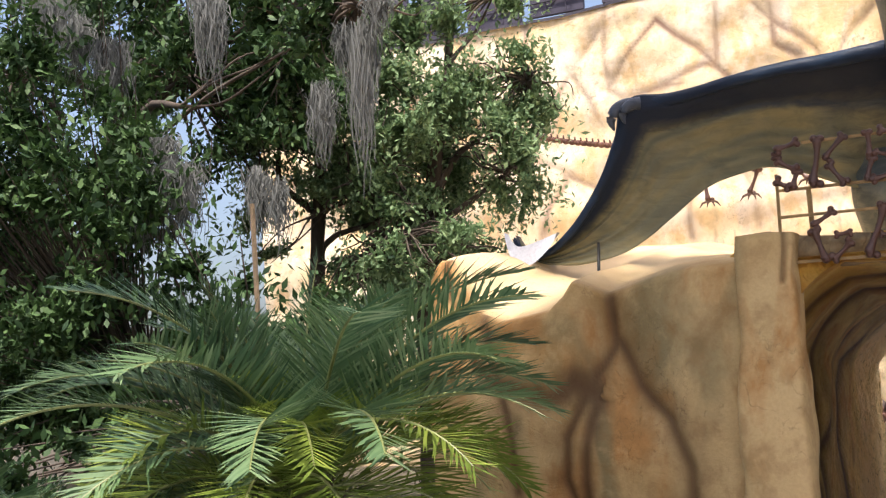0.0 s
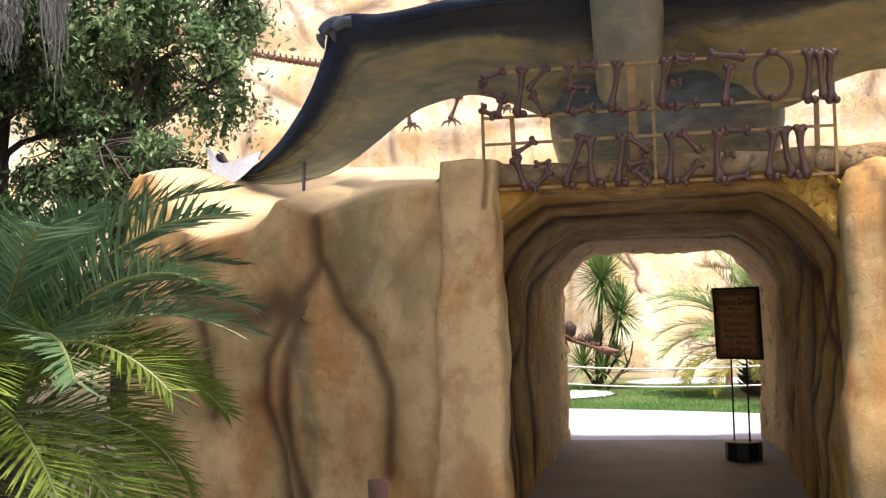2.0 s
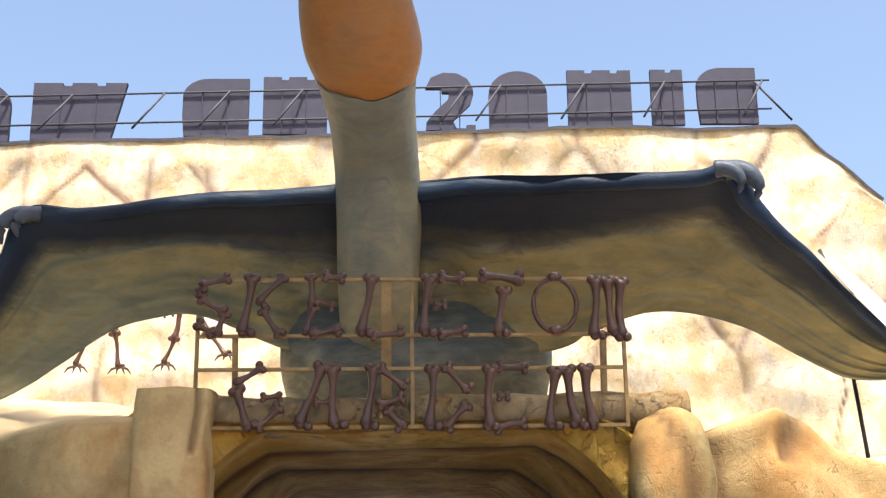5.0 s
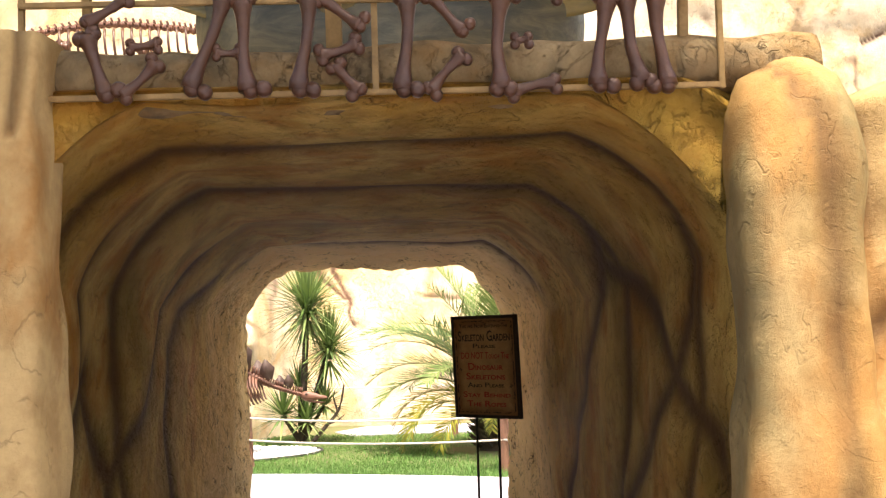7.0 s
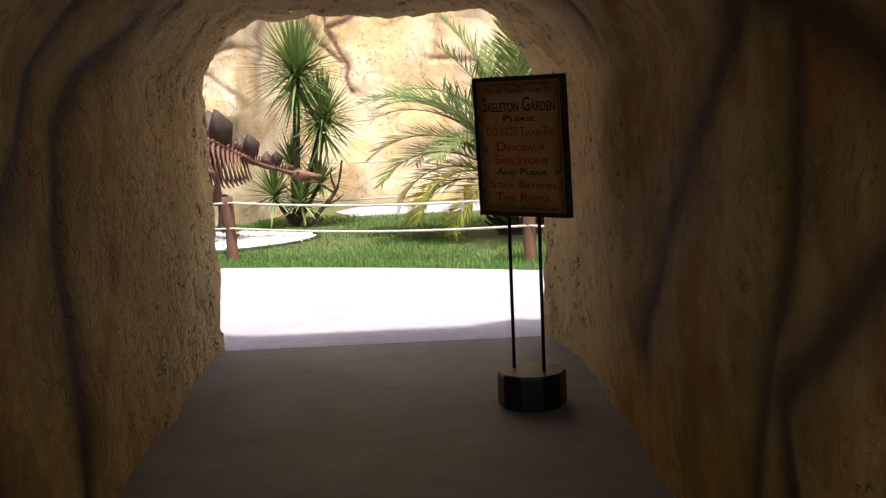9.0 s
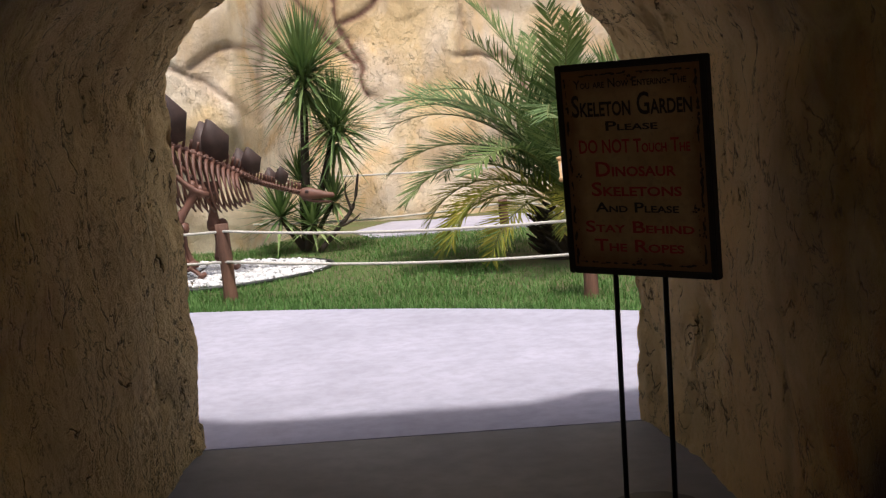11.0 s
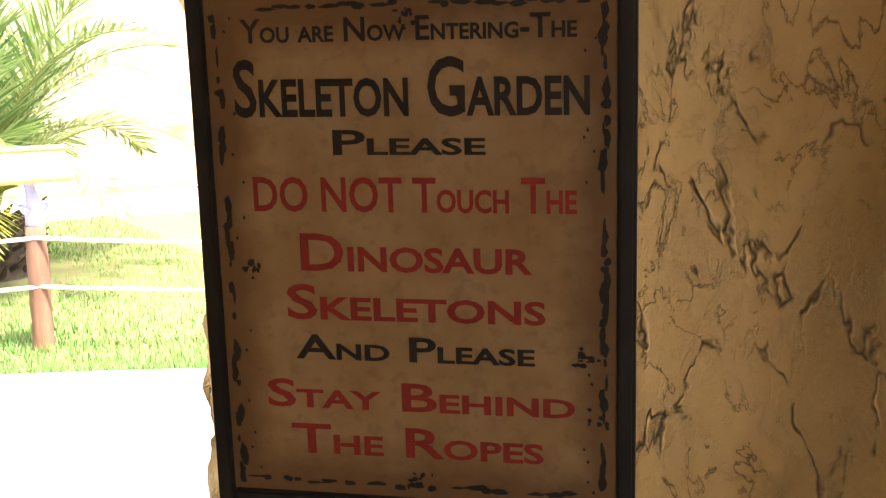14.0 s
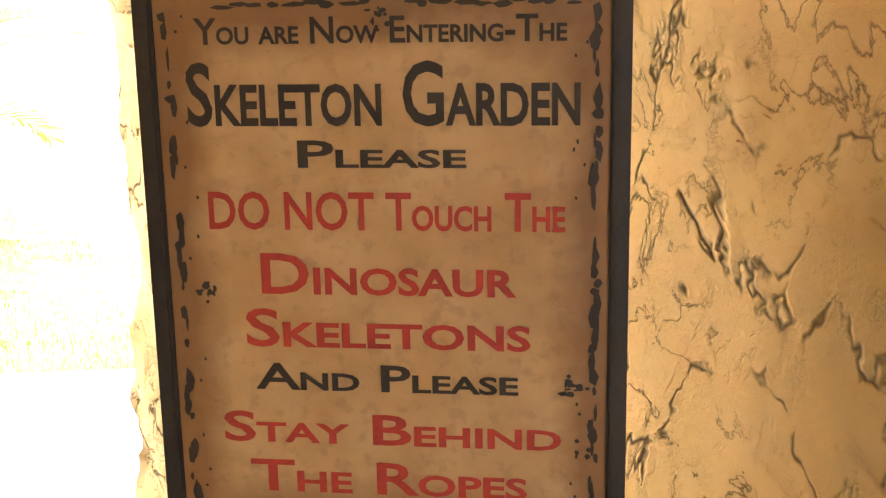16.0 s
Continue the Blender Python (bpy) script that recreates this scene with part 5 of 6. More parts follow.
# the board leans forward at its top
for ob in notice.children_recursive:
    if ob.name.split(".")[0] not in ("leg", "drum"):
        for v in ob.data.vertices:
            v.co.y -= 0.042 * (v.co.z - SB - SH / 2)


# ---- rope fence and information board ----
def fence_post(x, y, h, r=0.058, lean=0.0, seed=0):
    k = np.linspace(0, 1, 10)
    v, f = tube(np.stack([lean * k, 0 * k, -0.12 + (h + 0.12) * k], 1), r * (1 + 0.05 * np.sin(9 * k + seed)), 14)
    v[:, :2] += 0.004 * np.stack([wave(v, seed, 20), wave(v, seed + 1, 20)], 1)
    ob = mesh_object("fence_post", v, f, POST)
    ob.matrix_basis = pose(x, y, 0)
    return tagged(ob, "short round brown timber post in the grass", "post", "rope fence posts")


POSTS = [(-4.9, 19.9, 0.66), (-2.13, 18.63, 0.665), (0.905, 17.48, 0.68), (3.5, 16.1, 0.67)]
for i, (x, y, h) in enumerate(POSTS):
    fence_post(x, y, h, 0.06, -0.03 if i == 1 else 0.0, i)
tagged(fence_post(-1.83, 6.8, 0.60, 0.055, 0, 5), "dark-topped round post before the rock wall")
FAR_POSTS = [(-2.9, 22.45, 0.36), (0.53, 22.3, 0.40), (3.4, 21.6, 0.42)]
for i, (x, y, h) in enumerate(FAR_POSTS):
    fence_post(x, y, h, 0.055, 0, 7 + i)


def rope(a, b, sag, label="white twisted rope sagging between the posts"):
    k = np.linspace(0, 1, 40)
    P = np.stack([a[0] + (b[0] - a[0]) * k, a[1] + (b[1] - a[1]) * k, a[2] + (b[2] - a[2]) * k - sag * 4 * k * (1 - k)], 1)
    v, f = tube(P, 0.012, 8)
    tagged(mesh_object("rope", v, f, ROPE), label, "rope", "fence ropes")


for (x0, y0, h0), (x1, y1, h1) in zip(POSTS, POSTS[1:]):
    rope((x0, y0 - 0.055, h0 - 0.06), (x1, y1 - 0.055, h1 - 0.06), 0.05)
    rope((x0, y0 - 0.055, h0 - 0.33), (x1, y1 - 0.055, h1 - 0.33), 0.045)
for (x0, y0, h0), (x1, y1, h1) in zip(FAR_POSTS, FAR_POSTS[1:]):
    rope((x0, y0 - 0.05, h0 - 0.04), (x1, y1 - 0.05, h1 - 0.04), 0.07)
rope((-2.9, 24.4, 0.72), (3.4, 24.3, 0.72), 0.05, "thin white rope along the wall path")


def info_board(x, y, z):
    b = thing("info_board", (x, y, z), "tilted pine information board on a blue-grey bracket above a post", "information board", "", -3)
    tilt = pose(0, 0, 0.33, 38, 0, 0)
    part("board", box_bm((0.40, 0.26, 0.016), (0, 0, 0.0), 0.003, tilt), PINE, b)
    part("panel", box_bm((0.36, 0.17, 0.004), (0, -0.012, 0.0115), 0.001, tilt), PANEL_PRINT, b, "pale grey printed panel")
    for q in (-0.119, 0.119):
        part("moulding", box_bm((0.42, 0.03, 0.032), (0, q, 0.016), 0.006, tilt), PINE, b)
    for q in (-0.05, -0.02, 0.01, 0.035):
        part("print_line", box_bm((0.28, 0.008, 0.001), (0, q, 0.0145), 0, tilt), BLUE_GREY, b, "unreadable line of grey print")
    k = np.linspace(0, 1, 12)
    v, f = tube(np.stack([0.012 * np.sin(k * 6), 0 * k, 0.30 * k], 1), np.interp(k, [0, 0.2, 0.4, 0.55, 0.7, 1], [0.05, 0.06, 0.05, 0.035, 0.03, 0.036]), 12)
    mesh_object("bracket", v, f, BLUE_GREY, b, "blue-grey knobbed metal bracket")
    for s in (-1, 1):
        v, f = tube([(0, 0, 0.07), (s * 0.05, -0.01, 0.10), (s * 0.075, -0.015, 0.125)], [0.03, 0.026, 0.014], 8)
        mesh_object("bracket_lug", v, f, BLUE_GREY, b)


info_board(0.905, 17.48, 0.675)


# ---- plated dinosaur skeleton on the pebble bed ----
BED = [(-2.75 + 1.38 * math.cos(w) * (1.0 if math.cos(w) > 0 else 1.9), 20.3 + 0.98 * math.sin(w) + 0.12 * math.cos(2 * w)) for w in np.linspace(0, 2 * math.pi, 49)[:-1]]
slab("pebble_bed_base", BED, 0.004, 0.05, SOIL, "dark soil under the white pebbles", "bed")
ev, ef = tube([(x, y, 0.012) for x, y in BED + BED[:1]], 0.02, 6, cap=False)
tagged(mesh_object("bed_edging", ev, ef, EDGING), "black plastic edging around the pebble bed", "edging", kind="structure")


def pebbles():
    h = Heap()
    r = np.random.default_rng(4)
    b = bmesh.new()
    bmesh.ops.create_icosphere(b, subdivisions=1, radius=1)
    bv = np.array([tuple(v.co) for v in b.verts])
    b.verts.index_update()
    bf = [[v.index for v in f.verts] for f in b.faces]
    b.free()
    n = 0
    while n < 2600:
        w, q = r.uniform(0, 2 * math.pi), math.sqrt(r.uniform(0, 1))
        c = math.cos(w)
        x, y = -2.75 + q * 1.34 * c * (1.0 if c > 0 else 1.9), 20.3 + q * 0.94 * math.sin(w)
        if x < -4.4:
            continue
        s = r.uniform(0.016, 0.034)
        h.put(bv * s * r.uniform(0.6, 1.3, 3) * [1, 1, 0.7] + [x, y, 0.012 + r.uniform(0, 0.012)], bf)
        n += 1
    tagged(h.make("pebbles", PEBBLE, smooth=False), "white marble pebbles in the bed", "pebbles", kind="stuff")


pebbles()

SKEL_Y = 20.1
steg = thing("dinosaur_skeleton", (-3.4, SKEL_Y, 0.0), "rust-brown plated dinosaur skeleton standing on white pebbles", "skeleton")
SPINE = np.array(smooth_rings([(-1.62, 0.0, 0.80), (-1.85, 0, 0.87), (-2.06, 0.0, 0.95), (-2.33, 0, 1.10), (-2.76, 0, 1.31), (-3.3, 0, 1.52), (-3.9, 0, 1.58), (-4.5, 0, 1.42), (-5.2, 0, 1.12), (-6.0, 0, 0.95), (-6.8, 0, 0.95)], 74)) - [-3.4, 0, 0]


def vertebra_mesh(name, r, spine, wing):
    h = Heap()
    v, f = tube([(-r * 0.95, 0, 0), (-r * 0.6, 0, 0), (0, 0, 0), (r * 0.6, 0, 0), (r * 0.95, 0, 0)], [r * 1.1, r, r * 0.72, r, r * 1.1], 10)
    h.put(v, f)
    v, f = tube([(0, 0, r * 0.5), (-r * 0.3, 0, r + spine * 0.6), (-r * 0.5, 0, r + spine)], [r * 0.45, r * 0.32, r * 0.42], 6)
    h.put(v, f)
    for s in (-1, 1):
        v, f = tube([(0, s * r * 0.5, r * 0.2), (-r * 0.2, s * (r + wing), r * 0.45)], [r * 0.4, r * 0.2], 6)
        h.put(v, f)
    me = bpy.data.meshes.new(name)
    me.from_pydata([tuple(p) for p in np.concatenate(h.v)], [], h.f)
    me.materials.append(FOSSIL)
    me.shade_smooth()
    return me


verts_small, verts_big = vertebra_mesh("vertebra", 0.030, 0.060, 0.055), vertebra_mesh("vertebra", 0.040, 0.085, 0.06)
for i in range(len(SPINE) - 1):
    d = SPINE[i] - SPINE[i + 1]
    ob = new("vertebra", verts_big if 14 < i < 45 else verts_small)
    ob.parent = steg
    ob.matrix_basis = Matrix.Translation(SPINE[i]) @ pose(0, 0, 0, 0, -math.degrees(math.atan2(d[2], d[0])), 0)


def local(x, z, dy=0.0):
    return (x + 3.4, dy, z)


# skull: braincase, snout, lower jaw
sk = Heap()
v, f = ring_loft([(0, 0, 0, 0.02, 0.03, 0), (0, 0, 0.04, 0.055, 0.05, 0), (0, 0, 0.10, 0.068, 0.052, 0), (0, 0, 0.17, 0.055, 0.046, 0), (0, 0, 0.26, 0.034, 0.036, 0), (0, 0, 0.345, 0.026, 0.028, 0), (0, 0, 0.36, 0.012, 0.015, 0)], 14)
R = Matrix.Rotation(radians(97), 4, "Y")
v = np.array([tuple(R @ Vector(p)) for p in v])
sk.put(v + np.array(local(-1.63, 0.79)), f)
sk.make("skull", FOSSIL, steg, "long narrow rust-brown skull")
v, f = tube([local(-1.60, 0.735), local(-1.48, 0.70), local(-1.34, 0.685), local(-1.30, 0.69)], [0.02, 0.022, 0.017, 0.008], 8, squash=0.7)
mesh_object("jaw", v, f, FOSSIL, steg)
# dark discs stand in for the shade inside the eye sockets
for s in (-1, 1):
    v, f = tube([local(-1.545, 0.805, s * 0.048), local(-1.545, 0.805, s * 0.056)], [0.02, 0.016], 10)
    mesh_object("eye_socket", v, f, PLATE, steg, "dark disc in place of the eye socket's shade")

rib_count = 0
for i in range(19, 46):
    p = SPINE[i]
    drop = 0.55 * math.sin(math.pi * (i - 15) / 36) + 0.10
    for s in (-1, 1):
        a = np.array([p, p + [0.0, s * 0.16, -0.02], p + [0.03, s * 0.27, -drop * 0.45], p + [0.06, s * 0.24, -drop * 0.8], p + [0.10, s * 0.12, -drop]])
        v, f = tube(smooth_rings(a, 12), np.interp(np.linspace(0, 1, 12), [0, 0.5, 1], [0.018, 0.02, 0.012]), 7, squash=0.6)
        mesh_object("rib", v, f, FOSSIL, steg)


def plate(x, z, wide, high, side, tilt=0.0):
    out = [(-0.12, 0), (-0.5, 0.42), (-0.34, 0.70), (0.06, 1.06), (0.18, 1.0), (0.52, 0.50), (0.18, 0.0)]
    bm = bmesh.new()
    f = bm.faces.new([bm.verts.new((a * wide, -0.012, b * high)) for a, b in out])
    r = bmesh.ops.extrude_face_region(bm, geom=[f])
    bmesh.ops.translate(bm, vec=(0, 0.024, 0), verts=[g for g in r["geom"] if isinstance(g, bmesh.types.BMVert)])
    bmesh.ops.recalc_face_normals(bm, faces=bm.faces[:])
    bmesh.ops.bevel(bm, geom=bm.edges[:], offset=0.005, segments=2, affect="EDGES")
    bmesh.ops.transform(bm, matrix=Matrix.Translation(local(x, z, side * 0.07)) @ pose(0, 0, 0, -side * 16, tilt, side * 8), verts=bm.verts)
    part("plate", bm, PLATE, steg, "upright leaf-shaped bone plate", True)


for x, z, w, h, t in ((-1.76, 0.90, 0.15, 0.17, -10), (-2.03, 1.02, 0.22, 0.27, -14), (-2.34, 1.17, 0.31, 0.42, -16), (-2.76, 1.38, 0.38, 0.50, -14), (-3.25, 1.58, 0.46, 0.58, -6), (-3.8, 1.66, 0.5, 0.62, 0), (-4.35, 1.56, 0.44, 0.52, 8), (-4.9, 1.32, 0.34, 0.4, 16), (-5.5, 1.08, 0.24, 0.28, 20)):
    plate(x, z, w, h, -1, t)
    plate(x - 0.14, z + 0.0, w * 0.95, h * 0.97, 1, t)


def leg(hip, knee, ankle, foot, r):
    bone_between(hip, knee, r, steg, FOSSIL, "upper_leg_bone", 1)
    bone_between(knee, ankle, r * 0.72, steg, FOSSIL, "lower_leg_bone", 2)
    bone_between(Vector(knee) + Vector((0.035, 0.03, 0)), Vector(ankle) + Vector((0.03, 0.03, 0)), r * 0.55, steg, FOSSIL, "lower_leg_bone", 3)
    for k in (-1, 0, 1):
        bone_between(Vector(ankle) + Vector((0, 0.03 * k, -0.02)), Vector(foot) + Vector((0.05, 0.055 * k, 0.02)), r * 0.42, steg, FOSSIL, "toe", k)


leg(local(-2.60, 0.92, -0.22), local(-2.80, 0.56, -0.26), local(-2.74, 0.16, -0.20), local(-2.68, 0.02, -0.20), 0.050)
leg(local(-2.56, 0.90, 0.22), local(-2.52, 0.50, 0.28), local(-2.50, 0.16, 0.30), local(-2.42, 0.02, 0.30), 0.050)
leg(local(-4.35, 1.25, -0.25), local(-4.15, 0.72, -0.28), local(-4.32, 0.22, -0.26), local(-4.22, 0.02, -0.26), 0.062)
leg(local(-4.35, 1.25, 0.25), local(-4.25, 0.72, 0.28), local(-4.45, 0.22, 0.26), local(-4.35, 0.02, 0.26), 0.062)
for s in (-1, 1):
    a = [local(-2.95, 1.32, s * 0.22), local(-2.82, 1.10, s * 0.26), local(-2.62, 0.90, s * 0.24), local(-2.48, 0.84, s * 0.20)]
    v, f = tube(smooth_rings(a, 14), np.interp(np.linspace(0, 1, 14), [0, 0.5, 0.8, 1], [0.05, 0.06, 0.10, 0.06]), 10, squash=0.45)
    mesh_object("shoulder_blade", v, f, FOSSIL, steg)


# ---- skeleton hung on the tall wall ----
WY = 24.35
hung = thing("wall_skeleton", (-5.2, WY, 5.3), "dark brown long-tailed dinosaur skeleton hung on the cream wall", "skeleton")


def on_wall(x, z, dy=0.0):
    return (x + 5.2, dy, z - 5.3)


chain = smooth_rings([on_wall(-11.2, 7.65), on_wall(-9.6, 7.30), on_wall(-8.4, 7.0), on_wall(-7.3, 6.82), on_wall(-6.2, 7.0), on_wall(-5.2, 7.1), on_wall(-4.2, 7.02), on_wall(-3.4, 6.95), on_wall(-2.6, 7.25), on_wall(-2.0, 7.6)], 76)
wall_vertebra = vertebra_mesh("vertebra", 0.062, 0.06, 0.05)
for i in range(len(chain) - 1):
    d = np.array(chain[i + 1]) - np.array(chain[i])
    ob = new("vertebra", wall_vertebra)
    ob.parent = hung
    ob.matrix_basis = Matrix.Translation(chain[i]) @ pose(0, 0, 0, 0, -math.degrees(math.atan2(d[2], d[0])), 0)
for k in range(15):
    x = -6.05 + 0.155 * k
    a = [on_wall(x, 7.0, -0.08), on_wall(x + 0.03, 6.8, -0.22), on_wall(x + 0.05, 6.55, -0.2), on_wall(x + 0.07, 6.36 + 0.03 * abs(k - 7), -0.1)]
    v, f = tube(smooth_rings(a, 8), 0.024, 6)
    mesh_object("rib", v, f, BONE, hung)
for line in (((-6.0, 6.75), (-6.36, 6.0), (-6.50, 5.45)), ((-5.95, 6.72), (-5.83, 6.06), (-5.68, 5.42)), ((-4.62, 6.60), (-4.69, 5.95), (-4.83, 5.48)), ((-4.45, 6.70), (-4.05, 6.05), (-3.66, 5.66))):
    for k in (0, 1):
        bone_between(on_wall(*line[k], -0.12), on_wall(*line[k + 1], -0.12), 0.055 - 0.015 * k, hung, BONE, "leg_bone", k)
    fx, fz = line[2]
    for q in (-0.24, -0.08, 0.08, 0.2):
        v, f = tube([on_wall(fx, fz, -0.12), on_wall(fx + q * 0.7, fz - 0.06, -0.16), on_wall(fx + q, fz - 0.15, -0.14)], [0.03, 0.024, 0.008], 6)
        mesh_object("toe", v, f, BONE, hung)
tail = thing("wall_skeleton", (3.3, WY, 6.0), "thin dark tail of a second skeleton on the cream wall", "skeleton")
pts = smooth_rings([(-1.6, 0, 0.10), (-0.6, 0, -0.02), (0.1, 0, 0.08), (0.62, 0, 0.30)], 26)
for i in range(25):
    d = np.array(pts[i + 1]) - np.array(pts[i])
    ob = new("vertebra", verts_big)
    ob.parent = tail
    ob.matrix_basis = Matrix.Translation(pts[i]) @ pose(0, 0, 0, 0, -math.degrees(math.atan2(d[2], d[0])), 0)


# ---- palms ----
def frond_mesh(name, length, lift, droop, leaf, pairs, material, seed, vee=0.5, gap=0.16, broad=0.0044):
    """A feather frond that starts at the origin and runs along +x: stalk, and leaflets in two ranks."""
    r = np.random.default_rng(seed)
    n = 24
    s = np.linspace(0, 1, n)
    ang = lift - droop * s ** 1.4
    dx, dz = np.cos(ang) * length / n, np.sin(ang) * length / n
    P = np.stack([np.concatenate([[0], np.cumsum(dx)[:-1]]), 0.03 * length * np.sin(s * 2 + seed), np.concatenate([[0], np.cumsum(dz)[:-1]])], 1)
    h = Heap()
    v, f = tube(P, np.interp(s, [0, 0.15, 1], [0.022, 0.012, 0.003]) * (length / 1.4) ** 0.5, 5)
    h.put(v, f)
    nstalk = len(f)
    V, F, q = [], [], 0
    for k in range(pairs):
        u = gap + (1 - gap) * k / (pairs - 1)
        i = u * (n - 1)
        p = np.array([np.interp(i, np.arange(n), P[:, c]) for c in range(3)])
        a = float(np.interp(i, np.arange(n), ang))
        fwd, up = np.array([math.cos(a), 0, math.sin(a)]), np.array([-math.sin(a), 0, math.cos(a)])
        size = leaf * (0.55 + 0.9 * math.sin(math.pi * min(1, 0.12 + 0.8 * u)) ** 0.8) * (1 - 0.45 * u ** 4)
        for side in (-1, 1):
            open_ = 0.55 + 0.30 * u + r.normal(0, 0.10)
            v0 = vee * (1 - 0.5 * u) + r.normal(0, 0.13)
            d = fwd * math.sin(open_) + (np.array([0, side, 0]) * math.cos(v0) + up * math.sin(v0)) * math.cos(open_)
            d /= np.linalg.norm(d)
            L = size * r.uniform(0.85, 1.12)
            w = np.cross(d, up)
            w /= np.linalg.norm(w)
            w = w * broad * (length / 1.4) ** 0.5 + up * 0.002
            sag = np.array([0, 0, -0.05 * L]) * r.uniform(0.2, 1.8)
            m1, tip = p + d * L * 0.5 + sag * 0.25, p + d * L + sag
            V += [p - w * 0.5, p + w * 0.5, m1 + w, m1 - w, tip]
            F += [(q, q + 1, q + 2, q + 3), (q + 3, q + 2, q + 4)]
            q += 5
    h.put(np.array(V), F)
    me = bpy.data.meshes.new(name)
    me.from_pydata([tuple(p) for p in np.concatenate(h.v)], [], h.f)
    me.materials.append(material)
    me.materials.append(RACHIS)
    me.polygons.foreach_set("material_index", [1] * nstalk + [0] * (len(h.f) - nstalk))
    return me


def palm(place, trunk_h, trunk_r, fronds, label, seed):
    p = thing("palm_tree", place, label, "palm")
    r = np.random.default_rng(seed)
    k = np.linspace(0, 1, 14)
    v, f = tube(np.stack([0 * k, 0 * k, trunk_h * k - 0.05], 1), trunk_r * np.interp(k, [0, 0.2, 0.8, 1], [1.25, 1.0, 1.05, 0.6]), 18)
    mesh_object("trunk", v, f, PALM_TRUNK, p, "dark shaggy trunk of cut leaf bases")
    stub = Heap()
    for i in range(70):
        w, z = i * 2.4, trunk_h * (0.02 + 0.95 * i / 70)
        a = np.array([trunk_r * math.cos(w), trunk_r * math.sin(w), z])
        v, f = tube([a * [0.85, 0.85, 1], a * [1.3, 1.3, 1] + [0, 0, 0.05], a * [1.75, 1.75, 1] + [0, 0, 0.10 + 0.05 * r.random()]], [0.030, 0.024, 0.007], 5)
        stub.put(v, f)
    tagged(stub.make("leaf_base_shag", PALM_TRUNK, p, "ragged cut leaf bases", smooth=False), kind="stuff")
    for mesh, turn, tip, size in fronds:
        ob = new("frond", mesh)
        ob.parent = p
        ob.matrix_basis = Matrix.Translation((0, 0, trunk_h)) @ pose(0, 0, 0, 0, 0, turn) @ pose(0, 0, 0, r.normal(0, 8), -tip, 0) @ Matrix.Scale(size, 4)
    return p


# the young date palm beside the walk
low = frond_mesh("frond", 1.55, 0.72, 1.35, 0.26, 74, PALM, 1, 0.5, 0.14, 0.0064)
mid_f = frond_mesh("frond", 1.5, 1.05, 1.2, 0.26, 74, PALM, 2, 0.55, 0.14, 0.0064)
high = frond_mesh("frond", 1.25, 1.3, 0.8, 0.23, 66, PALM, 3, 0.6, 0.14, 0.0064)
old = frond_mesh("frond", 1.4, 0.6, 1.6, 0.26, 70, PALM_OLD, 4, 0.5, 0.14, 0.0066)
spear = frond_mesh("frond", 1.15, 1.52, 0.15, 0.16, 40, PALM, 5, 1.1, 0.35)
r0 = random.Random(3)
fr = []
for i in range(17):
    fr.append((low, i * 360 / 17 + r0.uniform(-8, 8), r0.uniform(-10, 14), r0.uniform(0.9, 1.1)))
for i in range(11):
    fr.append((mid_f, i * 360 / 11 + 15 + r0.uniform(-8, 8), r0.uniform(-8, 12), r0.uniform(0.85, 1.08)))
for i in range(10):
    fr.append((high, i * 360 / 10 + 40 + r0.uniform(-10, 10), r0.uniform(-6, 10), r0.uniform(0.7, 0.95)))
for i in range(18):
    fr.append((old, i * 360 / 18 + 5 + r0.uniform(-10, 10), r0.uniform(-14, 14), r0.uniform(0.8, 1.05)))
for i in range(13):
    fr.append((old, i * 360 / 13 + r0.uniform(-9, 9), r0.uniform(-42, -18), r0.uniform(0.75, 1.0)))
fr.append((spear, 30, 0, 1.0))
fr.append((old, -82, 48, 0.62))
fr.append((old, -74, 38, 0.55))
palm((-3.05, 4.75, 0), 1.15, 0.13, fr, "young feathery date palm with green and yellowing fronds", 6)
low2 = [(m, t + 20, q - 8, s * 0.62) for m, t, q, s in fr[::2]]
palm((-4.3, 3.95, 0), 0.85, 0.10, low2, "small dense date palm beside the larger palm", 8)
low3 = [(old if i % 3 else mid_f, i * 360 / 19 + r0.uniform(-9, 9), r0.uniform(-4, 34), r0.uniform(0.55, 0.75)) for i in range(19)]
palm((-3.25, 4.25, 0), 0.55, 0.09, low3, "low yellow-green date palm offshoot beside the larger palm", 10)
cane = rod("bamboo_cane", (-3.42, 5.1, 0.0), (-3.56, 5.15, 2.62), 0.014, BAMBOO, None)
tagged(cane, "leaning dry bamboo cane beside the palm", "cane")

# the palm in the garden
g_low = frond_mesh("frond", 2.1, 0.85, 1.75, 0.40, 62, PALM_GARDEN, 11, 0.4, 0.16, 0.0085)
g_mid = frond_mesh("frond", 2.4, 1.15, 1.6, 0.40, 66, PALM_GARDEN, 12, 0.4, 0.16, 0.0085)
g_high = frond_mesh("frond", 2.4, 1.40, 0.8, 0.40, 62, PALM_GARDEN, 13, 0.6, 0.16, 0.0085)
g_old = frond_mesh("frond", 1.7, 0.60, 2.1, 0.34, 58, PALM_YELLOW, 14, 0.4, 0.16, 0.0085)
fr2 = [(g_low, 178, 6, 1.0), (g_low, 200, -2, 0.95), (g_mid, 172, 4, 1.0), (g_mid, 150, 0, 1.0), (g_old, 192, -4, 1.0), (g_old, 176, 6, 1.05), (g_old, 208, 4, 1.0), (g_old, 225, -6, 0.85), (g_old, 262, 4, 0.7)]
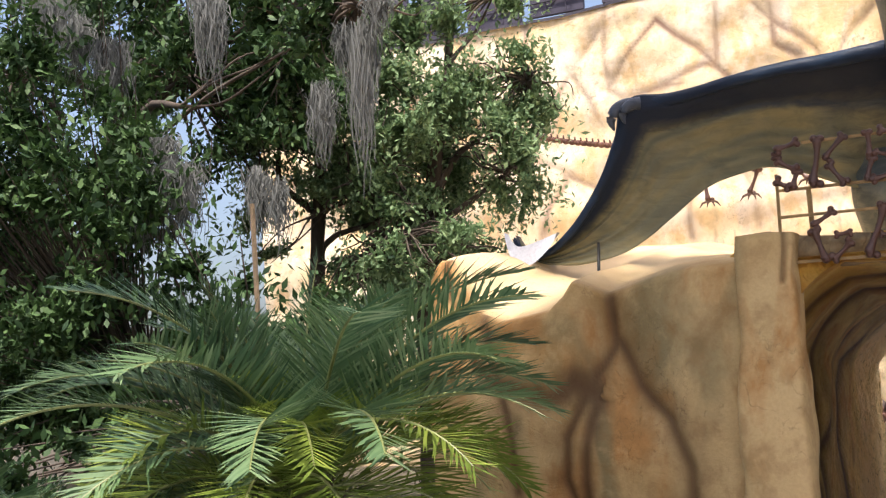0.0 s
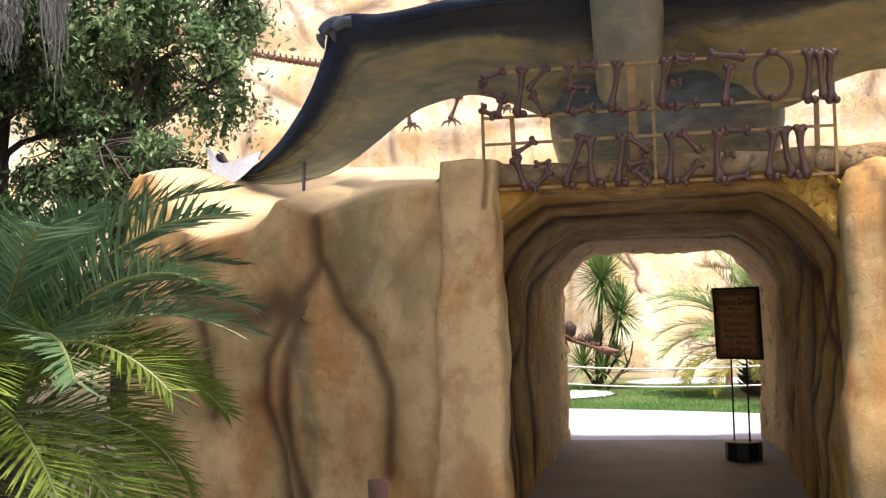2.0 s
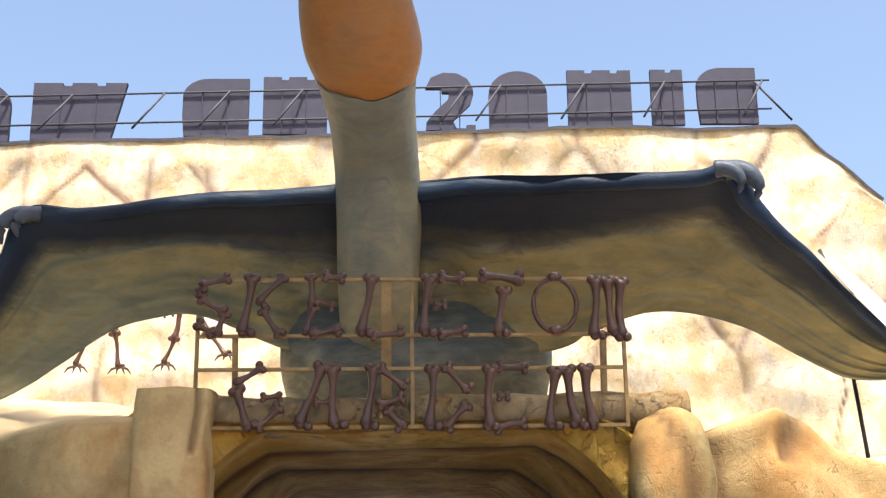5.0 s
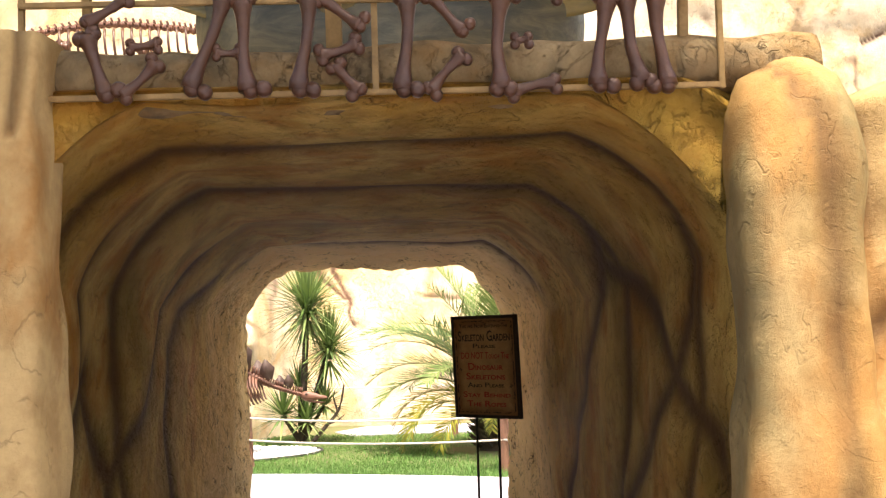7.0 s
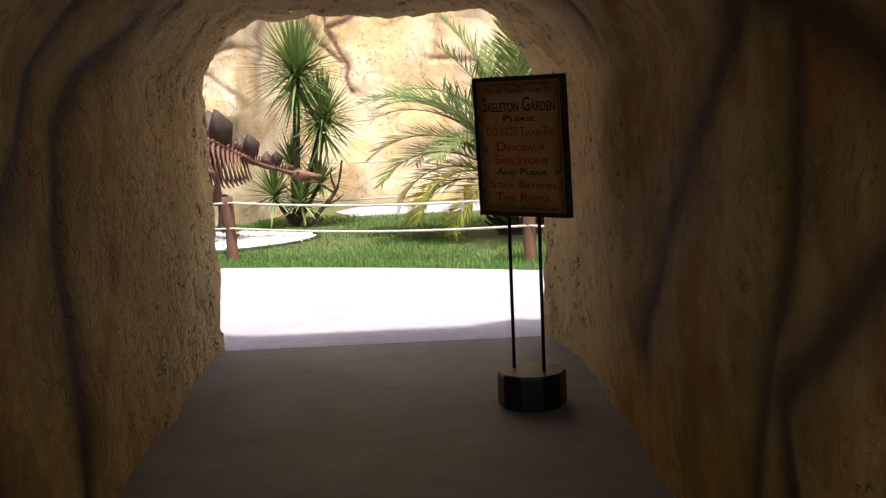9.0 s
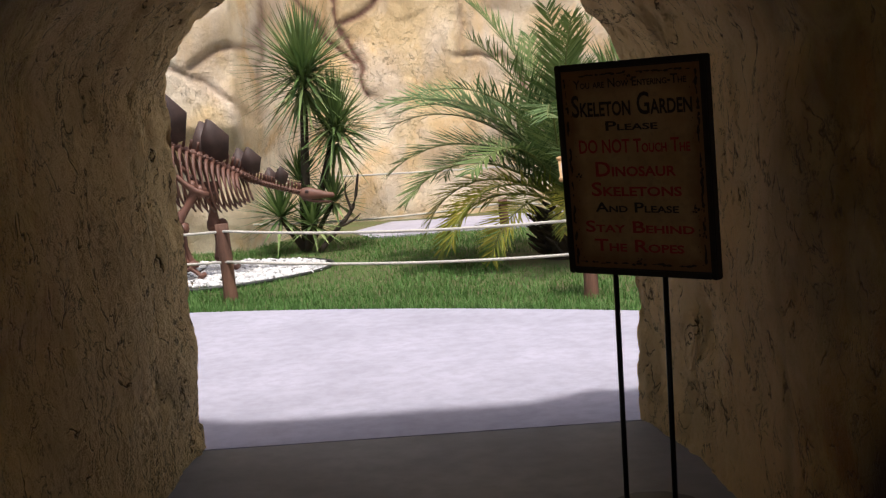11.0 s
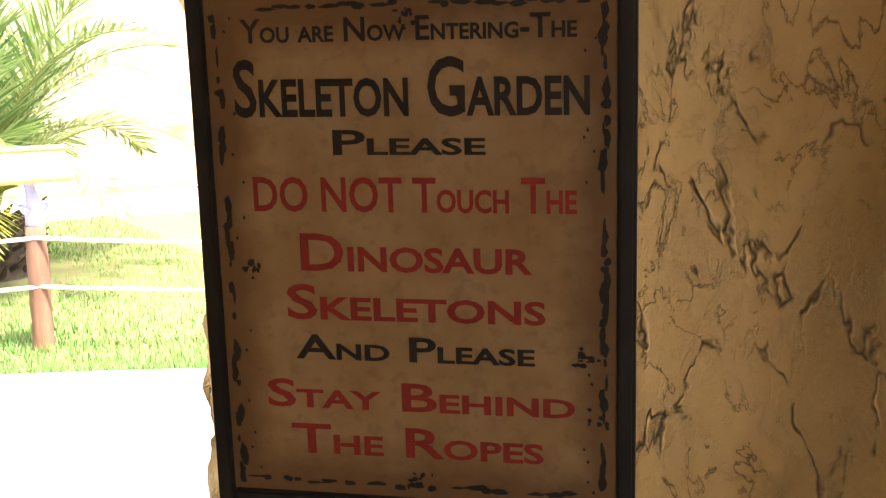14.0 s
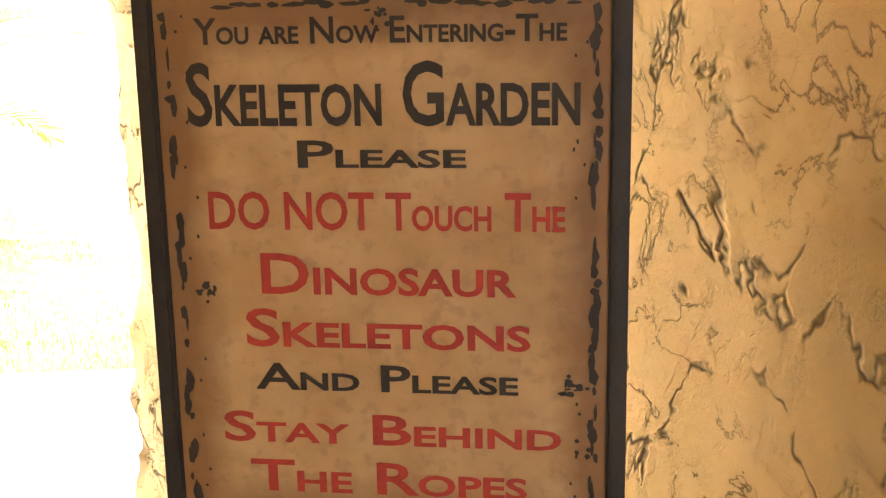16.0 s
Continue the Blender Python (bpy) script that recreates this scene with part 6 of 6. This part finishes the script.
for i in range(9):
    fr2.append((g_low, i * 40 - 60 + r0.uniform(-9, 9), r0.uniform(-8, 10), r0.uniform(0.8, 1.0)))
for i in range(8):
    fr2.append((g_mid, i * 45 - 100 + r0.uniform(-9, 9), r0.uniform(-4, 10), r0.uniform(0.85, 1.0)))
for i in range(9):
    fr2.append((g_high, i * 40 + 7 + r0.uniform(-9, 9), r0.uniform(-4, 12), r0.uniform(0.8, 1.05)))
palm((1.02, 19.85, 0), 0.48, 0.24, fr2, "broad garden date palm with drooping yellow-tipped fronds", 9)


# ---- yuccas ----
def rosette(n, length, width, seed, low_angle=-0.5):
    r = np.random.default_rng(seed)
    V, F, q = [], [], 0
    for i in range(n):
        az = i * 2.399 + r.normal(0, 0.1)
        el = low_angle + (1.5 - low_angle) * ((i + 0.5) / n) ** 0.8
        d = np.array([math.cos(az) * math.cos(el), math.sin(az) * math.cos(el), math.sin(el)])
        side = np.cross(d, [0, 0, 1.0001])
        side = side / np.linalg.norm(side) * width
        L = length * r.uniform(0.8, 1.1)
        a = d * 0.03
        sag = np.array([0, 0, -0.10 * L * math.cos(el) ** 2])
        p1, p2 = a + d * L * 0.35, a + d * L + sag
        n2 = np.cross(side, d)
        V += [a - side * 0.6, a + side * 0.6, p1 + side + n2 * 0.25, p1 - side + n2 * 0.25, p2, p1 - n2 * 0.1]
        F += [(q, q + 1, q + 2, q + 5), (q, q + 5, q + 3), (q + 3, q + 5, q + 4), (q + 5, q + 2, q + 4)]
        q += 6
    return np.array(V), F


def yucca(place, stems, label):
    y = thing("yucca", place, label, "yucca", "yuccas by the wall")
    for k, (x, yy, h, count, size, stem_r) in enumerate(stems):
        if h > 0.3:
            t = np.linspace(0, 1, 8)
            v, f = tube(np.stack([x * t, yy * t, h * t], 1), stem_r * np.linspace(1.2, 0.8, 8), 10)
            mesh_object("stem", v, f, BARK, y)
        v, f = rosette(count, size, 0.021, 60 + k, -0.75 if h > 0.3 else -0.1)
        mesh_object("leaf_rosette", v + [x, yy, h], f, YUCCA, y, "spiky sword-leaf rosette", smooth=False)
        if h > 1.0:
            v, f = rosette(count // 2, size * 0.9, 0.020, 80 + k, -1.2)
            mesh_object("leaf_rosette", v + [x, yy, h - 0.18], f, YUCCA, y, "drooping older sword leaves", smooth=False)


yucca((-1.78, 21.75, 0), [(0.12, 0.0, 2.02, 190, 0.84, 0.05), (0.44, -0.05, 1.40, 150, 0.68, 0.04), (-0.25, -0.12, 0.42, 80, 0.55, 0.04), (0.10, -0.15, 0.32, 70, 0.5, 0.04), (0.35, -0.05, 0.55, 70, 0.45, 0.03), (-0.02, 0.1, 0.8, 60, 0.45, 0.04)],
      "tall many-headed green yucca against the cream wall")
br = Heap()
for pts, rad in ((((0, 0, 0), (0.22, 0, 0.25), (0.42, 0.02, 0.5), (0.50, 0, 0.86)), (0.035, 0.03, 0.022, 0.012)), (((0.40, 0, 0.46), (0.34, 0.05, 0.66), (0.36, 0.05, 0.78)), (0.018, 0.012, 0.006)), (((0.24, 0, 0.28), (0.40, -0.05, 0.34), (0.5, -0.05, 0.42)), (0.018, 0.012, 0.006))):
    v, f = tube(smooth_rings(pts, 10), np.interp(np.linspace(0, 1, 10), np.linspace(0, 1, len(rad)), rad), 8)
    br.put(v, f)
ob = br.make("bare_branch", BARK)
ob.matrix_basis = pose(-1.62, 21.55, 0)
tagged(ob, "bare grey forked branch beside the yucca", "branch")


# ---- grass ----
def grass():
    r = np.random.default_rng(12)
    n = 60000
    x = r.uniform(-3.2, 2.6, n)
    y = lawn_edge(x) - 0.02 + (r.uniform(0, 1, n) ** 1.5) * (23.0 - lawn_edge(x))
    inside = ((x + 2.75) / np.where(x > -2.75, 1.4, 2.6)) ** 2 + ((y - 20.3) / 1.0) ** 2 > 1
    bare = np.hypot(x - 1.0, y - 19.85) > 0.55 + 0.3 * r.random(n)
    keep = inside & bare & ~((x > -1.0) & (y > 22.75))
    x, y = x[keep], y[keep]
    n = len(x)
    h = r.uniform(0.018, 0.05, n) * np.where(r.random(n) < 0.04, 2.0, 1.0)
    az = r.uniform(0, 2 * math.pi, n)
    lean = r.uniform(0.2, 0.9, n) * h
    P = np.zeros((n, 3, 3))
    w = 0.0038
    P[:, 0] = np.stack([x - w * np.sin(az), y + w * np.cos(az), np.full(n, -0.012)], 1)
    P[:, 1] = np.stack([x + w * np.sin(az), y - w * np.cos(az), np.full(n, -0.012)], 1)
    P[:, 2] = np.stack([x + lean * np.cos(az), y + lean * np.sin(az), h], 1)
    F = np.arange(3 * n).reshape(-1, 3)
    tagged(mesh_object("grass", P.reshape(-1, 3), F, GRASS, smooth=False), "short green lawn grass with dry blades", "grass", kind="stuff")


grass()


# ---- trees ----
def leaf_cloud(clumps, leaf, seed, per):
    """Leaves in clumps of (x, y, z, radius); small folded diamonds, denser near each clump's rim."""
    r = np.random.default_rng(seed)
    C = np.array(clumps)
    which = r.choice(len(C), per * len(C), p=C[:, 3] ** 2 / (C[:, 3] ** 2).sum())
    n = len(which)
    d = r.normal(size=(n, 3))
    d /= np.linalg.norm(d, axis=1)[:, None]
    q = C[which, :3] + d * (C[which, 3] * np.abs(r.normal(0, 0.60, n)))[:, None] * [1, 1, 0.75]
    q += 0.16 * np.stack([wave(q, seed + k, 5.0) for k in range(3)], 1)
    a = r.normal(size=(n, 3)) + [0, 0, -0.5]
    a /= np.linalg.norm(a, axis=1)[:, None]
    b = np.cross(a, r.normal(size=(n, 3)) * 0.5 + [0, 0, 1.0])
    b /= np.linalg.norm(b, axis=1)[:, None] + 1e-9
    s = (leaf * r.uniform(0.6, 1.25, n))[:, None]
    V = np.stack([q - a * s, q + b * s * 0.42 + 0.05 * s * a, q + a * s, q - b * s * 0.42 + 0.05 * s * a], 1).reshape(-1, 3)
    F = np.arange(4 * n).reshape(-1, 4)
    return V, F


def limb_path(a, b, bow, seed):
    r = np.random.default_rng(seed)
    a, b = np.array(a, float), np.array(b, float)
    m1 = a + (b - a) * 0.35 + r.normal(0, bow, 3)
    m2 = a + (b - a) * 0.7 + r.normal(0, bow, 3)
    return smooth_rings([a, m1, m2, b], 14)


def tree(place, trunk, limbs, clumps, leaf, per, material, label, seed, moss=()):
    t = thing("tree", place, label, "tree", "trees round the entrance")
    o = np.array(place)
    v, f = tube(smooth_rings([np.array(p[:3]) - o for p in trunk], 20), np.interp(np.linspace(0, 1, 20), np.linspace(0, 1, len(trunk)), [p[3] for p in trunk]), 14)
    v += 0.02 * np.stack([wave(v, seed, 6), wave(v, seed + 1, 6), 0 * v[:, 0]], 1)
    mesh_object("trunk", v, f, BARK, t)
    for k, (a, b, r) in enumerate(limbs):
        P = limb_path(np.array(a) - o, np.array(b) - o, 0.18, seed + k)
        v, f = tube(P, np.linspace(r, r * 0.25, 14), 8)
        mesh_object("limb", v, f, BARK, t)
    tw = Heap()
    rr = np.random.default_rng(seed + 50)
    ends = [np.array(b) - o for _, b, _ in limbs]
    for c in clumps:
        cc = np.array(c[:3]) - o
        e = min(ends, key=lambda p: np.linalg.norm(p - cc)) if ends else np.zeros(3)
        for k in range(3):
            P = limb_path(e, cc + rr.normal(0, c[3] * 0.5, 3), 0.1, seed + 90 + k)
            v, f = tube(P, np.linspace(0.022, 0.005, 14), 5, cap=False)
            tw.put(v, f)
    tagged(tw.make("twig_mass", BARK, t), kind="stuff")
    v, f = leaf_cloud([(c[0] - o[0], c[1] - o[1], c[2] - o[2], c[3]) for c in clumps], leaf, seed, per)
    mesh_object("crown", v, f, material, t, "uneven leafy crown with gaps", smooth=False)
    for k, (x, y, z, length, spread) in enumerate(moss):
        h = Heap()
        r = np.random.default_rng(seed + 200 + k)
        V, F, q = [], [], 0
        for i in range(int(160 + 1300 * spread)):
            p = np.array([x, y, z]) - o + r.normal(0, spread * 0.7, 3) * [1, 1, 0] - [0, 0, length * 0.45 * r.random() ** 2 - 0.12 * r.random()]
            L = length * r.uniform(0.25, 1.0) * math.exp(-abs(p[0] - (x - o[0])) / (spread * 1.6))
            w = r.uniform(0.003, 0.007)
            ph = r.uniform(0, 6.28)
            nseg = 6
            for j in range(nseg + 1):
                u = j / nseg
                cx = p[0] + 0.03 * math.sin(ph + 5 * u) + r.normal(0, 0.008)
                ww = w * (1 - 0.7 * u)
                V += [(cx - ww, p[1] + 0.02 * math.cos(ph + 4 * u), p[2] - L * u), (cx + ww, p[1] + 0.02 * math.cos(ph + 4 * u) + 0.004, p[2] - L * u)]
                if j < nseg:
                    b = q + 2 * j
                    F.append((b, b + 1, b + 3, b + 2))
            q += 2 * (nseg + 1)
        tagged(mesh_object("moss", np.array(V), F, MOSS, t, "hanging grey Spanish moss", smooth=False), kind="stuff")
    return t


def clump_field(centre, size, n, rad, seed, keep=None):
    r = np.random.default_rng(seed)
    out = []
    while len(out) < n:
        p = r.uniform(-1, 1, 3)
        if p @ p > 1:
            continue
        q = np.array(centre) + p * size
        if keep and not keep(q):
            continue
        out.append((*q, rad * r.uniform(0.6, 1.25)))
    return out


# the lighter tree behind the left rock wall
A = clump_field((-6.9, 15.0, 5.6), (1.55, 1.2, 2.3), 46, 0.42, 5) + clump_field((-8.3, 15.3, 4.6), (1.3, 1.0, 1.3), 20, 0.38, 6) + clump_field((-7.4, 14.5, 3.3), (1.0, 0.4, 0.7), 12, 0.3, 92)
tree((-7.7, 15.2, 0), [(-7.7, 15.2, -0.1, 0.2), (-7.75, 15.2, 2.0, 0.17), (-7.6, 15.1, 4.0, 0.13), (-7.2, 15, 6.0, 0.07), (-7.0, 15, 7.4, 0.03)],
     [((-7.65, 15.1, 3.4), (-6.2, 14.8, 4.6), 0.07), ((-7.5, 15.1, 4.4), (-5.9, 15, 5.9), 0.06), ((-7.65, 15.1, 3.6), (-8.8, 15.3, 5.0), 0.07), ((-7.3, 15, 5.5), (-6.4, 15, 7.2), 0.05), ((-7.65, 15.1, 3.0), (-7.0, 14.6, 3.7), 0.05)],
     A, 0.056, 680, OAK_LIGHT, "leafy bright green tree in front of the cream wall", 15)

A2 = clump_field((-8.6, 13.9, 5.4), (1.5, 1.0, 2.2), 46, 0.45, 31) + clump_field((-7.2, 13.8, 3.7), (0.9, 0.6, 0.5), 9, 0.3, 32) + clump_field((-7.5, 13.5, 2.9), (0.9, 0.4, 0.8), 14, 0.3, 93)
tree((-8.9, 14.0, 0), [(-8.9, 14, -0.1, 0.15), (-8.9, 14, 2.0, 0.13), (-8.8, 14, 4.0, 0.10), (-8.6, 13.9, 6.4, 0.05)],
     [((-8.9, 14, 3.2), (-7.6, 13.8, 4.4), 0.06), ((-8.8, 14, 4.2), (-9.8, 13.9, 5.8), 0.06), ((-8.7, 13.9, 5.0), (-7.8, 13.8, 6.6), 0.05), ((-8.9, 14, 2.8), (-7.4, 13.8, 3.6), 0.04)],
     A2, 0.056, 680, OAK_LIGHT, "slender leafy green tree beside the oak", 35)

# the dark moss-hung oak
Bc = clump_field((-11.6, 13.5, 6.4), (3.6, 1.8, 2.6), 64, 0.62, 7, lambda q: not (-11.4 < q[0] < -10.3 and 3.2 < q[2] < 5.4)) + clump_field((-9.0, 12.8, 6.6), (1.7, 1.2, 1.8), 34, 0.5, 8) + clump_field((-13.8, 13.5, 3.2), (1.9, 1.6, 1.9), 26, 0.6, 9) + clump_field((-6.6, 10.4, 5.6), (1.5, 0.4, 0.35), 9, 0.3, 91)
tree((-12.6, 13.6, 0), [(-12.6, 13.6, -0.1, 0.38), (-12.5, 13.5, 2.5, 0.30), (-12.2, 13.4, 4.5, 0.24), (-11.5, 13.3, 6.5, 0.14)],
     [((-12.3, 13.4, 4.0), (-9.9, 12.6, 6.1), 0.16), ((-12.3, 13.4, 4.6), (-13.8, 13.2, 6.8), 0.14), ((-11.8, 13.3, 5.6), (-10.2, 13, 8.0), 0.10), ((-10.6, 12.8, 5.9), (-8.2, 12.6, 6.7), 0.07), ((-12.4, 13.5, 3.2), (-14.3, 13.6, 4.0), 0.12), ((-12.2, 13.3, 4.4), (-8.2, 10.3, 4.9), 0.12), ((-9.4, 11.2, 4.8), (-5.8, 10.2, 5.6), 0.032), ((-11.8, 13.0, 5.6), (-9.8, 10.2, 6.1), 0.07)],
     Bc, 0.068, 620, OAK, "large dark live oak hung with grey Spanish moss", 25,
     ((-10.05, 10.15, 6.58, 1.04, 0.2), (-9.6, 10.15, 6.08, 0.75, 0.12), (-9.09, 10.15, 5.72, 0.93, 0.16), (-7.75, 10.15, 6.13, 0.96, 0.11), (-7.57, 10.15, 5.9, 0.79, 0.07), (-5.76, 10.15, 5.32, 1.34, 0.12), (-5.56, 10.15, 5.7, 0.53, 0.11), (-5.99, 10.15, 5.31, 0.42, 0.06), (-8.55, 10.15, 4.11, 0.82, 0.21), (-8.09, 10.15, 4.15, 0.87, 0.17), (-6.25, 10.15, 4.75, 0.77, 0.1), (-7.08, 10.15, 3.96, 0.72, 0.09), (-6.83, 10.15, 3.81, 0.59, 0.08), (-8.72, 10.15, 4.22, 0.57, 0.11), (-8.32, 10.15, 4.49, 0.63, 0.13)))

# an unseen oak, added so that its crown over the walk shades the entrance
Cc = (clump_field((-4.6, 4.6, 7.3), (2.4, 0.9, 0.9), 34, 0.6, 17) + clump_field((-1.0, 4.4, 7.4), (2.5, 1.15, 0.7), 150, 0.55, 18) + clump_field((-2.3, 7.25, 7.4), (1.2, 0.35, 0.4), 20, 0.4, 23) + clump_field((-0.65, 5.7, 7.4), (1.7, 0.6, 0.6), 54, 0.5, 22) + clump_field((-3.9, 2.7, 7.4), (2.3, 1.2, 0.8), 34, 0.6, 21)
      + clump_field((2.4, 2.4, 7.2), (1.6, 1.0, 0.9), 20, 0.6, 19))
tree((4.6, 1.6, 0), [(4.6, 1.6, -0.1, 0.36), (4.5, 1.7, 2.5, 0.28), (4.0, 2.2, 4.8, 0.22), (2.8, 3.0, 6.6, 0.14)],
     [((3.9, 2.3, 5.0), (0.6, 3.6, 7.0), 0.14), ((3.2, 2.8, 6.2), (-2.6, 4.0, 7.3), 0.10), ((4.2, 2.0, 4.2), (2.6, 3.4, 7.4), 0.10), ((1.0, 3.5, 6.9), (-4.6, 4.4, 7.4), 0.06)],
     Cc, 0.10, 330, OAK, "unseen live oak added over the walk to shade the entrance", 45)

# shrubs and far trees that close the view to the left
Sb = clump_field((-8.6, 10.4, 1.7), (2.6, 0.8, 1.6), 34, 0.5, 27) + clump_field((-7.0, 7.5, 0.7), (1.8, 1.0, 0.9), 18, 0.4, 28) + clump_field((-10.2, 9.8, 3.6), (2.0, 1.0, 3.4), 60, 0.6, 29)
tree((-8.2, 10.8, 0), [(-8.2, 10.8, -0.1, 0.08), (-8.2, 10.8, 0.9, 0.05), (-8.1, 10.8, 1.6, 0.03)], [((-8.2, 10.8, 0.5), (-7.2, 10.6, 1.6), 0.03), ((-8.2, 10.8, 0.5), (-9.2, 11, 1.7), 0.03)],
     Sb, 0.07, 480, OAK, "dark green shrubbery against the rock wall", 55)
